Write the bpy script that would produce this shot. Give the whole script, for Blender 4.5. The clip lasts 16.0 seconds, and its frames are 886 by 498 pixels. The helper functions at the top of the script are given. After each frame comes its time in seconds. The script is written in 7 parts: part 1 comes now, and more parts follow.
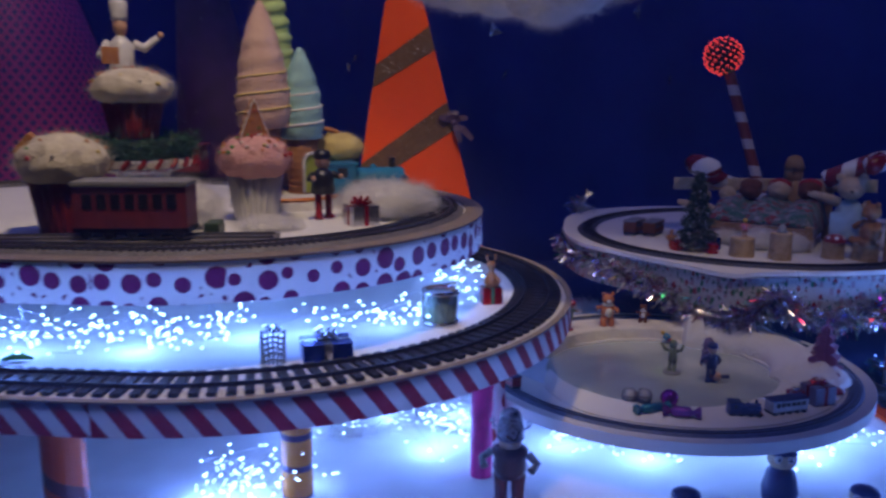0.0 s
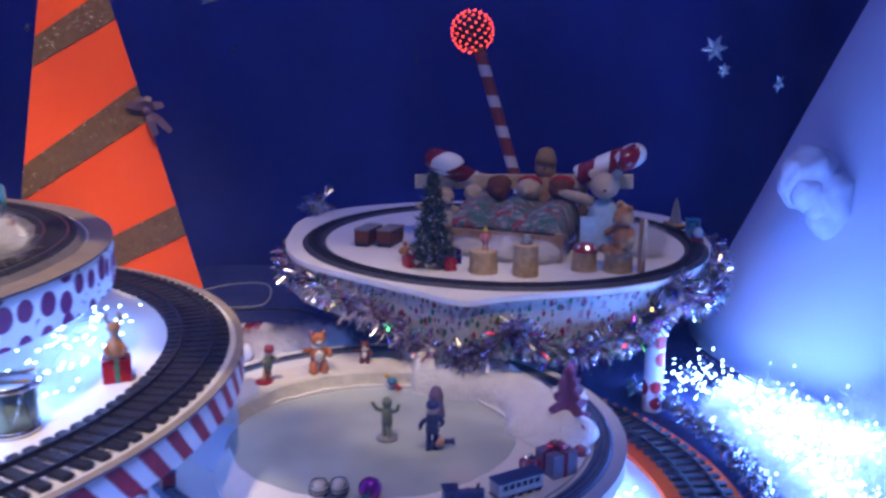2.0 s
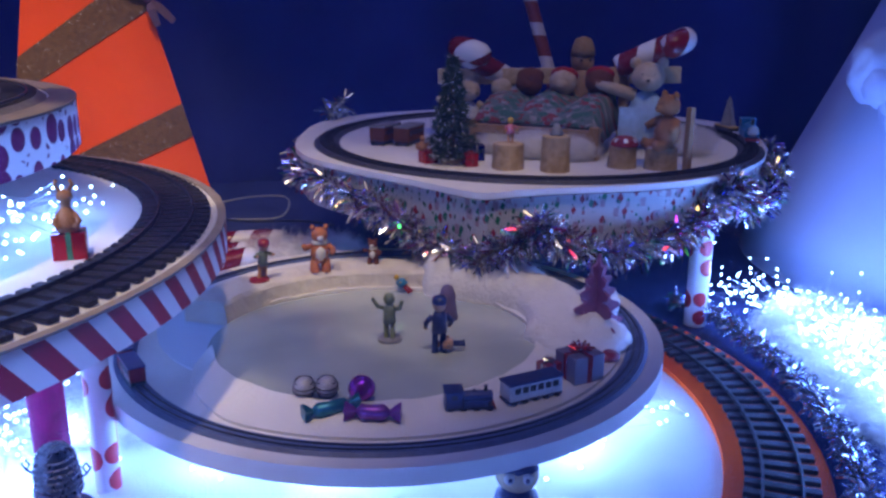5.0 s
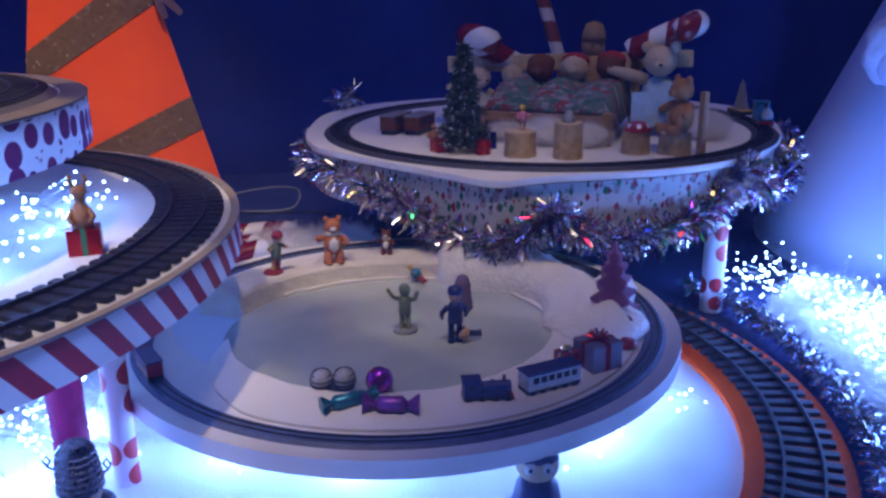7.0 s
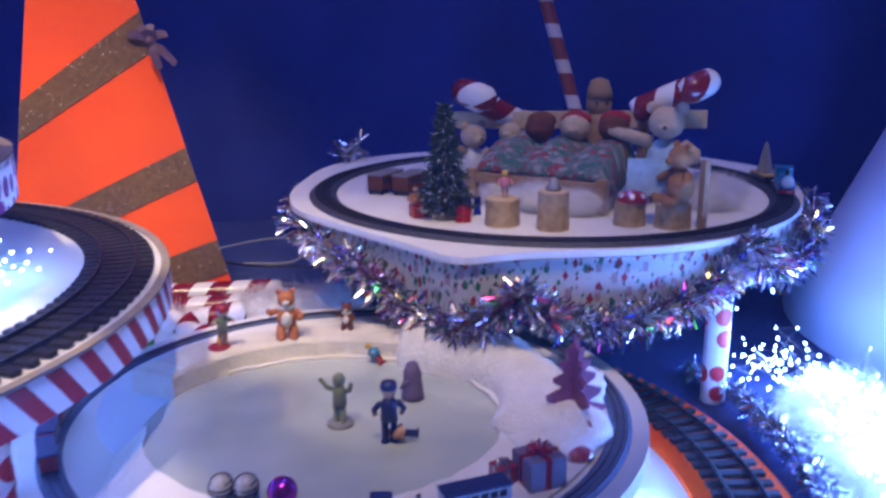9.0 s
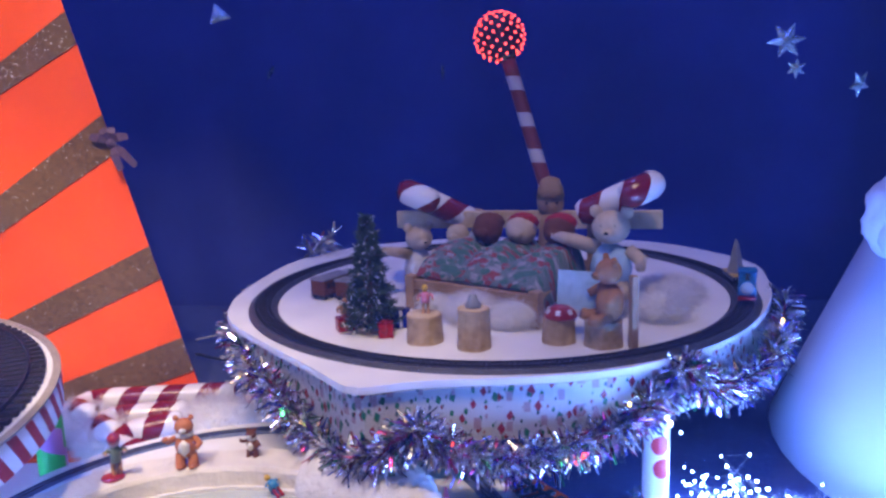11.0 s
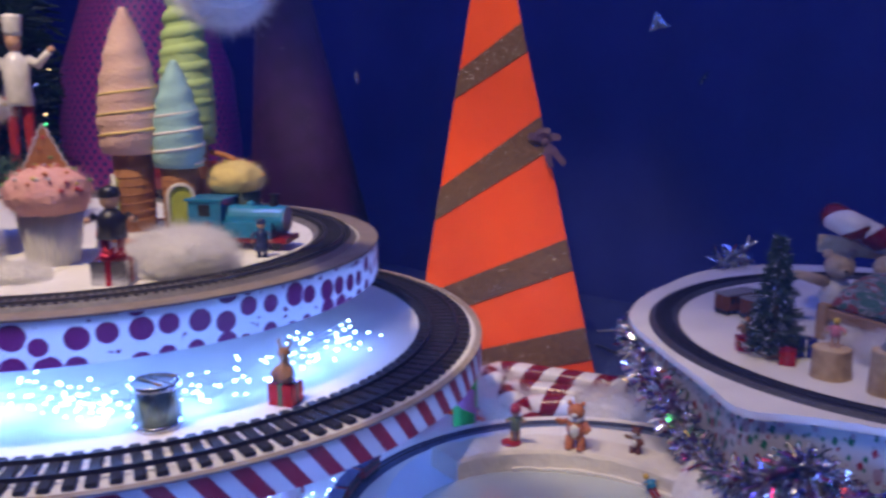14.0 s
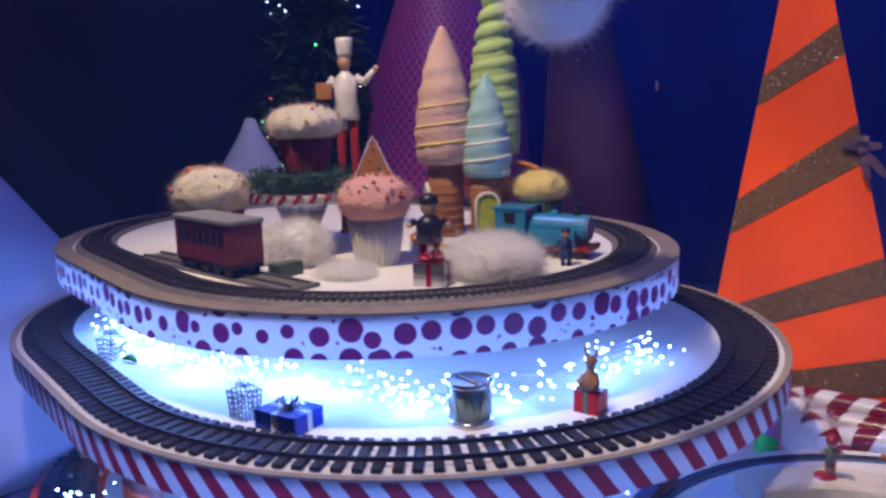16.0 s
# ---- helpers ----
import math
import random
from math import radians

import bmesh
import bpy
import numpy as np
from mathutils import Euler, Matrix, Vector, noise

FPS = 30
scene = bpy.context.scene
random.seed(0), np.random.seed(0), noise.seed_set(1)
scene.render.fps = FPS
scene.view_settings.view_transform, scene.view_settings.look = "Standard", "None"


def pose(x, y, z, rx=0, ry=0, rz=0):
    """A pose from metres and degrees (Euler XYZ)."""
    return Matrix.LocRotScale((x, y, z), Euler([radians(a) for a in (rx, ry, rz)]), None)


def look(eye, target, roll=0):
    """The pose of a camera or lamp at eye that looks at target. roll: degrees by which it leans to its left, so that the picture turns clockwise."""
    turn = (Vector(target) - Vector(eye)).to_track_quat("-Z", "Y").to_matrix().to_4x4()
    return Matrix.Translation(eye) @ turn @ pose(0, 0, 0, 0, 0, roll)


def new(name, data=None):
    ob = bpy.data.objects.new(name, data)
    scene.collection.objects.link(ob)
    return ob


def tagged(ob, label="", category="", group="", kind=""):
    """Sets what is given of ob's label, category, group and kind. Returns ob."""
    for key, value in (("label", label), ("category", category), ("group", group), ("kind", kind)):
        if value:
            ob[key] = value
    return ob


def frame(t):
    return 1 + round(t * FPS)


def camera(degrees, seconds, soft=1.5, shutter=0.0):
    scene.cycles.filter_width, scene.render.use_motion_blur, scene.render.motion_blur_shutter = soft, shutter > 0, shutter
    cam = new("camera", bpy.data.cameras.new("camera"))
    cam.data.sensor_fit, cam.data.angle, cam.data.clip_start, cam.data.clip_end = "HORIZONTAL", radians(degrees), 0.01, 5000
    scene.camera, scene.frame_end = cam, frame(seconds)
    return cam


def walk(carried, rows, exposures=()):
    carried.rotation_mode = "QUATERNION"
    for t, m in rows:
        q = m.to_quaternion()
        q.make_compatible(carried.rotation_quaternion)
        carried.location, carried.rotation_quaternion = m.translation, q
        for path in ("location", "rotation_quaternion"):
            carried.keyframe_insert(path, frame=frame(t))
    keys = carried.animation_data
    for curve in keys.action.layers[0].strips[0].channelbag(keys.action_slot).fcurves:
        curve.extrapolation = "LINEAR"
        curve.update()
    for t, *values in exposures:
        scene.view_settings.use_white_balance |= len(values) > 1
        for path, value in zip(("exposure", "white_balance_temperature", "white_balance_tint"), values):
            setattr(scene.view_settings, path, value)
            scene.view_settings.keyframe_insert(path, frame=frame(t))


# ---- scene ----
cam = camera(55.7, 16.0, soft=2.6, shutter=0.5)
PATH = [
    (0, (0.105, -0.285, 1.357), (-0.067, 1.671, 0.976), 0.2),
    (0.5, (0.132, -0.188, 1.354), (0.091, 1.771, 0.953), -0.3),
    (1, (0.184, -0.074, 1.384), (0.301, 1.876, 0.953), -1.0),
    (1.5, (0.235, 0.037, 1.374), (0.474, 1.967, 0.907), -0.9),
    (2, (0.335, 0.132, 1.379), (0.61, 2.063, 0.937), 0.6),
    (2.5, (0.396, 0.17, 1.383), (0.669, 2.107, 0.965), 1.4),
    (3, (0.413, 0.209, 1.373), (0.67, 2.135, 0.898), 1.0),
    (3.5, (0.409, 0.242, 1.352), (0.638, 2.168, 0.861), 0.1),
    (4, (0.417, 0.244, 1.304), (0.628, 2.173, 0.819), -1.1),
    (4.5, (0.415, 0.252, 1.275), (0.583, 2.178, 0.766), -0.8),
    (5, (0.406, 0.265, 1.249), (0.567, 2.176, 0.681), 0.3),
    (7.5, (0.398, 0.273, 1.249), (0.535, 2.177, 0.654), -0.9),
    (8, (0.412, 0.274, 1.256), (0.542, 2.18, 0.664), -0.7),
    (8.5, (0.457, 0.317, 1.279), (0.559, 2.225, 0.691), 0.1),
    (9, (0.569, 0.393, 1.281), (0.542, 2.324, 0.763), -0.4),
    (9.5, (0.62, 0.456, 1.312), (0.615, 2.393, 0.816), 0.9),
    (10, (0.746, 0.482, 1.33), (0.643, 2.431, 0.89), -0.6),
    (12.5, (0.848, 0.497, 1.397), (0.438, 2.418, 1.022), -0.5),
    (13, (0.864, 0.479, 1.397), (0.188, 2.324, 1.025), 0.7),
    (13.5, (0.847, 0.454, 1.393), (-0.047, 2.2, 1.007), 0.3),
    (14, (0.84, 0.439, 1.393), (-0.26, 2.063, 1.002), -0.2),
    (14.5, (0.824, 0.421, 1.388), (-0.422, 1.938, 1.005), -0.4),
    (15, (0.818, 0.409, 1.39), (-0.569, 1.799, 1.009), -1.2),
    (15.5, (0.812, 0.393, 1.397), (-0.679, 1.672, 1.019), -1.4),
    (16, (0.799, 0.389, 1.396), (-0.755, 1.595, 1.036), -1.6),
]
EXPOSURES = [(0, -1.62), (1.0, -1.15), (1.5, -0.8), (2.0, -0.35), (3.5, -0.25), (4.5, -0.32), (5.0, -0.78), (7.5, -0.88), (8.0, -0.76), (8.5, -0.42), (9.0, -0.02), (9.5, 0.08), (10.0, 0.05), (12.5, 0.55), (13.0, 0.42), (13.5, 0.1), (14.0, -0.52), (14.5, -0.88), (15.0, -0.75), (16, -0.58)]
walk(cam, [(t, look(eye, target, roll)) for t, eye, target, roll in PATH], EXPOSURES)


# ---- light ----
world = bpy.data.worlds.new("night")
scene.world = world
world.use_nodes = True
world.node_tree.nodes["Background"].inputs[0].default_value = (0.02, 0.03, 0.09, 1)
world.node_tree.nodes["Background"].inputs[1].default_value = 0.3


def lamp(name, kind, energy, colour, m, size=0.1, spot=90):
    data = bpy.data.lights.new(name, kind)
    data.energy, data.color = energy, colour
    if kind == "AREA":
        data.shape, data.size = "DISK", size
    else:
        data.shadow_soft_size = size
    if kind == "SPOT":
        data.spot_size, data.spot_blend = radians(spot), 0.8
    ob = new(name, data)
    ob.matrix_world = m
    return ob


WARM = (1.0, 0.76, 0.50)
COOL = (0.15, 0.22, 1.0)
LED = (0.12, 0.26, 1.0)
# added overhead lamps, fixtures unseen: warm over the tiers, blue washing the backdrop
lamp("added_warm_spot", "SPOT", 60, WARM, look((0.9, 0.9, 2.9), (0.75, 2.0, 0.96)), 0.06, 40)
lamp("added_warm_spot", "SPOT", 232, WARM, look((-0.1, 0.5, 2.9), (-0.41, 1.29, 1.12)), 0.06, 54)
lamp("added_warm_spot", "SPOT", 170, WARM, look((1.1, -1.3, 2.7), (0.13, 1.06, 1.52)), 0.06, 11)
lamp("added_warm_spot", "SPOT", 92, WARM, look((0.5, 0.6, 2.9), (0.40, 1.56, 0.8)), 0.06, 27)
lamp("added_warm_spot", "SPOT", 175, WARM, look((0.2, 0.9, 2.9), (-0.22, 2.27, 1.2)), 0.06, 30)
lamp("added_warm_spot", "SPOT", 40, WARM, look((-0.7, 1.0, 2.9), (-1.38, 1.78, 1.3)), 0.06, 50)
# unseen blue area lamps added to brighten the backdrop
for x, watts in ((-2.2, 14), (-0.8, 8.5), (0.6, 8), (2.0, 6)):
    lamp("added_blue_wash", "AREA", watts, COOL, look((x, 2.55, 2.9), (x, 3.0, 1.3)), 0.35)
# two more added in front, giving the tiers and rink a blue tint
for x, watts in ((-0.6, 9.5), (0.5, 7)):
    lamp("added_blue_wash", "AREA", watts, COOL, look((x, 0.75, 2.9), (x, 1.15, 0.9)), 0.3)

# ---- materials ----


def mat(name, colour, rough=0.6, metal=0.0, colour2=None, scale=60.0, bump=0.1, bump_scale=220.0, coat=0.0, glow=0.0, spec=0.5):
    """A painted, woven or moulded surface: two scales of variation and a fine relief."""
    m = bpy.data.materials.new(name)
    m.use_nodes = True
    nt = m.node_tree
    n, ln = nt.nodes, nt.links
    b = n["Principled BSDF"]
    co = n.new("ShaderNodeTexCoord")
    big = n.new("ShaderNodeTexNoise")
    big.inputs["Scale"].default_value, big.inputs["Detail"].default_value = scale, 5
    ln.new(co.outputs["Object"], big.inputs["Vector"])
    mix = n.new("ShaderNodeMix")
    mix.data_type = "RGBA"
    c2 = colour2 or tuple(c * 0.72 for c in colour)
    mix.inputs[6].default_value, mix.inputs[7].default_value = (*colour, 1), (*c2, 1)
    ramp = n.new("ShaderNodeMapRange")
    ramp.inputs[1].default_value, ramp.inputs[2].default_value = 0.35, 0.7
    ln.new(big.outputs[0], ramp.inputs[0])
    ln.new(ramp.outputs[0], mix.inputs[0])
    ln.new(mix.outputs[2], b.inputs["Base Color"])
    fine = n.new("ShaderNodeTexNoise")
    fine.inputs["Scale"].default_value, fine.inputs["Detail"].default_value = bump_scale, 3
    ln.new(co.outputs["Object"], fine.inputs["Vector"])
    bp = n.new("ShaderNodeBump")
    bp.inputs["Strength"].default_value, bp.inputs["Distance"].default_value = bump, 0.004
    ln.new(fine.outputs[0], bp.inputs["Height"])
    ln.new(bp.outputs[0], b.inputs["Normal"])
    rr = n.new("ShaderNodeMapRange")
    rr.inputs[3].default_value, rr.inputs[4].default_value = max(0.02, rough - 0.1), min(1, rough + 0.1)
    ln.new(fine.outputs[0], rr.inputs[0])
    ln.new(rr.outputs[0], b.inputs["Roughness"])
    b.inputs["Metallic"].default_value = metal
    b.inputs["Specular IOR Level"].default_value = spec
    b.inputs["Coat Weight"].default_value = coat
    if glow:
        b.inputs["Emission Color"].default_value = (*colour, 1)
        b.inputs["Emission Strength"].default_value = glow
    return m


def maths(nt, op, a, b=None):
    k = nt.nodes.new("ShaderNodeMath")
    k.operation = op
    for i, v in enumerate((a, b)):
        if v is None:
            continue
        if isinstance(v, (int, float)):
            k.inputs[i].default_value = v
        else:
            nt.links.new(v, k.inputs[i])
    return k.outputs[0]


def two_tone(m, factor, colour_a, colour_b):
    """Lay a second printed colour over a material's own base where factor is 1."""
    nt = m.node_tree
    b = nt.nodes["Principled BSDF"]
    mix = nt.nodes.new("ShaderNodeMix")
    mix.data_type = "RGBA"
    mix.inputs[6].default_value, mix.inputs[7].default_value = (*colour_a, 1), (*colour_b, 1)
    nt.links.new(factor, mix.inputs[0])
    nt.links.new(mix.outputs[2], b.inputs["Base Color"])
    return mix


def stripe_mat(name, a, b, period, slant, share=0.5, rough=0.45):
    """Slanted printed stripes along the UV's u (metres round the edge)."""
    m = mat(name, a, rough)
    nt = m.node_tree
    uv = nt.nodes.new("ShaderNodeUVMap")
    sep = nt.nodes.new("ShaderNodeSeparateXYZ")
    nt.links.new(uv.outputs[0], sep.inputs[0])
    u = maths(nt, "ADD", sep.outputs[0], maths(nt, "MULTIPLY", sep.outputs[1], slant))
    f = maths(nt, "FRACT", maths(nt, "DIVIDE", u, period))
    two_tone(m, maths(nt, "LESS_THAN", f, share), a, b)
    return m


def dot_mat(name, paper, spots, rough=0.4, apart=0.0, random_cells=0.62, shape="EUCLIDEAN", stretch=1.0):
    """Printed paper with round spots; spots: (cell, smallest, largest radius in cells, colour, seed). apart: how far from the
    first layer's spots, in cells, the later layers keep."""
    m = mat(name, paper, rough, bump=0.03)
    nt = m.node_tree
    uv = nt.nodes.new("ShaderNodeUVMap")
    colour, first = None, None
    for cell, lo, hi, ink, seed in spots:
        mp = nt.nodes.new("ShaderNodeMapping")
        mp.inputs["Scale"].default_value = (1 / cell, stretch / cell, 1)
        mp.inputs["Rotation"].default_value = (0, 0, seed * 0.9 if shape != "EUCLIDEAN" else 0)
        mp.inputs["Location"].default_value = (seed * 3.7, seed * 1.3, 0)
        nt.links.new(uv.outputs[0], mp.inputs[0])
        vo = nt.nodes.new("ShaderNodeTexVoronoi")
        vo.voronoi_dimensions = "2D"
        vo.distance = shape
        vo.inputs["Scale"].default_value = 1.0
        vo.inputs["Randomness"].default_value = random_cells
        nt.links.new(mp.outputs[0], vo.inputs["Vector"])
        sp = nt.nodes.new("ShaderNodeSeparateColor")
        nt.links.new(vo.outputs["Color"], sp.inputs[0])
        size = nt.nodes.new("ShaderNodeMapRange")
        size.inputs[3].default_value, size.inputs[4].default_value = lo, hi
        nt.links.new(sp.outputs[0], size.inputs[0])
        fac = maths(nt, "LESS_THAN", vo.outputs["Distance"], size.outputs[0])
        if first is not None and apart:
            fac = maths(nt, "MULTIPLY", fac, maths(nt, "GREATER_THAN", first, apart))
        first = first or vo.outputs["Distance"]
        mix = nt.nodes.new("ShaderNodeMix")
        mix.data_type = "RGBA"
        mix.inputs[6].default_value, mix.inputs[7].default_value = (*paper, 1), (*ink, 1)
        if colour is not None:
            nt.links.new(colour, mix.inputs[6])
        nt.links.new(fac, mix.inputs[0])
        colour = mix.outputs[2]
    nt.links.new(colour, nt.nodes["Principled BSDF"].inputs["Base Color"])
    return m


def glass_mat(name, colour=(1, 1, 1), rough=0.03):
    m = bpy.data.materials.new(name)
    m.use_nodes = True
    b = m.node_tree.nodes["Principled BSDF"]
    b.inputs["Base Color"].default_value = (*colour, 1)
    b.inputs["Roughness"].default_value = rough
    b.inputs["Transmission Weight"].default_value = 1.0
    return m


def light_mat(name, colour, strength):
    m = bpy.data.materials.new(name)
    m.use_nodes = True
    nt = m.node_tree
    nt.nodes.clear()
    em = nt.nodes.new("ShaderNodeEmission")
    em.inputs[0].default_value, em.inputs[1].default_value = (*colour, 1), strength
    out = nt.nodes.new("ShaderNodeOutputMaterial")
    nt.links.new(em.outputs[0], out.inputs[0])
    return m


def island_mat(name, stops, rough, metal):
    """Each loose piece of a joined mesh takes its own colour."""
    m = bpy.data.materials.new(name)
    m.use_nodes = True
    nt = m.node_tree
    b = nt.nodes["Principled BSDF"]
    geo = nt.nodes.new("ShaderNodeNewGeometry")
    ramp = nt.nodes.new("ShaderNodeValToRGB")
    ramp.color_ramp.interpolation = "CONSTANT"
    while len(ramp.color_ramp.elements) < len(stops):
        ramp.color_ramp.elements.new(0.5)
    for e, (p, c) in zip(ramp.color_ramp.elements, stops):
        e.position, e.color = p, (*c, 1)
    nt.links.new(geo.outputs["Random Per Island"], ramp.inputs[0])
    nt.links.new(ramp.outputs[0], b.inputs["Base Color"])
    b.inputs["Roughness"].default_value, b.inputs["Metallic"].default_value = rough, metal
    return m


WHITE = (0.80, 0.78, 0.74)
M_snow = mat("snow_board_white", (0.78, 0.77, 0.74), 0.75, colour2=(0.68, 0.67, 0.64), scale=14, bump=0.35, bump_scale=300)
M_cotton = mat("cotton_wool_white", (0.82, 0.81, 0.79), 0.95, colour2=(0.7, 0.69, 0.67), scale=45, bump=0.9, bump_scale=160, spec=0.1)
M_bluefloor = mat("rink_board_blue_white", (0.62, 0.70, 0.80), 0.6, colour2=(0.52, 0.62, 0.75), scale=10)
M_ice = mat("rink_ice_sheet", (0.50, 0.55, 0.50), 0.14, colour2=(0.37, 0.43, 0.41), scale=9, bump=0.05, coat=0.5)
M_plaster = mat("rink_wall_plaster", (0.72, 0.68, 0.60), 0.9, colour2=(0.60, 0.56, 0.5), scale=40, bump=0.7, bump_scale=120)
M_plywood = mat("plywood_edge_tan", (0.36, 0.30, 0.24), 0.7, colour2=(0.27, 0.22, 0.17), scale=30)
M_ply_grey = mat("plywood_edge_weathered", (0.25, 0.20, 0.165), 0.65, colour2=(0.18, 0.145, 0.12), scale=30)
M_bed_grey = mat("track_bed_dark_grey", (0.06, 0.06, 0.065), 0.45, colour2=(0.035, 0.035, 0.04), scale=80, bump=0.5, bump_scale=400)
M_bed_top = mat("track_bed_mid_grey", (0.16, 0.15, 0.15), 0.5, colour2=(0.11, 0.1, 0.1), scale=60, bump=0.4, bump_scale=400)
M_tie = mat("sleeper_black_plastic", (0.014, 0.014, 0.017), 0.65, bump=0.3)
M_rail = mat("rail_dull_steel", (0.30, 0.29, 0.28), 0.35, 0.9)
M_rail_dark = mat("rail_brown_steel", (0.035, 0.033, 0.035), 0.55, 0.5)
M_blue_ribbon = mat("rink_track_blue_grey", (0.09, 0.12, 0.22), 0.5)
M_backdrop = mat("backdrop_cloth_night_blue", (0.038, 0.052, 0.26), 0.9, colour2=(0.022, 0.032, 0.17), scale=1.6, bump=0.15, bump_scale=30, spec=0.1)
M_plat = mat("platform_blue_cloth", (0.045, 0.06, 0.16), 0.95, colour2=(0.03, 0.04, 0.12), scale=6, bump=0.8, bump_scale=60, spec=0.1)
M_room = mat("room_dark_paint", (0.05, 0.05, 0.06), 0.8)
M_ceiling = mat("ceiling_dark_paint", (0.03, 0.03, 0.05), 0.9)
M_orange = mat("orange_card_fluorescent", (0.95, 0.105, 0.006), 0.7, colour2=(0.86, 0.085, 0.004), scale=8, bump=0.05, spec=0.15)
M_brown = mat("brown_glitter_ribbon", (0.20, 0.10, 0.025), 0.4, colour2=(0.10, 0.05, 0.012), scale=120, bump=0.6, bump_scale=900)
M_purple = mat("purple_glitter_card", (0.050, 0.008, 0.085), 0.6, colour2=(0.028, 0.004, 0.05), scale=20, bump=0.5, bump_scale=700)
M_whitecone = mat("white_fleece_cone", (0.66, 0.70, 0.84), 0.95, colour2=(0.58, 0.62, 0.78), scale=5, bump=0.3, bump_scale=40, spec=0.1)
M_candy = stripe_mat("candy_stripe_ribbon", (0.75, 0.70, 0.68), (0.36, 0.012, 0.03), 0.047, 0.75)
M_dots = dot_mat("polka_dot_ribbon", (0.78, 0.77, 0.78), [(0.036, 0.24, 0.47, (0.17, 0.018, 0.09), 1), (0.015, 0.18, 0.36, (0.17, 0.018, 0.09), 2)], apart=0.64, random_cells=0.42)
M_print = dot_mat("christmas_print_paper", (0.80, 0.78, 0.76), [(0.019, 0.02, 0.24, (0.45, 0.03, 0.05), 1), (0.018, 0.02, 0.24, (0.03, 0.25, 0.12), 4), (0.024, 0.0, 0.26, (0.60, 0.40, 0.42), 7), (0.014, 0.0, 0.17, (0.05, 0.12, 0.10), 9)], shape="CHEBYCHEV", stretch=0.6, random_cells=0.9)
M_postdots = dot_mat("red_dot_post_paper", (0.75, 0.75, 0.74), [(0.045, 0.26, 0.42, (0.5, 0.02, 0.03), 3)])
M_cotton.node_tree.nodes["Principled BSDF"].inputs["Subsurface Weight"].default_value = 0.6
M_cotton.node_tree.nodes["Principled BSDF"].inputs["Subsurface Radius"].default_value = (0.02, 0.02, 0.02)



def sheer(m, share):
    """Let thin paper or fleece pass part of the light that falls on its far side."""
    nt = m.node_tree
    b = nt.nodes["Principled BSDF"]
    tr = nt.nodes.new("ShaderNodeBsdfTranslucent")
    nt.links.new(b.inputs["Base Color"].links[0].from_socket, tr.inputs["Color"])
    mx = nt.nodes.new("ShaderNodeMixShader")
    mx.inputs[0].default_value = share
    nt.links.new(b.outputs[0], mx.inputs[1])
    nt.links.new(tr.outputs[0], mx.inputs[2])
    nt.links.new(mx.outputs[0], nt.nodes["Material Output"].inputs[0])


for paper in (M_candy, M_dots, M_print):
    sheer(paper, 0.4)
M_fibre = mat("cotton_fibre", (0.92, 0.91, 0.89), 0.95, colour2=(0.86, 0.85, 0.83), spec=0.05)
sheer(M_fibre, 0.62)

# ---- geometry helpers ----


def orient(a, b):
    """A frame whose z runs from a to b."""
    a, b = Vector(a), Vector(b)
    return Matrix.Translation(a) @ (b - a).to_track_quat("Z", "Y").to_matrix().to_4x4()


def finish(bm, name, smooth=False, materials=()):
    me = bpy.data.meshes.new(name)
    bm.normal_update()
    bm.to_mesh(me)
    bm.free()
    for m in materials:
        me.materials.append(m)
    if smooth:
        me.polygons.foreach_set("use_smooth", [True] * len(me.polygons))
    return me


def part(name, bm, material, parent, label="", smooth=False):
    ms = material if isinstance(material, (list, tuple)) else (material,)
    ob = new(name, finish(bm, name, smooth, ms))
    ob.parent = parent
    if label:
        ob["label"] = label
    return ob


def single(name, bm, material, label, category, m=None, group="", smooth=False, kind=""):
    ms = material if isinstance(material, (list, tuple)) else (material,)
    ob = new(name, finish(bm, name, smooth, ms))
    if m is not None:
        ob.matrix_world = m
    return tagged(ob, label, category, group, kind)


def thing(name, m, label, category, group="", kind=""):
    ob = new(name)
    ob.empty_display_size = 0.01
    ob.matrix_world = m
    return tagged(ob, label, category, group, kind)


def face_mat(bm, start, slot):
    for f in list(bm.faces)[start:]:
        f.material_index = slot


def box(bm, size, at=(0, 0, 0), m=None, bevel=0.0, slot=0):
    n = len(bm.faces)
    t = bmesh.new()
    bmesh.ops.create_cube(t, size=1.0, matrix=Matrix.Diagonal((*size, 1)))
    if bevel:
        bmesh.ops.bevel(t, geom=list(t.edges), offset=bevel, segments=2, affect="EDGES", profile=0.7)
    merge(bm, t, (m or Matrix()) @ Matrix.Translation(at))
    face_mat(bm, n, slot)


def merge(bm, t, m):
    bmesh.ops.transform(t, matrix=m, verts=t.verts)
    me = bpy.data.meshes.new("tmp")
    t.to_mesh(me)
    t.free()
    bm.from_mesh(me)
    bpy.data.meshes.remove(me)


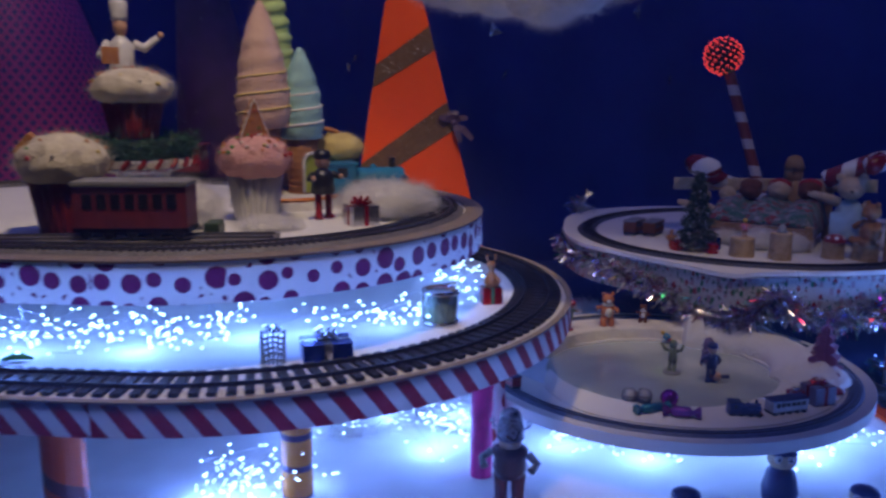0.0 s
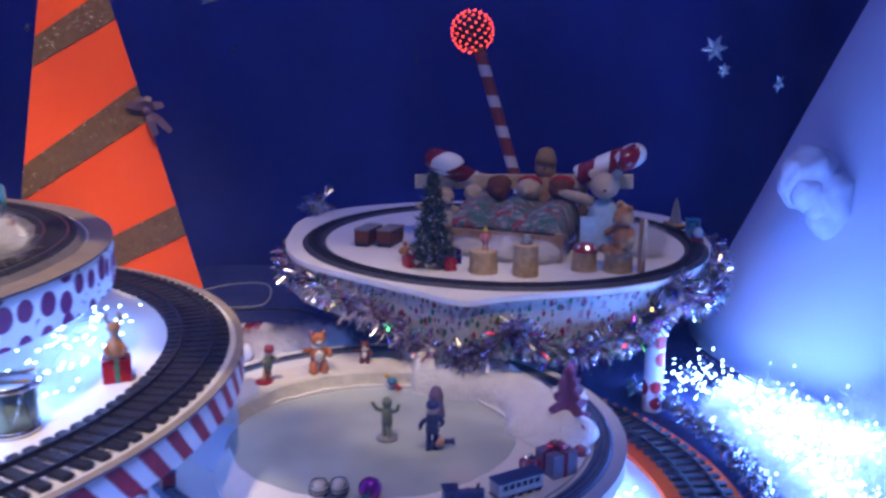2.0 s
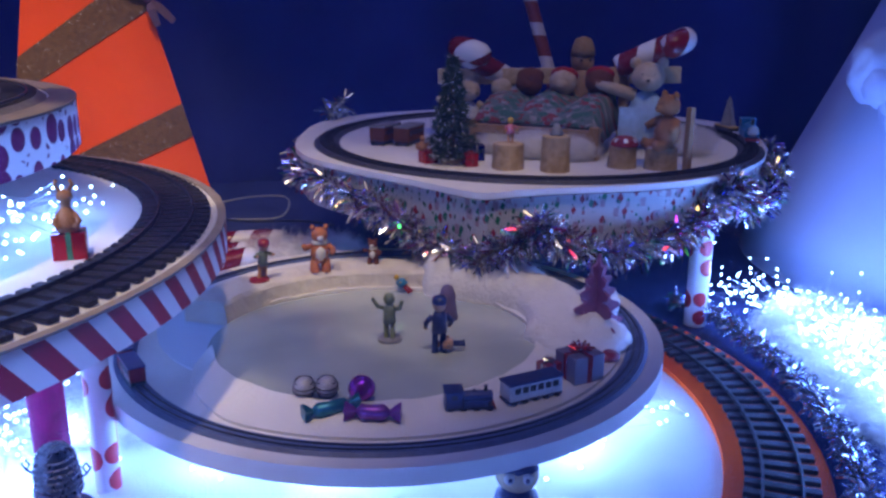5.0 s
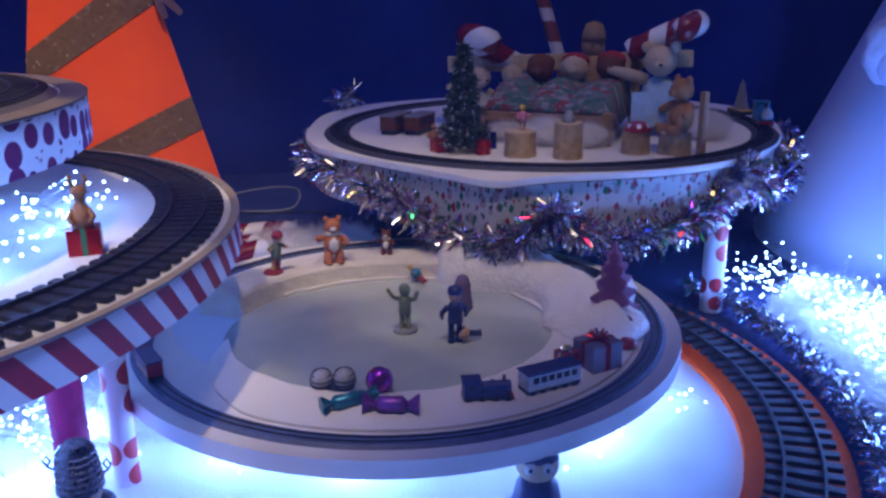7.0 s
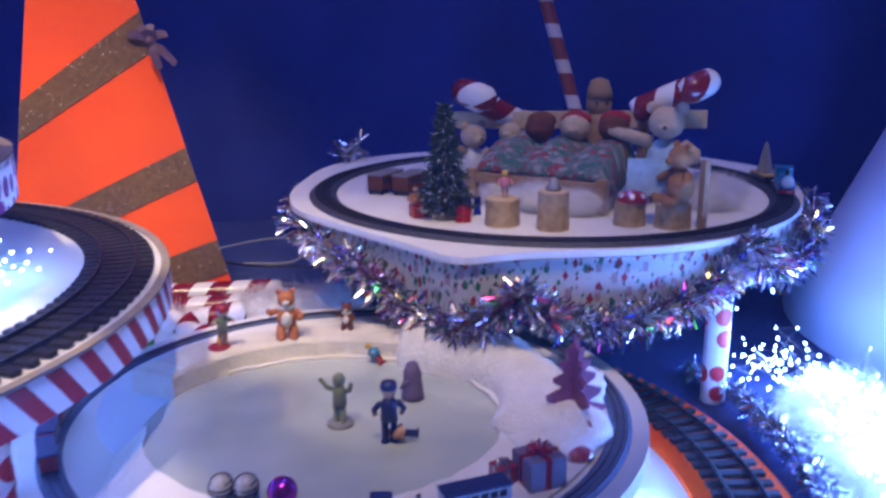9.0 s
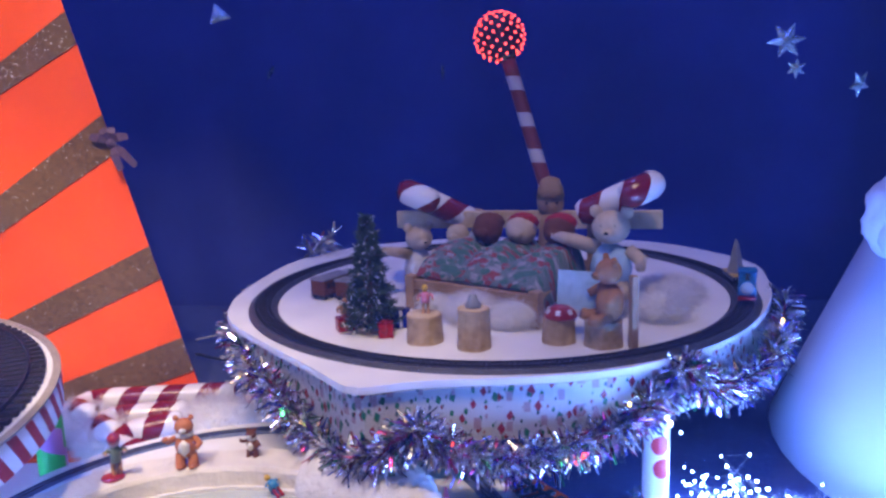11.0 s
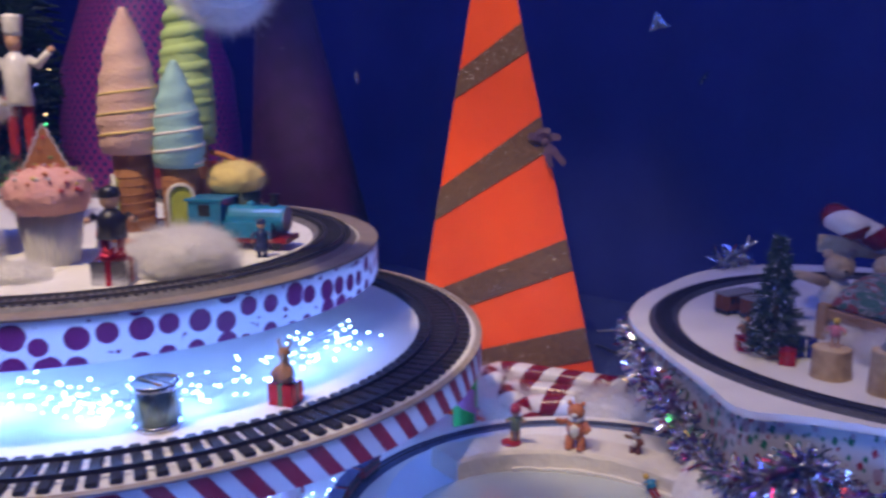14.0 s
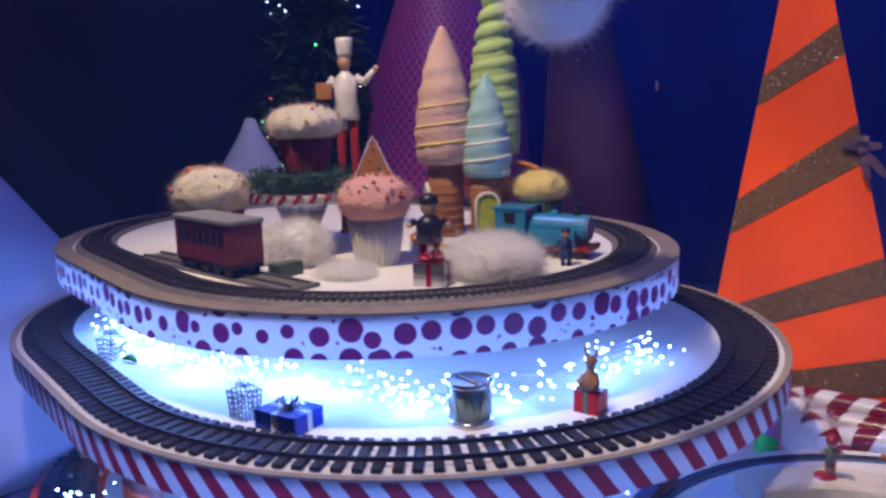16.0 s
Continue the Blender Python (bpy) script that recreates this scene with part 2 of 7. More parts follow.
def lathe(bm, profile, m=None, seg=32, slot=0, flute=0.0, flutes=0):
    """A turned form; profile: (radius, z) from bottom to top."""
    n = len(bm.faces)
    m = m or Matrix()
    rings = []
    for r, z in profile:
        ring = []
        for i in range(seg):
            a = 2 * math.pi * i / seg
            k = r * (1 + flute * math.cos(flutes * a)) if flutes else r
            ring.append(bm.verts.new(m @ Vector((k * math.cos(a), k * math.sin(a), z))))
        rings.append(ring)
    for lo, hi in zip(rings, rings[1:]):
        for i in range(seg):
            j = (i + 1) % seg
            bm.faces.new((lo[i], lo[j], hi[j], hi[i]))
    if profile[0][0] > 1e-5:
        bm.faces.new(list(reversed(rings[0])))
    if profile[-1][0] > 1e-5:
        bm.faces.new(rings[-1])
    face_mat(bm, n, slot)


def ball(bm, at, radii, slot=0, sub=2, lumps=0.0, freq=30.0, seed=0.0, m=None):
    n = len(bm.faces)
    radii = radii if isinstance(radii, (tuple, list)) else (radii,) * 3
    t = bmesh.new()
    bmesh.ops.create_icosphere(t, subdivisions=sub, radius=1.0)
    for v in t.verts:
        p = Vector((v.co.x * radii[0], v.co.y * radii[1], v.co.z * radii[2]))
        if lumps:
            q = p * freq + Vector((seed, seed * 2, 0))
            k = 1 + lumps * (noise.noise(q) + 0.6 * noise.noise(q * 2.3) + 0.35 * noise.noise(q * 5.1))
            p = p * k
        v.co = p
    merge(bm, t, (m or Matrix()) @ Matrix.Translation(at))
    face_mat(bm, n, slot)


def tube(bm, pts, radius, seg=8, slot=0, closed=False):
    """A round rod along points; radius: one number or one for each point."""
    n = len(bm.faces)
    pts = [Vector(p) for p in pts]
    rings = []
    last = None
    for i, p in enumerate(pts):
        a = pts[(i - 1) % len(pts)] if closed or i else pts[0]
        b = pts[(i + 1) % len(pts)] if closed or i < len(pts) - 1 else pts[-1]
        d = (b - a).normalized()
        if last is None:
            up = Vector((0, 0, 1)) if abs(d.z) < 0.9 else Vector((1, 0, 0))
            last = d.cross(up).normalized()
        s = (last - d * last.dot(d)).normalized()
        last = s
        u = d.cross(s)
        r = radius[i] if isinstance(radius, (list, tuple)) else radius
        rings.append([bm.verts.new(p + r * (math.cos(2 * math.pi * k / seg) * s + math.sin(2 * math.pi * k / seg) * u)) for k in range(seg)])
    pairs = list(zip(rings, rings[1:])) + ([(rings[-1], rings[0])] if closed else [])
    for lo, hi in pairs:
        for k in range(seg):
            j = (k + 1) % seg
            bm.faces.new((lo[k], lo[j], hi[j], hi[k]))
    if not closed:
        bm.faces.new(list(reversed(rings[0])))
        bm.faces.new(rings[-1])
    face_mat(bm, n, slot)


def slab(bm, outline, z0, z1, slot=0):
    """An upright-sided plate over a closed outline (anticlockwise)."""
    n = len(bm.faces)
    lo = [bm.verts.new((x, y, z0)) for x, y in outline]
    hi = [bm.verts.new((x, y, z1)) for x, y in outline]
    k = len(lo)
    for i in range(k):
        j = (i + 1) % k
        bm.faces.new((lo[i], lo[j], hi[j], hi[i]))
    bm.faces.new(hi)
    bm.faces.new(list(reversed(lo)))
    face_mat(bm, n, slot)


def oval(c1, c2, r, n=48):
    """A stadium outline round two centres (c1 the right-hand one); a circle where they are the same."""
    c1, c2 = Vector(c1), Vector(c2)
    ax = (c1 - c2)
    a0 = math.atan2(ax.y, ax.x) if ax.length > 1e-6 else 0.0
    out = []
    for c, s in ((c1, a0 - math.pi / 2), (c2, a0 + math.pi / 2)):
        for i in range(n + 1):
            a = s + math.pi * i / n
            out.append((c.x + r * math.cos(a), c.y + r * math.sin(a)))
    clean = [out[0]]
    for p in out[1:]:
        if math.hypot(p[0] - clean[-1][0], p[1] - clean[-1][1]) > 1e-4:
            clean.append(p)
    if math.hypot(clean[0][0] - clean[-1][0], clean[0][1] - clean[-1][1]) < 1e-4:
        clean.pop()
    return clean


def band(bm, inner, outer, z0, z1, slot=0, chamfer=0.0):
    """A flat ring between two outlines of as many points, z0 to z1."""
    n = len(bm.faces)
    k = len(inner)
    rows = []
    for pts, z, f in ((inner, z0, 0.0), (inner, z1, chamfer), (outer, z1, -chamfer), (outer, z0, 0.0)):
        row = []
        for i, (x, y) in enumerate(pts):
            ox, oy = outer[i][0] - inner[i][0], outer[i][1] - inner[i][1]
            row.append(bm.verts.new((x + ox * f, y + oy * f, z)))
        rows.append(row)
    for a, b in zip(rows, rows[1:] + rows[:1]):
        for i in range(k):
            j = (i + 1) % k
            bm.faces.new((a[i], b[i], b[j], a[j]))
    face_mat(bm, n, slot)


def skirt(bm, outline, z0, z1, out=0.002, slot=0):
    """A thin paper strip round an outline, with u in metres along it and v in metres up."""
    uvl = bm.loops.layers.uv.verify()
    k = len(outline)
    lo, hi = [], []
    for i, (x, y) in enumerate(outline):
        p, q = outline[i - 1], outline[(i + 1) % k]
        d = math.hypot(q[0] - p[0], q[1] - p[1])
        x, y = x + (q[1] - p[1]) / d * out, y - (q[0] - p[0]) / d * out
        lo.append(bm.verts.new((x, y, z0)))
        hi.append(bm.verts.new((x, y, z1)))
    s = 0.0
    for i in range(k):
        j = (i + 1) % k
        d = (lo[j].co - lo[i].co).length
        f = bm.faces.new((lo[i], lo[j], hi[j], hi[i]))
        f.material_index = slot
        for l, uv in zip(f.loops, ((s, 0), (s + d, 0), (s + d, z1 - z0), (s, z1 - z0))):
            l[uvl].uv = uv
        s += d


def along(outline, step):
    """Points and headings at even steps round a closed outline."""
    k = len(outline)
    segs = []
    total = 0.0
    for i in range(k):
        p, q = outline[i], outline[(i + 1) % k]
        d = math.hypot(q[0] - p[0], q[1] - p[1])
        segs.append((total, d, p, q))
        total += d
    n = round(total / step)
    out = []
    j = 0
    for i in range(n):
        s = total * i / n
        while j < k - 1 and segs[j][0] + segs[j][1] < s:
            j += 1
        s0, d, p, q = segs[j]
        f = (s - s0) / max(d, 1e-9)
        out.append((p[0] + (q[0] - p[0]) * f, p[1] + (q[1] - p[1]) * f, math.atan2(q[1] - p[1], q[0] - p[0])))
    return out


def cone_faces(bm, base, apex, z0, slot=0):
    """A closed pyramid over a base outline."""
    n = len(bm.faces)
    lo = [bm.verts.new((x, y, z0)) for x, y in base]
    top = bm.verts.new(apex)
    for i in range(len(lo)):
        bm.faces.new((lo[i], lo[(i + 1) % len(lo)], top))
    bm.faces.new(list(reversed(lo)))
    face_mat(bm, n, slot)


# ---- setting ----
GROUND = 0.68
LC1, LC2, LZ = (-0.42, 1.29), (-0.75, 1.29), 0.968
UC1, UC2, UZ = (-0.46, 1.26), (-0.79, 1.26), 1.125
BC, BZ = (0.757, 2.075), 0.958
RC, RZ = (0.42, 1.435), 0.785
GC1, GC2 = (0.33, 1.37), (-0.60, 1.30)


def plain_wall(name, size, at, material, label, category="wall"):
    bm = bmesh.new()
    box(bm, size, at)
    return single(name, bm, material, label, category, kind="structure")


plain_wall("floor", (8.2, 7.2, 0.1), (0, 0.2, -0.05), M_room, "dark floor in front of the display", "floor")
plain_wall("ceiling", (8.2, 7.2, 0.1), (0, 0.2, 3.05), M_ceiling, "dark ceiling over the display", "ceiling")
plain_wall("wall_south", (8.2, 0.1, 3.0), (0, -3.35, 1.5), M_room, "dark wall facing the display")
plain_wall("wall_west", (0.1, 6.6, 3.0), (-4.05, 0, 1.5), M_room, "dark side wall beside the display")
plain_wall("wall_east", (0.1, 6.6, 3.0), (4.05, 0, 1.5), M_room, "dark side wall beside the display")


def backdrop():
    bm = bmesh.new()
    cols, rows = 160, 4
    grid = []
    for j in range(rows + 1):
        row = []
        for i in range(cols + 1):
            x = -4.0 + 8.0 * i / cols
            fold = 0.028 * math.sin(x * 7.0 + 1.5 * math.sin(x * 2.3)) + 0.016 * math.sin(x * 17.0 + j * 0.3)
            row.append(bm.verts.new((x, 3.12 + fold, 0.0 + 3.0 * j / rows)))
        grid.append(row)
    for j in range(rows):
        for i in range(cols):
            bm.faces.new((grid[j][i], grid[j][i + 1], grid[j + 1][i + 1], grid[j + 1][i]))
    single("backdrop", bm, M_backdrop, "night-blue cloth backdrop hanging in soft folds", "backdrop", smooth=True, kind="structure")


backdrop()
plain_wall("wall_north", (8.2, 0.1, 3.0), (0, 3.35, 1.5), M_room, "dark wall behind the blue backdrop")


def platform():
    bm = bmesh.new()
    nx, ny = 140, 60
    g = []
    for j in range(ny + 1):
        row = []
        for i in range(nx + 1):
            x, y = -3.5 + 7.0 * i / nx, 0.62 + 2.43 * j / ny
            h = 0.012 * noise.noise((x * 3, y * 3, 0)) + 0.004 * noise.noise((x * 14, y * 14, 2))
            row.append(bm.verts.new((x, y, GROUND - 0.012 + h)))
        g.append(row)
    for j in range(ny):
        for i in range(nx):
            bm.faces.new((g[j][i], g[j][i + 1], g[j + 1][i + 1], g[j + 1][i]))
    single("ground", bm, M_plat, "dark blue cloth spread over the display platform", "ground", smooth=True, kind="structure")


platform()
plain_wall("platform_base", (7.0, 2.42, 0.62), (0, 1.83, 0.32), M_room, "dark platform under the snowy display", "platform")


def veiled_glass():
    """Clear shop glass with a patchy blue translucent layer that imitates haze."""
    m = bpy.data.materials.new("veiled_window_glass")
    m.use_nodes = True
    nt = m.node_tree
    nt.nodes.clear()
    clear, veil, gloss = nt.nodes.new("ShaderNodeBsdfTransparent"), nt.nodes.new("ShaderNodeBsdfTranslucent"), nt.nodes.new("ShaderNodeBsdfGlossy")
    veil.inputs[0].default_value = (0.45, 0.58, 1.0, 1)
    gloss.inputs["Roughness"].default_value = 0.02
    veil_noise = nt.nodes.new("ShaderNodeTexNoise")
    veil_noise.inputs["Scale"].default_value, veil_noise.inputs["Detail"].default_value = 2.2, 6
    co = nt.nodes.new("ShaderNodeTexCoord")
    nt.links.new(co.outputs["Object"], veil_noise.inputs["Vector"])
    amount = nt.nodes.new("ShaderNodeMapRange")
    amount.inputs[1].default_value, amount.inputs[2].default_value = 0.3, 0.75
    amount.inputs[3].default_value, amount.inputs[4].default_value = 0.014, 0.036
    nt.links.new(veil_noise.outputs[0], amount.inputs[0])
    a, b = nt.nodes.new("ShaderNodeMixShader"), nt.nodes.new("ShaderNodeMixShader")
    nt.links.new(amount.outputs[0], a.inputs[0])
    nt.links.new(clear.outputs[0], a.inputs[1])
    nt.links.new(veil.outputs[0], a.inputs[2])
    b.inputs[0].default_value = 0.02
    nt.links.new(a.outputs[0], b.inputs[1])
    nt.links.new(gloss.outputs[0], b.inputs[2])
    out = nt.nodes.new("ShaderNodeOutputMaterial")
    nt.links.new(b.outputs[0], out.inputs[0])
    return m


def shop_window():
    t = thing("window_1", Matrix(), "clear shop window with a painted haze veil in front of the display", "window", kind="structure")
    bm = bmesh.new()
    box(bm, (3.2, 0.006, 2.9), (0.7, 0.585, 1.5))
    pane = part("pane", bm, veiled_glass(), t, "clear glass with a painted haze veil")
    pane.visible_shadow = False
    for sx, sz, x, z in ((0.05, 2.98, -0.925, 1.5), (0.05, 2.98, 2.325, 1.5), (3.2, 0.045, 0.7, 0.025), (3.2, 0.045, 0.7, 2.973)):
        bm = bmesh.new()
        box(bm, (sx, 0.05, sz), (x, 0.585, z), bevel=0.004)
        part("window_frame", bm, M_room, t)


shop_window()

# ---- tiers ----


def round_post(name, x, y, r, z0, z1, material, label, uv=False, seg=24):
    bm = bmesh.new()
    pts = [(x + r * math.cos(2 * math.pi * i / seg), y + r * math.sin(2 * math.pi * i / seg)) for i in range(seg)]
    skirt(bm, pts, z0, z1, 0.0)
    for z, flip in ((z0, True), (z1, False)):
        vs = [bm.verts.new((px, py, z)) for px, py in pts]
        bm.faces.new(list(reversed(vs)) if flip else vs)
    return single(name, bm, material, label, "post", smooth=False)


def tier_left_lower():
    t = thing("lower_tier", Matrix(), "large white oval board edged with red and white striped ribbon", "display tier")
    o = oval(LC1, LC2, 0.63)
    bm = bmesh.new()
    slab(bm, oval(LC1, LC2, 0.628), LZ - 0.012, LZ)
    part("board", bm, M_snow, t)
    bm = bmesh.new()
    skirt(bm, o, LZ - 0.045, LZ - 0.001)
    part("ribbon", bm, M_candy, t, "slanting red and white striped ribbon")
    bm = bmesh.new()
    band(bm, oval(LC1, LC2, 0.622), oval(LC1, LC2, 0.633), LZ, LZ + 0.003)
    part("rim", bm, M_plywood, t, "bare tan plywood rim")
    return t


def tier_left_upper():
    t = thing("upper_tier", Matrix(), "white oval board edged with purple polka dot ribbon", "display tier")
    o = oval(UC1, UC2, 0.50)
    bm = bmesh.new()
    slab(bm, oval(UC1, UC2, 0.498), UZ - 0.012, UZ)
    part("board", bm, M_snow, t)
    bm = bmesh.new()
    skirt(bm, o, UZ - 0.058, UZ - 0.001)
    part("ribbon", bm, M_dots, t, "white ribbon with purple-red polka dots")
    bm = bmesh.new()
    band(bm, oval(UC1, UC2, 0.47), oval(UC1, UC2, 0.503), UZ, UZ + 0.003)
    part("rim", bm, M_ply_grey, t, "grey-brown plywood rim")
    for x, y in ((-0.35, 1.2), (-0.9, 1.2), (-0.62, 1.5)):
        bm = bmesh.new()
        lathe(bm, [(0.03, LZ), (0.03, UZ - 0.012)], pose(x, y, 0), 20)
        part("support", bm, M_snow, t)
    return t


B_OUT = [(0.235, 2.05), (0.275, 1.88), (0.40, 1.735), (0.50, 1.628), (0.572, 1.540), (0.655, 1.574), (0.75, 1.585), (0.86, 1.597), (0.97, 1.636), (1.09, 1.728),
         (1.20, 1.88), (1.265, 2.05), (1.30, 2.30), (1.15, 2.52), (0.92, 2.62), (0.60, 2.62), (0.38, 2.53), (0.26, 2.36)]


def eased(pts):
    """Cut the corners of an outline once."""
    out = []
    for i, p in enumerate(pts):
        q = pts[(i + 1) % len(pts)]
        out += [(p[0] * 0.8 + q[0] * 0.2, p[1] * 0.8 + q[1] * 0.2), (p[0] * 0.2 + q[0] * 0.8, p[1] * 0.2 + q[1] * 0.8)]
    return out


B_OUT = eased(eased(B_OUT))


def tier_right():
    t = thing("round_tier", Matrix(), "white many-sided board wrapped in christmas print paper", "display tier")
    bm = bmesh.new()
    slab(bm, B_OUT, BZ - 0.011, BZ)
    part("board", bm, M_snow, t, "white painted board")
    inner = [(BC[0] + (x - BC[0]) * 0.975, BC[1] + (y - BC[1]) * 0.975) for x, y in B_OUT]
    bm = bmesh.new()
    skirt(bm, inner, BZ - 0.095, BZ - 0.011)
    slab(bm, [(BC[0] + (x - BC[0]) * 0.97, BC[1] + (y - BC[1]) * 0.97) for x, y in B_OUT], BZ - 0.094, BZ - 0.0115)
    part("paper_skirt", bm, M_print, t, "white paper skirt printed with candy and berries")
    bm = bmesh.new()
    band(bm, inner, [(BC[0] + (x - BC[0]) * 0.985, BC[1] + (y - BC[1]) * 0.985) for x, y in B_OUT], BZ - 0.0145, BZ - 0.0111)
    part("cord", bm, M_tie, t, "thin dark cord under the board")
    bm = bmesh.new()
    lathe(bm, [(0.10, GROUND - 0.01), (0.10, BZ - 0.094)], pose(BC[0], BC[1] + 0.1, 0), 24)
    part("pedestal", bm, M_room, t, "dark pedestal")
    return t


def rink():
    t = thing("skating_rink", Matrix(), "round white board with an ice rink and plaster banks", "skating rink")
    bm = bmesh.new()
    slab(bm, oval(RC, RC, 0.402, 40), RZ - 0.022, RZ)
    part("board", bm, M_snow, t, "white round board")
    bm = bmesh.new()
    pts = [(RC[0] - 0.115 + 0.225 * math.cos(a), RC[1] + 0.06 + 0.26 * math.sin(a)) for a in [2 * math.pi * i / 48 for i in range(48)]]
    pts = [(RC[0] + (x - RC[0]) * min(1, 0.352 / max(1e-6, math.hypot(x - RC[0], y - RC[1]))), RC[1] + (y - RC[1]) * min(1, 0.352 / max(1e-6, math.hypot(x - RC[0], y - RC[1])))) for x, y in pts]
    slab(bm, pts, RZ - 0.001, RZ + 0.002)
    part("blue_sheet", bm, M_bluefloor, t, "pale blue painted sheet")
    bm = bmesh.new()
    slab(bm, [(ICE[0] + 0.232 * math.cos(a), ICE[1] + 0.212 * math.sin(a)) for a in [2 * math.pi * i / 64 for i in range(64)]], RZ + 0.001, RZ + 0.006)
    part("ice", bm, M_ice, t, "grey-green shiny ice sheet")
    # white ground round the ice
    bm = bmesh.new()
    a = [math.radians(v) for v in range(-176, 139, 4)]
    inn = [(ICE[0] + (0.224 + 0.006 * noise.noise((v * 5, 0, 1))) * math.cos(v), ICE[1] + (0.204 + 0.006 * noise.noise((v * 5, 0, 1))) * math.sin(v)) for v in a]
    out = []
    for v, (x, y) in zip(a, inn):
        ox, oy = ICE[0] + 0.40 * math.cos(v) - RC[0], ICE[1] + 0.40 * math.sin(v) - RC[1]
        k = 0.345 / max(0.345, math.hypot(ox, oy))
        f = min(1.0, 0.04 + max(0.0, math.degrees(v) + 176) / 52)
        out.append((x + (RC[0] + ox * k - x) * f, y + (RC[1] + oy * k - y) * f))
    n = len(a)
    lo, hi = [bm.verts.new((p[0], p[1], RZ + 0.011 + 0.003 * noise.noise((p[0] * 40, p[1] * 40, 0)))) for p in inn], [bm.verts.new((*p, RZ + 0.004)) for p in out]
    lo2, hi2 = [bm.verts.new((*p, RZ - 0.001)) for p in inn], [bm.verts.new((*p, RZ - 0.001)) for p in out]
    for i in range(n - 1):
        bm.faces.new((lo[i], hi[i], hi[i + 1], lo[i + 1]))
        bm.faces.new((lo2[i], lo[i], lo[i + 1], lo2[i + 1]))
        bm.faces.new((hi[i], hi2[i], hi2[i + 1], hi[i + 1]))
    part("snow_ground", bm, M_snow, t)
    # the plaster bank behind the ice
    bm = bmesh.new()
    rows = []
    for i in range(41):
        v = math.radians(68 + 92 * i / 40)
        jit = 0.004 * noise.noise((v * 9, 0, 0))
        row = []
        for f, h in ((0.226, 0.0), (0.229 + jit * 0.5, 0.014), (0.231 - jit * 0.5, 0.032), (0.236, 0.037), (0.292 + jit, 0.038 + jit * 0.4), (0.297, 0.034), (0.299, 0.0)):
            x, y = ICE[0] + (f + 0.004) * math.cos(v), ICE[1] + (f - 0.018) * math.sin(v)
            row.append(bm.verts.new((x, y, RZ + h + 0.002 * noise.noise((x * 60, y * 60, h * 90)))))
        rows.append(row)
    for p, q in zip(rows, rows[1:]):
        for j in range(6):
            bm.faces.new((p[j], p[j + 1], q[j + 1], q[j]))
    bm.faces.new(list(reversed(rows[0])))
    bm.faces.new(rows[-1])
    part("plaster_bank", bm, M_plaster, t, "rough cream plaster bank")
    bm = bmesh.new()
    lathe(bm, [(0.05, GROUND - 0.01), (0.05, RZ - 0.022)], pose(0.45, 1.62, 0), 20)
    part("support", bm, M_snow, t)
    return t


ICE = (0.405, 1.370)
tier_left_lower()
tier_left_upper()
tier_right()
rink()


def track(name, c1, c2, mid, gauge, bed, z, material, label, rail_material, rail=0.003, bed_h=0.004, chamfer=0.08, ties=None, joined=0.0):
    """A railway loop: bed, two rails and its sleepers. ties: (length, width, step, height) of single sleepers."""
    t = thing(name, Matrix(), label, "toy railway track")
    if bed:
        bm = bmesh.new()
        band(bm, oval(c1, c2, mid - bed / 2), oval(c1, c2, mid + bed / 2), z, z + bed_h, chamfer=chamfer)
        part("track_bed", bm, material, t)
    top = z + bed_h
    if joined:
        bm = bmesh.new()
        for x, y, h in along(oval(c1, c2, mid), joined):
            box(bm, (joined * 0.45, gauge * 1.75, 0.0016), (0, 0, top + 0.0008), pose(x, y, 0, 0, 0, math.degrees(h)))
        tagged(part("sleepers", bm, M_tie, t), kind="stuff")
    if ties:
        length, width, step, height = ties
        bm = bmesh.new()
        box(bm, (width, length, height), (0, 0, height / 2), bevel=0.0012)
        me = finish(bm, "sleeper", False, (M_tie,))
        for x, y, h in along(oval(c1, c2, mid), step):
            s = new("sleeper", me)
            s.parent = t
            s.matrix_local = pose(x, y, top, 0, 0, math.degrees(h))
        top += height
    for side in (-1, 1):
        bm = bmesh.new()
        o = mid + side * gauge / 2
        band(bm, oval(c1, c2, o - rail / 2), oval(c1, c2, o + rail / 2), top - 0.001, top + rail * 1.3, chamfer=0.15)
        part("rail", bm, rail_material, t)
    return t


track("striped_tier_track", LC1, LC2, 0.568, 0.045, 0, LZ, M_bed_grey, "wide black toy railway loop with chunky sleepers", M_rail_dark, 0.004, 0.001, ties=(0.090, 0.013, 0.0225, 0.006))
track("dotted_tier_track", UC1, UC2, 0.428, 0.032, 0.078, UZ, M_bed_top, "grey moulded toy railway loop on the dotted tier", M_rail, 0.003, 0.007, 0.12, joined=0.011)
track("bear_tier_track", BC, BC, 0.4505, 0.0165, 0.054, BZ, M_bed_grey, "narrow black toy railway circle on the white board", M_rail_dark, 0.002, 0.006, 0.16, joined=0.008)
track("rink_track", RC, RC, 0.366, 0.009, 0.030, RZ, M_blue_ribbon, "thin blue-grey toy railway circle round the rink", M_rail_dark, 0.0013, 0.004, 0.16)
track("ground_track", GC1, GC2, 0.615, 0.045, 0, GROUND + 0.004, M_bed_grey, "large black toy railway loop on the snowy ground", M_rail_dark, 0.004, 0.004, ties=(0.088, 0.013, 0.026, 0.007))


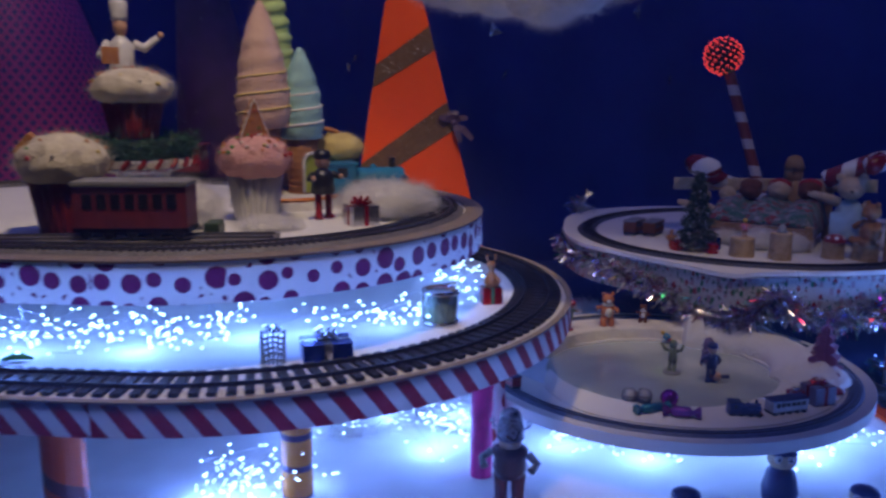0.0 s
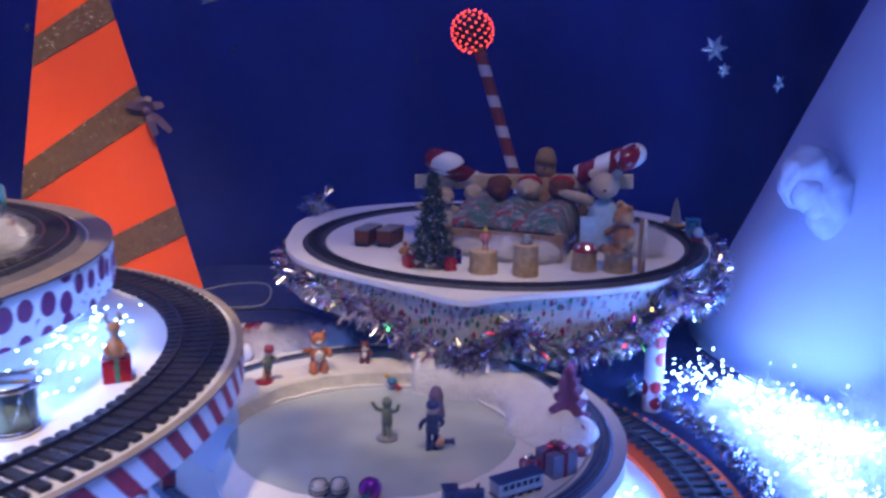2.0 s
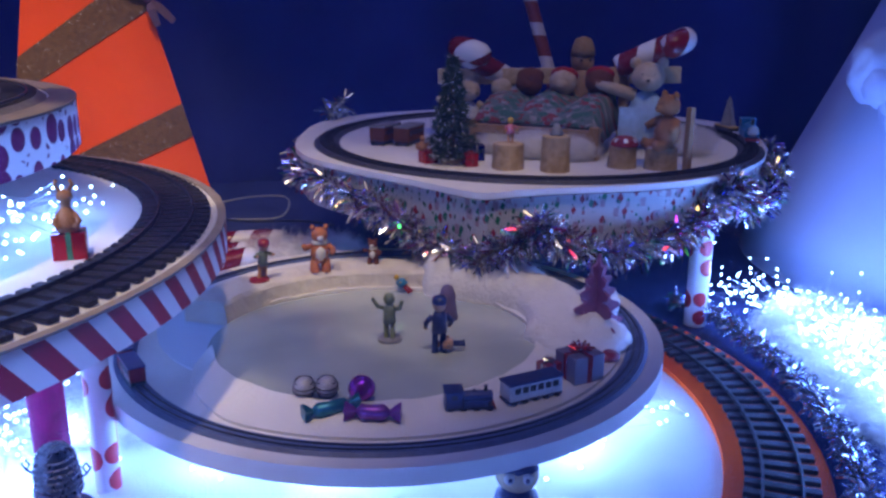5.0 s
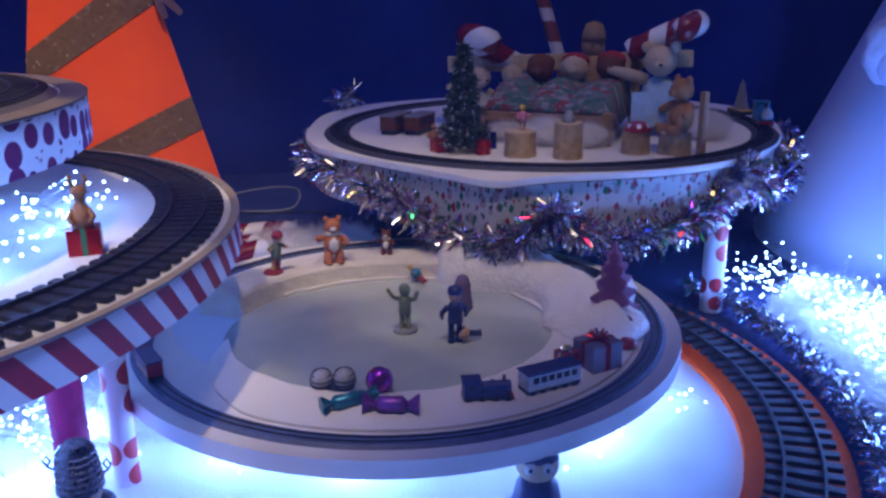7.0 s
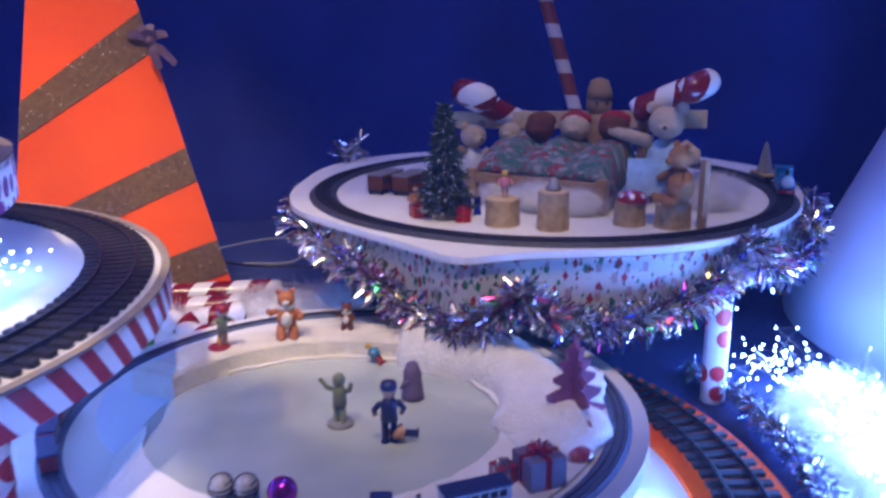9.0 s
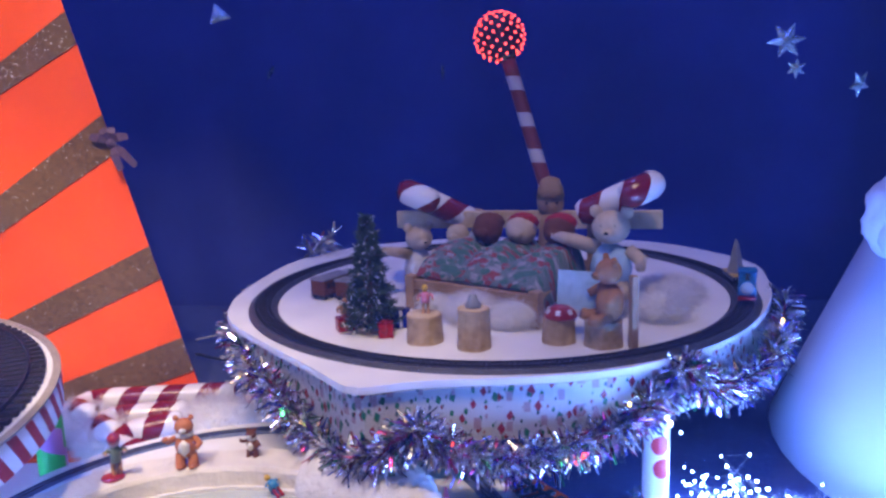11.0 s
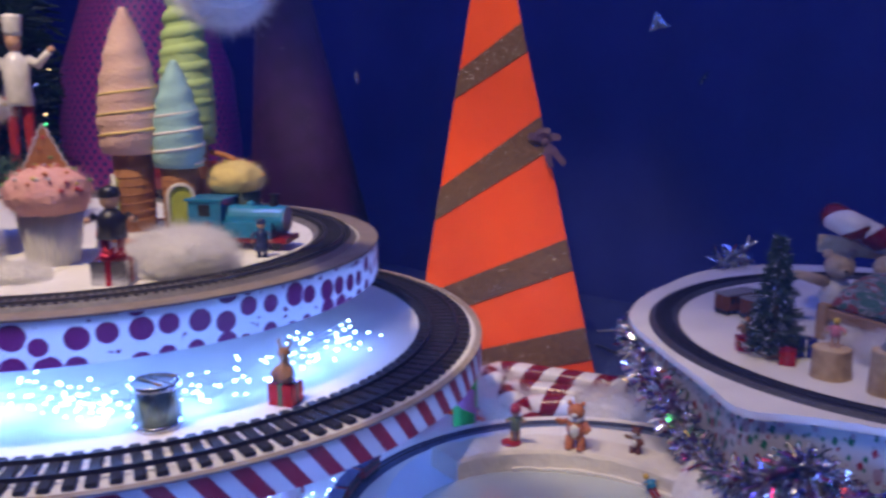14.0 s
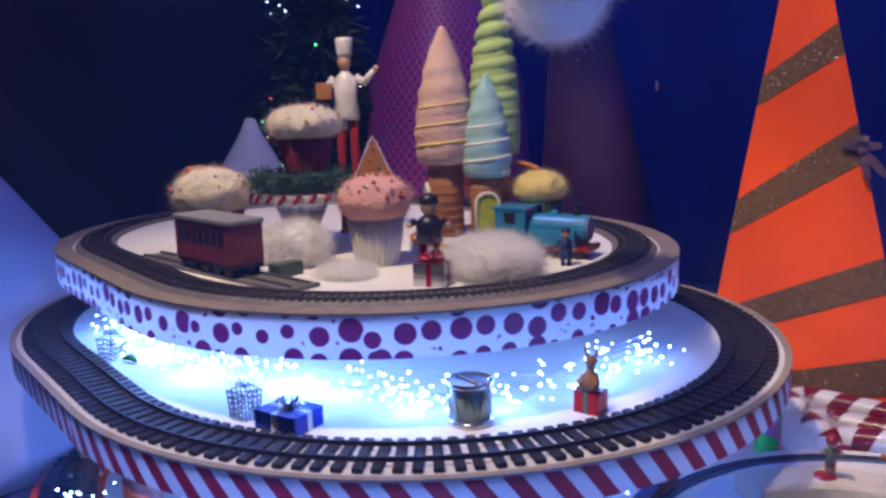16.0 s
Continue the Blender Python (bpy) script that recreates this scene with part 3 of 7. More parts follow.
def ground_boards():
    bm = bmesh.new()
    band(bm, oval(GC1, GC2, 0.548), oval(GC1, GC2, 0.676), GROUND - 0.02, GROUND + 0.004)
    single("orange_trackboard", bm, M_orange, "fluorescent orange board under the ground railway", "track board")
    bm = bmesh.new()
    slab(bm, oval(GC1, GC2, 0.5475), GROUND - 0.03, GROUND - 0.004)
    single("snow_sheet", bm, M_snow, "white board inside the ground railway loop", "snow sheet")


ground_boards()

# ---- cones behind the tiers ----


M_flake = mat("gold_glitter_flake", (0.95, 0.86, 0.62), 0.3, 0.25, spec=1.0)


def orange_cone():
    t = thing("striped_cone", pose(-0.225, 2.27, GROUND - 0.01), "tall orange card cone wound with brown glitter ribbon", "decorative cone")
    base = [(-0.205, -0.10), (0.278, 0.0), (0.0, 0.42)]
    apex = Vector((-0.022, -0.02, 1.205))
    bm = bmesh.new()
    cone_faces(bm, base, apex, 0.0)
    part("card", bm, M_orange, t)
    # ribbon bands wound up the flat sides, rising to the right
    corners = [Vector((x, y, 0)) for x, y in base]
    for z_right, z_left, wide in ((0.093, -0.06, 0.080), (0.31, 0.135, 0.076), (0.60, 0.415, 0.084), (0.827, 0.715, 0.068), (1.03, 0.955, 0.05)):
        bm = bmesh.new()
        for k in range(1):
            a, b = corners[k], corners[(k + 1) % 3]

            def on(edge, z):
                f = z / apex.z
                return edge.lerp(apex, f)
            q = [on(a, z_left - wide / 2), on(b, z_right - wide / 2), on(b, z_right + wide / 2), on(a, z_left + wide / 2)]
            nrm = (q[1] - q[0]).cross(q[2] - q[0]).normalized()
            lo = [bm.verts.new(p + nrm * 0.0005) for p in q]
            hi = [bm.verts.new(p + nrm * 0.003) for p in q]
            bm.faces.new(hi)
            for i in range(4):
                bm.faces.new((lo[i], lo[(i + 1) % 4], hi[(i + 1) % 4], hi[i]))
        rb = part("ribbon", bm, M_brown, t, "brown glitter ribbon")
        rnd = random.Random(int(z_right * 1000) + 3)
        verts, faces = [], []
        for i in range(110):
            u, v = rnd.random(), rnd.random()
            p = (q[0].lerp(q[1], u)).lerp(q[3].lerp(q[2], u), v) + nrm * 0.0042
            e = [Vector((rnd.gauss(0, 1), rnd.gauss(0, 0.6), rnd.gauss(0, 1))).normalized() * rnd.uniform(0.0016, 0.0038) for _ in range(3)]
            k = len(verts)
            verts += [p + e[0], p + e[1], p + e[2]]
            faces.append((k, k + 1, k + 2))
        me = bpy.data.meshes.new("flakes")
        me.from_pydata(verts, [], faces)
        me.materials.append(M_flake)
        fl = new("glitter_flakes", me)
        fl.parent = rb
        tagged(fl, "gold glitter flakes", kind="stuff")
    m_sheer = mat("sheer_lilac_ribbon", (0.13, 0.075, 0.12), 0.5)
    spot = Vector((0.138, -0.018, 0.580))
    bm = bmesh.new()
    ball(bm, spot + Vector((0, -0.006, 0)), (0.010, 0.010, 0.010), sub=2)
    bow = part("bow", bm, m_sheer, t, "sheer lilac ribbon bow")
    for a0, ln in ((20, 0.045), (160, 0.046), (75, 0.036), (-40, 0.075), (-70, 0.062), (115, 0.036)):
        bm = bmesh.new()
        a = math.radians(a0)
        d = Vector((math.cos(a), -0.2, math.sin(a)))
        pts = [spot, spot + d * ln * 0.5 + Vector((0, -0.012, 0.006)), spot + d * ln + Vector((0, -0.004, 0))]
        side = Vector((-math.sin(a), 0, math.cos(a)))
        w = [0.003, 0.010, 0.007]
        for i in range(2):
            bm.faces.new([bm.verts.new(p) for p in (pts[i] - side * w[i], pts[i + 1] - side * w[i + 1], pts[i + 1] + side * w[i + 1], pts[i] + side * w[i])])
        part("loop", bm, m_sheer, bow).modifiers.new("thick", "SOLIDIFY").thickness = 0.0015
    return t


orange_cone()


def purple_cone():
    bm = bmesh.new()
    cone_faces(bm, [(0.21 * math.cos(a), 0.21 * math.sin(a)) for a in [2 * math.pi * i / 24 for i in range(24)]], (-0.166, 0, 1.43), 0)
    t = thing("purple_cone", pose(-0.68, 2.1, GROUND - 0.01), "tall purple glitter cone against the backdrop", "decorative cone")
    part("card", bm, M_purple, t, "", True)
    rnd = random.Random(77)
    verts, faces = [], []
    for i in range(170):
        f = 1 - math.sqrt(rnd.random())
        a = rnd.uniform(-2.9, 0.3)
        r = 0.21 * (1 - f) + 0.0015
        p = Vector((r * math.cos(a) - 0.166 * f, r * math.sin(a), 1.43 * f))
        k = len(verts)
        for _ in range(3):
            verts.append(p + Vector((rnd.gauss(0, 1), rnd.gauss(0, 1), rnd.gauss(0, 1))).normalized() * rnd.uniform(0.0015, 0.0036))
        faces.append((k, k + 1, k + 2))
    me = bpy.data.meshes.new("flakes")
    me.from_pydata(verts, [], faces)
    me.materials.append(M_flake)
    fl = new("glitter_flakes", me)
    fl.parent = t
    tagged(fl, "loose gold glitter flakes", kind="stuff")


purple_cone()


def check_cone():
    m = mat("pink_blue_lattice_card", (0.42, 0.03, 0.30), 0.5)
    nt = m.node_tree
    uv = nt.nodes.new("ShaderNodeUVMap")
    sep = nt.nodes.new("ShaderNodeSeparateXYZ")
    nt.links.new(uv.outputs[0], sep.inputs[0])
    a = maths(nt, "FRACT", maths(nt, "MULTIPLY", maths(nt, "ADD", sep.outputs[0], sep.outputs[1]), 29))
    b = maths(nt, "FRACT", maths(nt, "MULTIPLY", maths(nt, "SUBTRACT", sep.outputs[0], sep.outputs[1]), 29))
    f = maths(nt, "MULTIPLY", maths(nt, "LESS_THAN", a, 0.62), maths(nt, "LESS_THAN", b, 0.62))
    two_tone(m, f, (0.52, 0.06, 0.30), (0.10, 0.05, 0.26))
    bm = bmesh.new()
    uvl = bm.loops.layers.uv.verify()
    prof = [(0.285, 0.0), (0.275, 0.3), (0.262, 0.6), (0.248, 0.76), (0.17, 0.98), (0.09, 1.2), (0.03, 1.33)]
    seg = 40
    rings = [[bm.verts.new((r * math.cos(2 * math.pi * i / seg), r * math.sin(2 * math.pi * i / seg), z)) for i in range(seg)] for r, z in prof]
    for k in range(len(prof) - 1):
        for i in range(seg):
            j = (i + 1) % seg
            f = bm.faces.new((rings[k][i], rings[k][j], rings[k + 1][j], rings[k + 1][i]))
            for l, (u, v) in zip(f.loops, ((i, k), (i + 1, k), (i + 1, k + 1), (i, k + 1))):
                l[uvl].uv = (u / seg * 1.9, prof[v][1])
    bm.faces.new(rings[-1])
    single("lattice_cone", bm, m, "tall rounded cone covered in pink and blue lattice paper", "decorative cone", pose(-1.365, 2.1, GROUND - 0.01), smooth=True)


check_cone()


def white_cone(x, y, r, h, label):
    bm = bmesh.new()
    prof = [(r * (1 - k / 12), h * k / 12) for k in range(12)] + [(0.012, h * 0.985)]
    lathe(bm, prof, None, 48)
    for v in bm.verts:
        d = 0.012 * noise.noise(Vector((v.co.x * 4, v.co.y * 4, v.co.z * 2)) + Vector((x, y, 0)))
        v.co.x += d
        v.co.y += d
    single("fleece_cone", bm, M_whitecone, label, "decorative cone", pose(x, y, GROUND - 0.01), smooth=True)


white_cone(1.875, 1.985, 0.605, 1.44, "large white fleece cone like a snowy mountain")
white_cone(-1.575, 1.5, 0.38, 0.685, "small white fleece cone behind the cakes")
white_cone(-1.6, 0.49, 0.72, 0.99, "large white fleece cone at the end of the tiers")

# ---- posts ----
M_pink = mat("post_pink_fluorescent", (0.92, 0.03, 0.30), 0.5)
M_oranged = stripe_mat("post_orange_brown", (0.90, 0.13, 0.02), (0.20, 0.05, 0.03), 0.20, 2.1, 0.22)
M_orangeb = stripe_mat("post_yellow_orange", (0.75, 0.24, 0.02), (0.10, 0.05, 0.10), 5.0, 90.0, 0.2)
M_green = stripe_mat("post_green_pink", (0.03, 0.55, 0.08), (0.55, 0.2, 0.45), 0.2, 2.0, 0.45)
round_post("post", 0.052, 1.11, 0.019, GROUND - 0.01, LZ - 0.046, M_pink, "fluorescent pink post under the striped tier")
round_post("post", 0.075, 1.20, 0.016, GROUND - 0.01, LZ - 0.046, M_postdots, "white post with red dots under the striped tier")
round_post("post", -0.53, 0.78, 0.030, GROUND - 0.01, LZ - 0.046, M_oranged, "orange post wound with a brown stripe")
round_post("post", -0.255, 1.01, 0.026, GROUND - 0.01, LZ - 0.046, M_orangeb, "yellow-orange post with dark rings")
round_post("post", 0.06, 1.66, 0.022, GROUND - 0.01, LZ - 0.046, M_green, "green and pink striped post")
round_post("post", 1.0, 1.69, 0.020, GROUND - 0.01, BZ - 0.095, M_postdots, "white post with red dots and green edges")

# ---- fairy lights ----
M_led = light_mat("led_bulb_white_blue", (0.34, 0.62, 1.0), 26)
M_wire = mat("thin_silver_wire", (0.45, 0.45, 0.5), 0.3, 0.9)


def fairy_bundle(name, spots, count, spread, label, rise=0.02, size=0.0024, seed=1, power=0.0, lift=0.03):
    """A heap of tiny bulbs on wire lying along a few spots; the bulbs themselves are the lamps of the place."""
    rnd = random.Random(seed)
    t = thing(name, Matrix(), label, "fairy lights")
    bulbs, wire = bmesh.new(), bmesh.new()
    pts = []
    for i in range(count):
        k = rnd.random() * (len(spots) - 1)
        a, b = Vector(spots[int(k)]), Vector(spots[min(int(k) + 1, len(spots) - 1)])
        p = a.lerp(b, k - int(k)) + Vector((rnd.gauss(0, spread), rnd.gauss(0, spread), abs(rnd.gauss(0, rise))))
        pts.append((k, p))
        q = bmesh.new()
        bmesh.ops.create_icosphere(q, subdivisions=1, radius=size * rnd.uniform(0.7, 1.2))
        merge(bulbs, q, Matrix.Translation(p))
    pts.sort(key=lambda v: v[0])
    tube(wire, [p for _, p in pts][::2], 0.0004, 4)
    tagged(part("bulbs", bulbs, M_led, t, "tiny glowing white-blue bulbs"), kind="stuff")
    part("wire", wire, M_wire, t, "thin silver wire")
    if power:
        for s in spots:
            lamp("fairy_glow", "POINT", power, LED, Matrix.Translation(Vector(s) + Vector((0, 0, lift))), 0.02)
    return t


Z = LZ + 0.012
fairy_bundle("fairy_lights", [(-0.78, 0.85, Z), (-0.62, 0.83, Z), (-0.45, 0.86, Z), (-0.30, 0.95, Z)], 250, 0.034, "dense heap of white-blue fairy lights under the dotted tier", 0.03, seed=3, power=2.1)
fairy_bundle("fairy_lights", [(-0.22, 0.98, Z), (-0.10, 1.02, Z), (-0.02, 1.12, Z), (0.0, 1.3, Z), (-0.03, 1.42, Z)], 170, 0.03, "string of white-blue fairy lights along the tier's edge", 0.015, seed=4, power=0.75)
G = GROUND + 0.01
fairy_bundle("fairy_lights", [(-0.30, 1.25, G), (-0.15, 1.3, G), (0.0, 1.28, G), (-0.05, 1.2, G)], 190, 0.045, "pile of fairy lights on the snow under the striped tier", 0.05, seed=5, power=2.6)
fairy_bundle("fairy_lights", [(0.2, 1.25, G), (0.35, 1.2, G), (0.5, 1.3, G), (0.66, 1.25, G), (0.76, 1.35, G)], 260, 0.04, "fairy lights glowing on the snow under the rink", 0.02, seed=6, power=2.3)
fairy_bundle("fairy_lights", [(1.07, 1.72, G + 0.02), (1.16, 1.66, G), (1.22, 1.52, G), (1.26, 1.40, G), (1.32, 1.28, G), (1.36, 1.16, G)], 420, 0.03, "thick rope of white-blue fairy lights beside the railway", 0.04, seed=7, power=2.9, lift=0.05)
fairy_bundle("fairy_lights", [(-0.715, 0.69, G + 0.03), (-0.69, 0.72, G + 0.03), (-0.665, 0.77, G + 0.03)], 11, 0.012, "few fairy lights on the little bush by the window", 0.01, seed=8)
# out-of-view string, added to cast blue light up the tier fronts
fairy_bundle("fairy_lights", [(-0.36, 0.67, G), (-0.1, 0.67, G), (0.2, 0.67, G), (0.5, 0.68, G), (0.8, 0.7, G), (1.1, 0.75, G)], 160, 0.015, "unseen added fairy lights along the foot of the window", 0.01, seed=9, power=2.1)
fairy_bundle("fairy_lights", [(1.135, 1.52, G + 0.03), (1.135, 1.40, G + 0.035), (1.12, 1.27, G + 0.035), (1.09, 1.13, G + 0.035)], 300, 0.025, "bright coil of fairy lights bedded in cotton snow", 0.03, seed=10, power=3.5, lift=0.06)
fairy_bundle("fairy_lights", [(-0.40, 0.97, G), (-0.33, 0.99, G), (-0.24, 1.03, G)], 130, 0.03, "heap of fairy lights on the snow under the striped tier", 0.03, seed=11, power=2.2)

# ---- shared kinds ----
M_red_foil = mat("red_metallic_paper", (0.45, 0.01, 0.015), 0.22, 0.6)
M_blue_foil = mat("blue_metallic_paper", (0.01, 0.03, 0.38), 0.2, 0.6)
M_gold = mat("gold_foil", (0.55, 0.36, 0.10), 0.25, 0.9)
M_silver = mat("silver_foil", (0.62, 0.62, 0.66), 0.2, 0.95)
M_redpaint = mat("dark_red_glossy_paint", (0.30, 0.012, 0.016), 0.3, coat=0.6)
M_whitepaint = mat("white_glossy_paint", (0.74, 0.72, 0.68), 0.3, coat=0.5)
M_candyrod = stripe_mat("candy_cane_glossy", (0.75, 0.72, 0.70), (0.30, 0.010, 0.018), 0.030, 1.0, 0.45, 0.25)
M_wood = mat("light_pine_wood", (0.42, 0.26, 0.13), 0.6, colour2=(0.32, 0.19, 0.09), scale=50)
M_bark = mat("birch_log_bark", (0.50, 0.36, 0.20), 0.8, colour2=(0.30, 0.20, 0.10), scale=70, bump=0.5)
M_log = mat("sawn_log_end", (0.62, 0.48, 0.30), 0.7, colour2=(0.50, 0.36, 0.2), scale=90)
M_fur = mat("tan_plush_fur", (0.42, 0.27, 0.15), 0.95, colour2=(0.33, 0.2, 0.1), scale=120, bump=0.9, bump_scale=500, spec=0.1)
M_fur_pale = mat("cream_plush_fur", (0.68, 0.54, 0.38), 0.95, colour2=(0.56, 0.42, 0.28), scale=120, bump=0.9, bump_scale=500, spec=0.1)
M_fur_brown = mat("brown_plush_fur", (0.20, 0.075, 0.04), 0.95, bump=0.9, bump_scale=500, spec=0.1)
M_fur_orange = mat("orange_brown_plush_fur", (0.52, 0.25, 0.11), 0.95, bump=0.9, bump_scale=500, spec=0.1)
M_redcloth = mat("red_felt", (0.36, 0.014, 0.02), 0.9, bump=0.6)
M_skyblue = mat("pale_blue_cloth", (0.42, 0.60, 0.72), 0.85, bump=0.5)
M_black = mat("black_plastic", (0.012, 0.012, 0.014), 0.35)
M_skin = mat("doll_skin_paint", (0.55, 0.32, 0.2), 0.5)
M_yellow = mat("yellow_paint", (0.65, 0.40, 0.04), 0.45)
M_pinkp = mat("pink_paint", (0.62, 0.20, 0.26), 0.5)
M_navy = mat("navy_blue_paint", (0.012, 0.025, 0.12), 0.4)
M_engine = mat("engine_blue_paint", (0.015, 0.20, 0.42), 0.35, coat=0.4)
M_greenp = mat("leaf_green_paint", (0.10, 0.28, 0.05), 0.5)
M_grey = mat("grey_plastic", (0.25, 0.25, 0.26), 0.5)
M_needles = island_mat("flocked_needles", [(0.0, (0.012, 0.035, 0.02)), (0.4, (0.02, 0.05, 0.03)), (0.72, (0.03, 0.06, 0.045)), (0.93, (0.6, 0.62, 0.64))], 0.7, 0.0)
M_quilt = dot_mat("christmas_print_quilt", (0.14, 0.18, 0.17), [(0.024, 0.1, 0.5, (0.27, 0.06, 0.07), 2), (0.019, 0.0, 0.45, (0.30, 0.29, 0.28), 5), (0.022, 0.0, 0.5, (0.06, 0.15, 0.12), 8)], 0.9, random_cells=0.95, shape="CHEBYCHEV", stretch=1.6)


def gift(x, y, z, sx, sy, sz, turn, wrap, bow, label, bow_size=0.35):
    t = thing("gift_box", pose(x, y, z, 0, 0, turn), label, "gift box")
    bm = bmesh.new()
    box(bm, (sx, sy, sz), (0, 0, sz / 2), bevel=min(sx, sz) * 0.05)
    part("box", bm, wrap, t)
    bm = bmesh.new()
    box(bm, (sx * 0.16, sy * 1.02, sz * 1.02), (0, 0, sz / 2))
    part("ribbon", bm, bow, t)
    bm = bmesh.new()
    box(bm, (sx * 1.02, sy * 0.16, sz * 1.02), (0, 0, sz / 2))
    part("ribbon", bm, bow, t)
    bm = bmesh.new()
    for i in range(8):
        a = i * math.pi / 4 + 0.3
        r = sx * bow_size * 0.5
        tube(bm, [(0, 0, sz), (r * math.cos(a), r * math.sin(a), sz + r * 0.9), (r * 1.3 * math.cos(a + 0.3), r * 1.3 * math.sin(a + 0.3), sz + r * 0.3), (0, 0, sz)], r * 0.12, 4)
    part("bow", bm, bow, t)
    return t


def cane(a, b, r, hook=True, side=(0, 0, 1)):
    """A fat glossy cane from a to b, with its crook turned at b."""
    a, b = Vector(a), Vector(b)
    d = (b - a).normalized()
    s = Vector(side)
    s = (s - d * s.dot(d)).normalized()
    pts = [a.lerp(b, i / 10) for i in range(11)]
    if hook:
        R = r * 1.7
        for i in range(1, 11):
            w = math.pi * 1.05 * i / 10
            pts.append(b + d * R * math.sin(w) + s * R * (1 - math.cos(w)))
    bm = bmesh.new()
    uvl = bm.loops.layers.uv.verify()
    seg = 14
    radii = [r] * len(pts)
    radii[0], radii[-1] = r * 0.8, r * 0.7
    tube(bm, pts, radii, seg)
    # u runs along the cane, v round it, so the stripe winds
    dist = [0.0]
    for p, q in zip(pts, pts[1:]):
        dist.append(dist[-1] + (q - p).length)
    faces = list(bm.faces)
    for i in range(len(pts) - 1):
        for k in range(seg):
            f = faces[i * seg + k]
            for l, (u, v) in zip(f.loops, ((i, k), (i, k + 1), (i + 1, k + 1), (i + 1, k))):
                l[uvl].uv = (dist[u], v / seg * (0.078 if r > 0.017 else 0.030))
    return single("candy_cane", bm, M_candyrod_fat if r > 0.017 else M_candyrod, "fat glossy red and white striped candy cane", "candy cane", smooth=True, group="candy canes")


M_candyrod_fat = stripe_mat("candy_cane_fat_glossy", (0.72, 0.70, 0.69), (0.17, 0.006, 0.012), 0.078, 1.0, 0.52, 0.25)


def fibres(t, blobs, count, seed, length, material=None):
    """Loose cotton fibres standing off a clump."""
    rnd = random.Random(seed)
    verts, faces = [], []
    for i in range(count):
        at, radii = blobs[rnd.randrange(len(blobs))]
        d = Vector((rnd.gauss(0, 1), rnd.gauss(0, 1), rnd.gauss(0.15, 1))).normalized()
        p = Vector(at) + Vector((d.x * radii[0], d.y * radii[1], d.z * radii[2])) * rnd.uniform(0.78, 1.0)
        g = (d + Vector((rnd.gauss(0, 0.9), rnd.gauss(0, 0.9), rnd.gauss(0, 0.9)))).normalized()
        g.z *= 0.3 + 0.7 * radii[2] / max(radii)
        ln = length * rnd.uniform(0.4, 1.3)
        s = g.cross(Vector((rnd.gauss(0, 1), rnd.gauss(0, 1), rnd.gauss(0, 1)))).normalized()
        v = len(verts)
        w = s * length * 0.009
        q = s.cross(g) * ln * rnd.uniform(-0.4, 0.4)
        verts += [p - w, p + w, p + g * ln * 0.55 + q * 0.5 + w * 0.7, p + g * ln * 0.55 + q * 0.5 - w * 0.7, p + g * ln + q * 1.6]
        faces += [(v, v + 1, v + 2, v + 3), (v + 3, v + 2, v + 4)]
    me = bpy.data.meshes.new("fibres")
    me.from_pydata(verts, [], faces)
    me.materials.append(material or M_fibre)
    o = new("fibre_fluff", me)
    o.parent = t
    tagged(o, kind="stuff")


def puff(x, y, z, radii, label="loose clump of white cotton wool snow", seed=1.0, name="cotton_puff", turn=0, material=None, fluff=1.0):
    t = thing(name, pose(x, y, z, 0, 0, turn), label, "cotton snow")
    bm = bmesh.new()
    small = [r * (0.84 if fluff > 0.5 else 0.98) for r in radii]
    ball(bm, (0, 0, 0), small, sub=4, lumps=0.2 if fluff > 0.1 else 0.16, freq=1.9 / max(radii), seed=seed)
    for k in range(3):
        w = seed * 2.1 + k * 2.2
        ball(bm, (small[0] * 0.6 * math.cos(w), small[1] * 0.6 * math.sin(w), small[2] * (0.1 - 0.25 * k)), [r * 0.55 for r in small], sub=3, lumps=0.25 if fluff > 0.1 else 0.16, freq=2.5 / max(radii), seed=seed + k)
    part("clump", bm, material or M_cotton, t, "", True)
    fibres(t, [((0, 0, 0), radii)], int(7000 * fluff), int(seed * 100), max(radii) * (0.42 if fluff > 0.5 else 0.2))
    return t


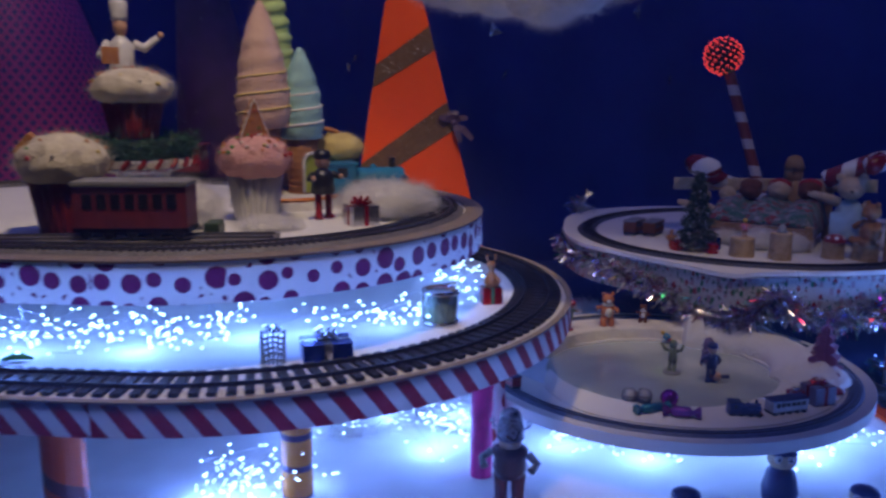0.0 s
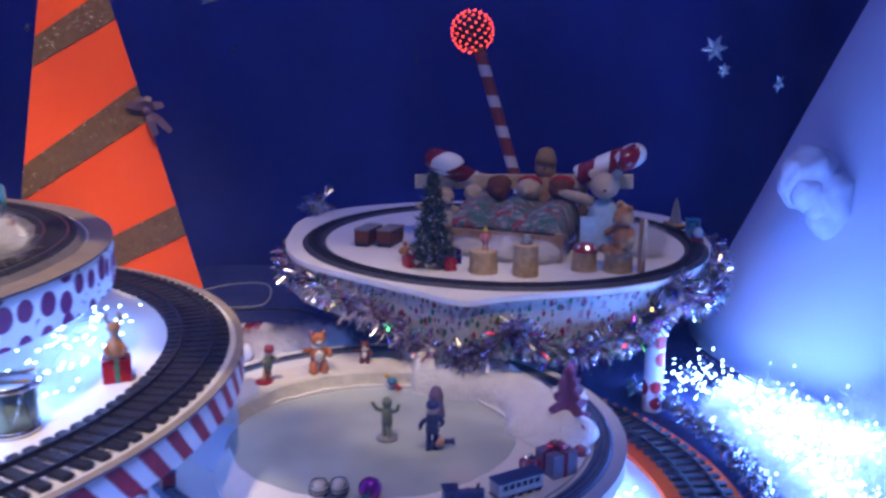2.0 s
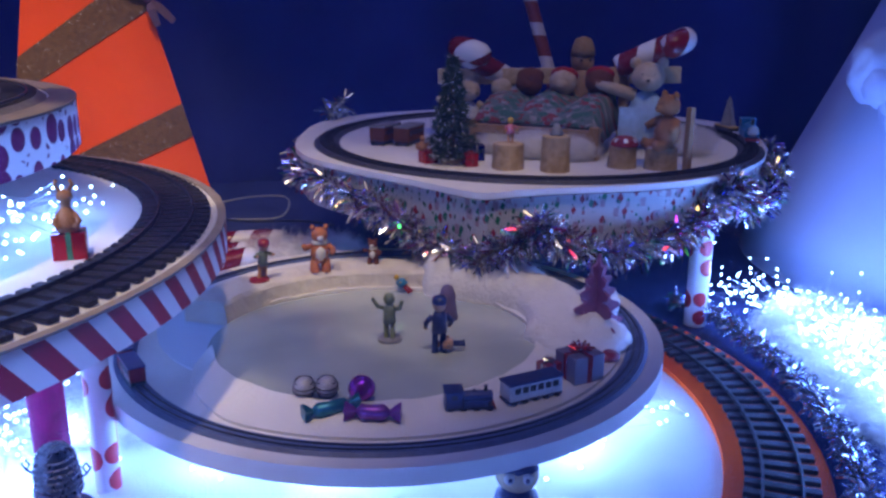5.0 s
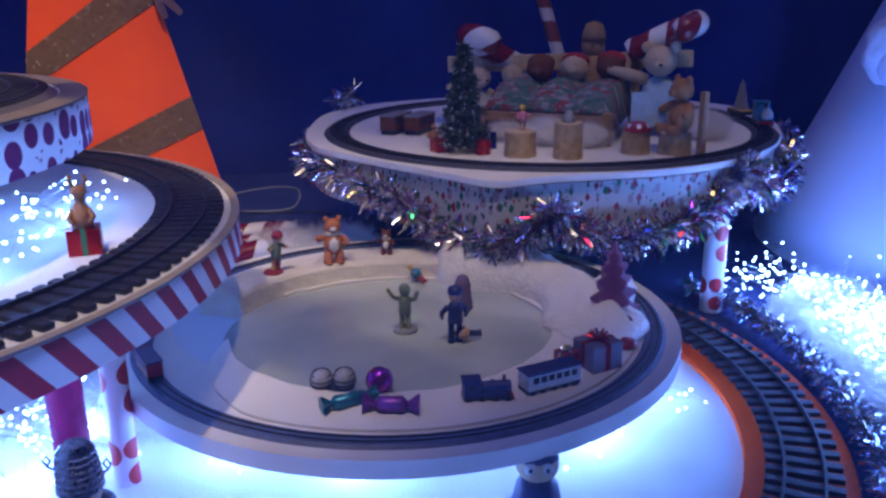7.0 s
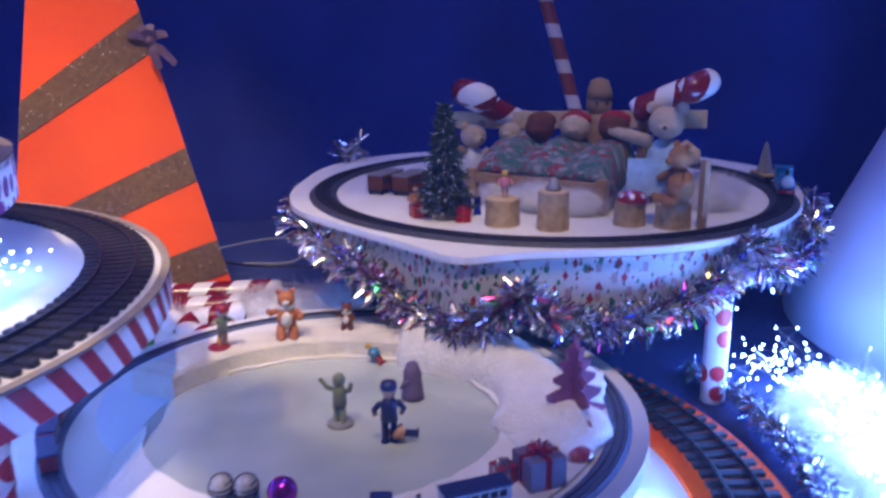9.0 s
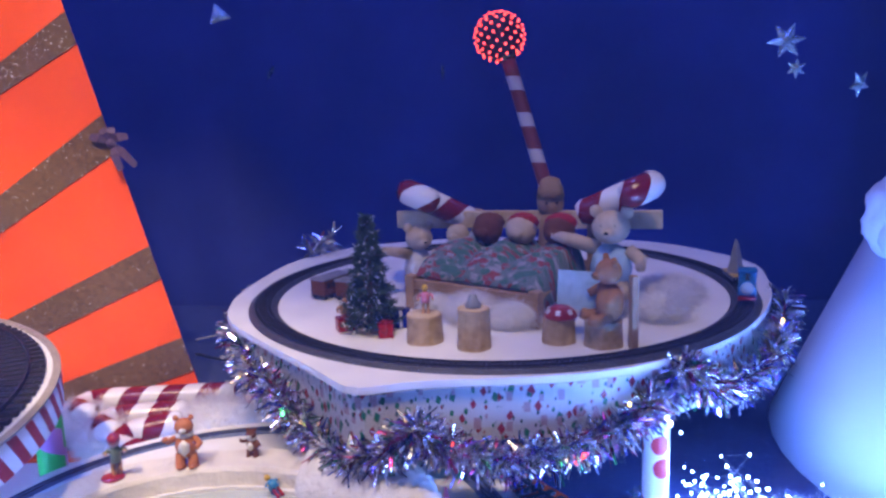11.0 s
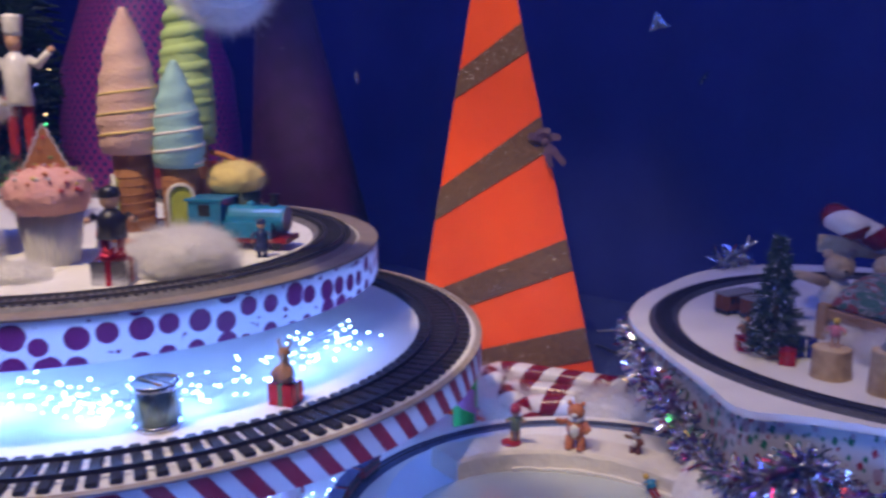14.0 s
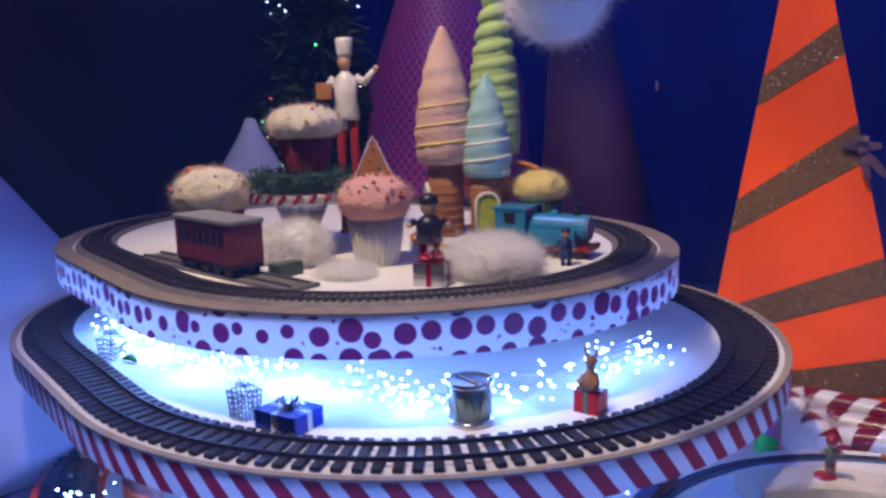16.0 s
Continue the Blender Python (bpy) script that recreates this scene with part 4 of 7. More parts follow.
def figure(x, y, z, turn, h, top, legs, skin, label, hat=None, arms=0.5, lean=0, coat=False, name="figurine", wide=1.0):
    """A little moulded figure as one plain mesh: legs, trunk, arms, head, hat."""
    bm = bmesh.new()
    u = h
    for s in (-1, 1):
        lathe(bm, [(0.065 * u, 0), (0.07 * u, 0.03 * u), (0.05 * u, 0.06 * u), (0.055 * u, 0.42 * u)], pose(s * 0.08 * u * wide, -0.01 * u, 0), 10, slot=1)
        ball(bm, (s * 0.085 * u * wide, -0.04 * u, 0.025 * u), (0.06 * u, 0.1 * u, 0.035 * u), slot=1, sub=1)
    lathe(bm, [(0.02 * u, 0.28 * u) if coat else (0.10 * u, 0.36 * u), (0.16 * u * wide, 0.38 * u), (0.145 * u * wide, 0.52 * u), (0.155 * u * wide, 0.64 * u), (0.09 * u, 0.72 * u), (0.05 * u, 0.74 * u)], None, 14, slot=0)
    if coat:
        lathe(bm, [(0.20 * u * wide, 0.18 * u), (0.17 * u * wide, 0.30 * u), (0.14 * u * wide, 0.50 * u)], None, 14, slot=0)
    for s in (-1, 1):
        sh = Vector((s * 0.15 * u * wide, 0, 0.66 * u))
        el = sh + Vector((s * 0.10 * u, -0.04 * u, (-0.14 + 0.18 * arms) * u))
        ha = el + Vector((s * 0.07 * u * (1 if arms > 0.6 else -0.3), -0.08 * u, (-0.12 + 0.3 * arms) * u))
        tube(bm, [sh, el, ha], [0.05 * u, 0.042 * u, 0.036 * u], 8, slot=0)
        ball(bm, ha, 0.045 * u, slot=2, sub=1)
    ball(bm, (0, 0, 0.85 * u), (0.115 * u, 0.12 * u, 0.13 * u), slot=2, sub=2)
    mats = [top, legs, skin]
    if hat:
        lathe(bm, [(0.125 * u, 0.88 * u), (0.13 * u, 0.92 * u), (0.11 * u, 0.99 * u), (0.02 * u, 1.02 * u)], None, 14, slot=3)
        mats.append(hat)
    return single(name, bm, mats, label, "figurine", pose(x, y, z, lean, 0, turn), smooth=True)


def teddy(x, y, z, turn, h, fur, label, cloth=None, scarf=None, tilt=0, name="teddy_bear", reach=()):
    """A seated plush bear as one mesh."""
    bm = bmesh.new()
    ball(bm, (0, 0, 0.30 * h), (0.24 * h, 0.21 * h, 0.30 * h), slot=1 if cloth else 0, sub=2, lumps=0.05, freq=9 / h)
    ball(bm, (0, -0.02 * h, 0.76 * h), (0.21 * h, 0.19 * h, 0.19 * h), sub=3)
    ball(bm, (0, -0.19 * h, 0.71 * h), (0.09 * h, 0.08 * h, 0.07 * h), sub=2)
    ball(bm, (0, -0.265 * h, 0.73 * h), (0.03 * h, 0.02 * h, 0.022 * h), slot=2, sub=1)
    for s in (-1, 1):
        ball(bm, (s * 0.17 * h, 0, 0.93 * h), (0.075 * h, 0.045 * h, 0.075 * h), sub=2)
        ball(bm, (s * 0.075 * h, -0.175 * h, 0.80 * h), 0.02 * h, slot=2, sub=1)
        if s in reach:
            tube(bm, [(s * 0.16 * h, 0, 0.52 * h), (s * 0.42 * h, -0.05 * h, 0.60 * h), (s * 0.66 * h, -0.08 * h, 0.66 * h)], [0.085 * h, 0.08 * h, 0.05 * h], 10)
        else:
            tube(bm, [(s * 0.20 * h, 0, 0.50 * h), (s * 0.34 * h, -0.08 * h, 0.42 * h), (s * 0.36 * h, -0.2 * h, 0.36 * h)], [0.08 * h, 0.075 * h, 0.06 * h], 8)
        tube(bm, [(s * 0.12 * h, -0.05 * h, 0.10 * h), (s * 0.18 * h, -0.26 * h, 0.08 * h), (s * 0.19 * h, -0.36 * h, 0.12 * h)], [0.10 * h, 0.09 * h, 0.085 * h], 8)
    mats = [fur, cloth or fur, M_black]
    if scarf:
        tube(bm, [(0.13 * h * math.cos(a), 0.12 * h * math.sin(a), 0.58 * h) for a in [2 * math.pi * i / 16 for i in range(16)]], 0.05 * h, 6, slot=3, closed=True)
        box(bm, (0.09 * h, 0.03 * h, 0.22 * h), (0.05 * h, -0.23 * h, 0.46 * h), slot=3)
        mats.append(scarf)
    return single(name, bm, mats, label, "plush bear", pose(x, y, z, tilt, 0, turn), smooth=True)


def standing_bear(x, y, z, turn, h, fur, scarf, label):
    bm = bmesh.new()
    ball(bm, (0, 0, 0.40 * h), (0.19 * h, 0.16 * h, 0.24 * h), sub=2)
    ball(bm, (0, -0.015 * h, 0.76 * h), (0.17 * h, 0.15 * h, 0.16 * h), sub=2)
    ball(bm, (0, -0.15 * h, 0.72 * h), (0.08 * h, 0.06 * h, 0.06 * h), sub=1, slot=1)
    ball(bm, (0, -0.15 * h, 0.40 * h), (0.12 * h, 0.04 * h, 0.16 * h), sub=1, slot=1)
    for s in (-1, 1):
        ball(bm, (s * 0.13 * h, 0, 0.91 * h), 0.06 * h, sub=1)
        lathe(bm, [(0.10 * h, 0), (0.10 * h, 0.06 * h), (0.08 * h, 0.25 * h)], pose(s * 0.11 * h, -0.02 * h, 0), 10)
        ball(bm, (s * 0.11 * h, -0.08 * h, 0.03 * h), (0.09 * h, 0.12 * h, 0.04 * h), sub=1)
    tube(bm, [(0.16 * h, 0, 0.54 * h), (0.27 * h, -0.06 * h, 0.44 * h), (0.22 * h, -0.18 * h, 0.42 * h)], 0.055 * h, 7)
    tube(bm, [(-0.16 * h, 0, 0.54 * h), (-0.29 * h, -0.05 * h, 0.50 * h), (-0.32 * h, -0.14 * h, 0.58 * h)], 0.055 * h, 7)
    tube(bm, [(0.12 * h * math.cos(a), 0.11 * h * math.sin(a), 0.61 * h) for a in [2 * math.pi * i / 14 for i in range(14)]], 0.045 * h, 6, slot=1, closed=True)
    return single("bear_figurine", bm, [fur, scarf], label, "figurine", pose(x, y, z, 0, 0, turn), smooth=True)


def needle_tree(x, y, z, h, r, label, seed=1, count=3400, material=None):
    rnd = random.Random(seed)
    t = thing("christmas_tree", pose(x, y, z), label, "christmas tree")
    bm = bmesh.new()
    lathe(bm, [(r * 0.12, 0), (r * 0.1, h * 0.1), (r * 0.06, h * 0.6), (0.001, h * 0.98)], None, 8)
    part("trunk", bm, M_fur_brown, t)
    verts, faces = [], []
    for i in range(count):
        f = rnd.random() ** 1.4
        zz = h * (0.07 + 0.91 * f)
        tier = 0.82 + 0.18 * math.cos(f * 38)
        rad = r * (1 - f) ** 0.9 * tier + 0.002
        a = rnd.uniform(0, 2 * math.pi)
        clump = 0.86 + 0.14 * math.sin(5 * a + f * 23)
        k = rad * clump * rnd.uniform(0.45, 1.05)
        p = Vector((k * math.cos(a), k * math.sin(a), zz))
        d = Vector((math.cos(a + rnd.gauss(0, 0.6)), math.sin(a + rnd.gauss(0, 0.6)), rnd.gauss(-0.15, 0.5))).normalized()
        ln, w = h * rnd.uniform(0.035, 0.07), h * 0.006
        side = d.cross(Vector((rnd.gauss(0, 1), rnd.gauss(0, 1), rnd.gauss(0, 1)))).normalized() * w
        b = len(verts)
        verts += [p - side, p + side, p + d * ln + side * 0.3, p + d * ln - side * 0.3]
        faces.append((b, b + 1, b + 2, b + 3))
    me = bpy.data.meshes.new("needle_branches")
    me.from_pydata(verts, [], faces)
    me.materials.append(material or M_needles)
    ob = new("branches", me)
    ob.parent = t
    tagged(ob, "dark green needles flocked with white", kind="stuff")
    bm = bmesh.new()
    lathe(bm, [(r * 0.42, 0), (r * 0.42, h * 0.03), (r * 0.2, h * 0.05)], None, 14)
    part("stand", bm, M_log, t, "round pale wooden stand")
    return t


def stump(x, y, z, r, h, label):
    t = thing("log_stump", pose(x, y, z, 0, 0, x * 900), label, "log stump", "log stumps")
    bm = bmesh.new()
    lathe(bm, [(r * 1.04, 0), (r, h * 0.3), (r * 0.97, h * 0.75), (r * 0.985, h)], None, 22, flute=0.025, flutes=5)
    part("bark", bm, M_bark, t)
    bm = bmesh.new()
    lathe(bm, [(r * 0.93, h - 0.001), (r * 0.92, h + 0.0012), (r * 0.5, h + 0.0018)], None, 22)
    part("sawn_end", bm, M_log, t, "pale sawn end")
    return t


def wagon(name, m, length, width, body_h, wall, roof, label, windows=0, wheel_r=0.006, frame=None, boiler=False, group="", face=None):
    """A small railway vehicle running along its own x: chassis, body or boiler, roof, wheels, windows."""
    t = thing(name, m, label, "toy train", group)
    base = wheel_r * 1.5
    bm = bmesh.new()
    box(bm, (length, width * 0.9, wheel_r * 0.8), (0, 0, base), bevel=0.0008)
    part("chassis", bm, frame or M_black, t)
    n = max(2, int(length / (wheel_r * 3.2)))
    for i in range(n):
        for s in (-1, 1):
            bm = bmesh.new()
            lathe(bm, [(wheel_r, -0.0015), (wheel_r, 0.0015), (wheel_r * 0.3, 0.002)], pose(-length * 0.4 + length * 0.8 * i / (n - 1), s * width * 0.4, wheel_r, 90, 0, 0), 14)
            part("wheel", bm, M_black, t)
    zb = base + wheel_r * 0.4
    if boiler:
        r = body_h * 0.36
        bm = bmesh.new()
        lathe(bm, [(r, 0), (r, length * 0.58), (r * 0.9, length * 0.6)], pose(-length * 0.13, 0, zb + r * 1.25, 0, 90, 0), 20)
        part("boiler", bm, wall, t)
        bm = bmesh.new()
        box(bm, (length * 0.5, width, body_h * 0.42), (length * 0.12, 0, zb + body_h * 0.21), bevel=0.001)
        part("side_tank", bm, wall, t)
        bm = bmesh.new()
        box(bm, (length * 0.34, width, body_h * 0.95), (-length * 0.32, 0, zb + body_h * 0.475), bevel=0.0015)
        part("cab", bm, wall, t)
        bm = bmesh.new()
        box(bm, (length * 0.40, width * 1.08, body_h * 0.07), (-length * 0.32, 0, zb + body_h * 0.97), bevel=0.001)
        part("cab_roof", bm, roof, t)
        bm = bmesh.new()
        lathe(bm, [(r * 0.32, 0), (r * 0.28, r * 0.9), (r * 0.38, r)], pose(length * 0.34, 0, zb + r * 2.1), 14)
        part("funnel", bm, M_black, t)
        bm = bmesh.new()
        lathe(bm, [(r * 0.3, 0), (r * 0.3, r * 0.3), (r * 0.05, r * 0.5)], pose(length * 0.1, 0, zb + r * 2.1), 12)
        part("dome", bm, wall, t)
        bm = bmesh.new()
        lathe(bm, [(r * 0.92, 0), (r * 0.9, r * 0.12), (r * 0.4, r * 0.2)], pose(length * 0.46, 0, zb + r * 1.25, 0, 90, 0), 20)
        part("smokebox_plate", bm, face or M_grey, t)
        bm = bmesh.new()
        box(bm, (length * 0.04, width, wheel_r * 0.9), (length * 0.5, 0, base), bevel=0.0006)
        part("buffer_beam", bm, M_redpaint, t)
        for s in (-1, 1):
            bm = bmesh.new()
            box(bm, (length * 0.12, 0.0008, body_h * 0.3), (-length * 0.32, s * (width / 2 + 0.0004), zb + body_h * 0.7))
            part("window", bm, M_black, t)
    else:
        bm = bmesh.new()
        box(bm, (length * 0.97, width, body_h), (0, 0, zb + body_h / 2), bevel=0.001)
        part("body", bm, wall, t)
        bm = bmesh.new()
        box(bm, (length, width * 1.1, body_h * 0.13), (0, 0, zb + body_h * 1.05), bevel=body_h * 0.05)
        part("roof", bm, roof, t)
        for i in range(windows):
            for s in (-1, 1):
                bm = bmesh.new()
                box(bm, (length * 0.6 / windows, 0.0009, body_h * 0.36), (-length * 0.42 + length * 0.84 * (i + 0.5) / windows, s * (width / 2 + 0.0004), zb + body_h * 0.64))
                part("window", bm, M_black, t)
    return t


# ---- things on the white board ----


BED = pose(0.768, 1.980, BZ, 0, 0, -30)


def bed():
    t = thing("doll_bed", BED, "light wooden doll bed with a printed quilt and plush sleepers", "doll bed")
    w, d = 0.255, 0.215
    for x, y, h in ((-w / 2, -d / 2, 0.062), (w / 2, -d / 2, 0.062), (-w / 2, d / 2, 0.15), (w / 2, d / 2, 0.15)):
        bm = bmesh.new()
        box(bm, (0.019, 0.019, h), (x, y, h / 2), bevel=0.002)
        part("leg", bm, M_wood, t)
    for y, z, hh in ((-d / 2, 0.046, 0.018), (d / 2, 0.06, 0.02)):
        bm = bmesh.new()
        box(bm, (w - 0.018, 0.012, hh), (0, y, z), bevel=0.002)
        part("rail", bm, M_wood, t)
    for s in (-1, 1):
        bm = bmesh.new()
        box(bm, (0.012, d - 0.018, 0.018), (s * w / 2, 0, 0.046), bevel=0.002)
        part("side_rail", bm, M_wood, t)
    bm = bmesh.new()
    box(bm, (w - 0.03, d - 0.02, 0.03), (0, 0.004, 0.052), bevel=0.008)
    part("mattress", bm, M_whitepaint, t, "white mattress")
    head = bmesh.new()
    box(head, (0.52, 0.013, 0.034), (0, 0, 0), pose(-0.020, 0.105, 0.137, 0, -1.5, 15), bevel=0.003)
    part("headboard", head, M_log, t, "long pale wooden headboard plank")
    # quilt: a soft draped sheet over the sleepers
    bm = bmesh.new()
    uvl = bm.loops.layers.uv.verify()
    nx, ny = 28, 20
    g = []
    for j in range(ny + 1):
        row = []
        for i in range(nx + 1):
            u, v = i / nx * 2 - 1, j / ny
            x, y = u * (w / 2 + 0.012), -d / 2 + 0.002 + v * (d - 0.050)
            hump = 0.026 * abs(math.cos(u * math.pi * 1.5)) ** 0.7 * min(1, v * 2.2)
            edge = max(0, abs(u) - 0.86) / 0.14
            z = 0.074 + 0.018 * v - 0.014 * max(0, 1 - v * 7) ** 1.5 + hump * (1 - edge) - 0.045 * edge ** 1.5 + 0.004 * noise.noise((x * 45, y * 45, 3))
            row.append(bm.verts.new((x, y, z)))
        g.append(row)
    for j in range(ny):
        for i in range(nx):
            f = bm.faces.new((g[j][i], g[j][i + 1], g[j + 1][i + 1], g[j + 1][i]))
            for l, (a, b) in zip(f.loops, ((i, j), (i + 1, j), (i + 1, j + 1), (i, j + 1))):
                l[uvl].uv = (a / nx * 0.27, b / ny * 0.16)
    q = part("quilt", bm, M_quilt, t, "dark green and red printed quilt", True)
    q.modifiers.new("thick", "SOLIDIFY").thickness = 0.004
    return t


bed()
# sleepers' heads on the pillow end
for i, (at, fur, hat, lab) in enumerate((((0.680, 2.055, 1.072), M_fur_pale, None, "small cream plush head tucked in the doll bed"), ((0.738, 2.045, 1.083), M_fur_brown, M_fur_brown, "dark brown plush head tucked in the doll bed"),
                                         ((0.801, 2.005, 1.088), M_fur_pale, M_redcloth, "cream plush head with a red cap in the doll bed"), ((0.868, 1.970, 1.092), M_fur_brown, M_redcloth, "brown plush head with a red cap in the doll bed"))):
    bm = bmesh.new()
    ball(bm, (0, 0, 0), (0.028, 0.025, 0.026), sub=3, lumps=0.03, freq=60)
    ball(bm, (0, -0.024, -0.006), (0.013, 0.010, 0.010), sub=2)
    if hat:
        ball(bm, (0, 0.008, 0.014), (0.029, 0.024, 0.018), slot=1, sub=2)
    single("plush_sleeper", bm, [fur, hat or fur], lab, "plush toy", pose(*at, -8, 0, -22) @ Matrix.Scale(0.8 if i == 0 else 1.04, 4), smooth=True, group="sleepers in the doll bed")
cane((0.705, 2.135, 1.085), (0.612, 2.105, 1.135), 0.0245, True, (0.2, -1, 0.1))
cane((0.905, 1.985, 1.118), (0.992, 1.967, 1.158), 0.0245, True, (0.1, -1, 0.2))
teddy(0.955, 1.925, BZ + 0.03, -18, 0.155, M_fur_pale, "cream teddy bear in a pale blue smock beside the bed", M_skyblue, reach=(-1,))
teddy(0.606, 2.045, BZ + 0.016, 30, 0.125, M_fur_pale, "cream teddy bear with a white smock beside the bed", M_whitepaint, reach=(-1,))
stump(0.649, 1.755, BZ, 0.0285, 0.044, "short sawn log stump with a doll on it")
stump(0.729, 1.722, BZ, 0.0255, 0.062, "tall sawn log stump")
stump(0.859, 1.752, BZ, 0.0255, 0.038, "short sawn log stump under a mushroom cap")
stump(0.926, 1.735, BZ, 0.029, 0.038, "short sawn log stump under the brown bear")
figure(0.652, 1.755, BZ + 0.045, 10, 0.048, M_pinkp, M_skin, M_yellow, "tiny pink doll with yellow hair on a stump", arms=0.2)
bm = bmesh.new()
lathe(bm, [(0.012, 0), (0.013, 0.006), (0.008, 0.012), (0.006, 0.02), (0.001, 0.022)], None, 14)
single("stone_lantern", bm, M_grey, "tiny grey lantern on the tall stump", "ornament", pose(0.729, 1.722, BZ + 0.063), smooth=True)
mush = thing("mushroom_cap", pose(0.862, 1.750, BZ + 0.039), "red mushroom cap with white squares on a stump", "ornament")
bm = bmesh.new()
lathe(bm, [(0.024, 0), (0.026, 0.003), (0.022, 0.012), (0.012, 0.018), (0.001, 0.02)], None, 20)
part("cap", bm, M_redpaint, mush)
for i in range(7):
    bm = bmesh.new()
    a = i * 2 * math.pi / 7
    box(bm, (0.008, 0.007, 0.0015), (0, 0, 0), Matrix.Translation((0.0215 * math.cos(a), 0.0215 * math.sin(a), 0.012)) @ Euler((0, math.radians(50), a)).to_matrix().to_4x4())
    part("patch", bm, M_whitepaint, mush)
teddy(0.935, 1.735, BZ + 0.035, -75, 0.104, M_fur_orange, "orange-brown bear reading on a log stump")
bm = bmesh.new()
box(bm, (0.010, 0.014, 0.112), (0, 0, 0.056), bevel=0.002)
single("wooden_post", bm, M_wood, "upright wooden post behind the reading bear", "post", pose(0.968, 1.716, BZ, 0, 0, 20))
book = thing("picture_book", pose(0.885, 1.765, BZ + 0.045, -12, 0, -18), "pale blue picture book held open by the bear", "book")
for s in (-1, 1):
    bm = bmesh.new()
    box(bm, (0.033, 0.004, 0.062), (s * 0.0165, 0.004 * abs(s), 0.031), pose(0, 0, 0, 0, 0, s * 8), bevel=0.001)
    part("cover", bm, M_skyblue, book)
needle_tree(0.553, 1.812, BZ, 0.197, 0.056, "small flocked christmas tree with snow on its needles", 3, 6500)
gift(0.583, 1.778, BZ, 0.024, 0.024, 0.024, 10, M_red_foil, M_redpaint, "tiny red foil gift box by the tree")
gift(0.508, 1.815, BZ, 0.028, 0.026, 0.022, 25, M_red_foil, M_redpaint, "tiny red foil gift box by the tree")
gift(0.600, 1.835, BZ, 0.03, 0.022, 0.03, 5, M_blue_foil, M_silver, "tiny blue foil gift box behind the tree")
figure(0.500, 1.86, BZ, 20, 0.045, M_fur_orange, M_fur_orange, M_fur_orange, "tiny round orange figurine by the tree", arms=0.1, wide=1.5)
for dx, dy in ((0, 0), (0.050, -0.012)):
    wagon("coach", pose(0.432 + dx, 2.045 + dy, BZ, 0, 0, 62), 0.082, 0.034, 0.028, M_fur_brown, M_grey, "small brown toy railway coach with a grey roof", 5, 0.005, group="brown coaches")
# the little blue engine and its flat truck on the circle
for k, ang in ((0, -14), (1, 4)):
    a = math.radians(ang)
    px, py = BC[0] + 0.4505 * math.cos(a), BC[1] + 0.4505 * math.sin(a)
    if k == 0:
        wagon("blue_engine", pose(px, py, BZ + 0.010, 0, 0, ang - 90), 0.085, 0.030, 0.034, M_engine, M_engine, "small blue tank engine with red buffers", 0, 0.006, M_redpaint, True)
    else:
        tr = thing("flat_truck", pose(px, py, BZ + 0.010, 0, 0, ang - 90), "black flat truck with a yellow edge carrying a tree", "toy train")
        bm = bmesh.new()
        box(bm, (0.07, 0.028, 0.008), (0, 0, 0.008), bevel=0.001)
        part("deck", bm, M_black, tr)
        bm = bmesh.new()
        box(bm, (0.071, 0.029, 0.002), (0, 0, 0.0125))
        part("edge", bm, M_yellow, tr, "yellow edge strip")
        bm = bmesh.new()
        lathe(bm, [(0.016, 0.0135), (0.011, 0.03), (0.009, 0.045), (0.004, 0.07), (0.001, 0.078)], None, 10, flute=0.2, flutes=5)
        part("load", bm, M_grey, tr, "small grey-green tree")
for x, y, rr, s in ((0.72, 1.86, (0.05, 0.04, 0.03), 1), (0.79, 1.83, (0.045, 0.035, 0.026), 2), (1.03, 1.90, (0.045, 0.07, 0.024), 3), (1.07, 2.0, (0.05, 0.07, 0.02), 4), (0.66, 1.93, (0.04, 0.05, 0.024), 5)):
    puff(x, y, BZ + rr[2] * 0.7, rr, seed=s * 7.3)


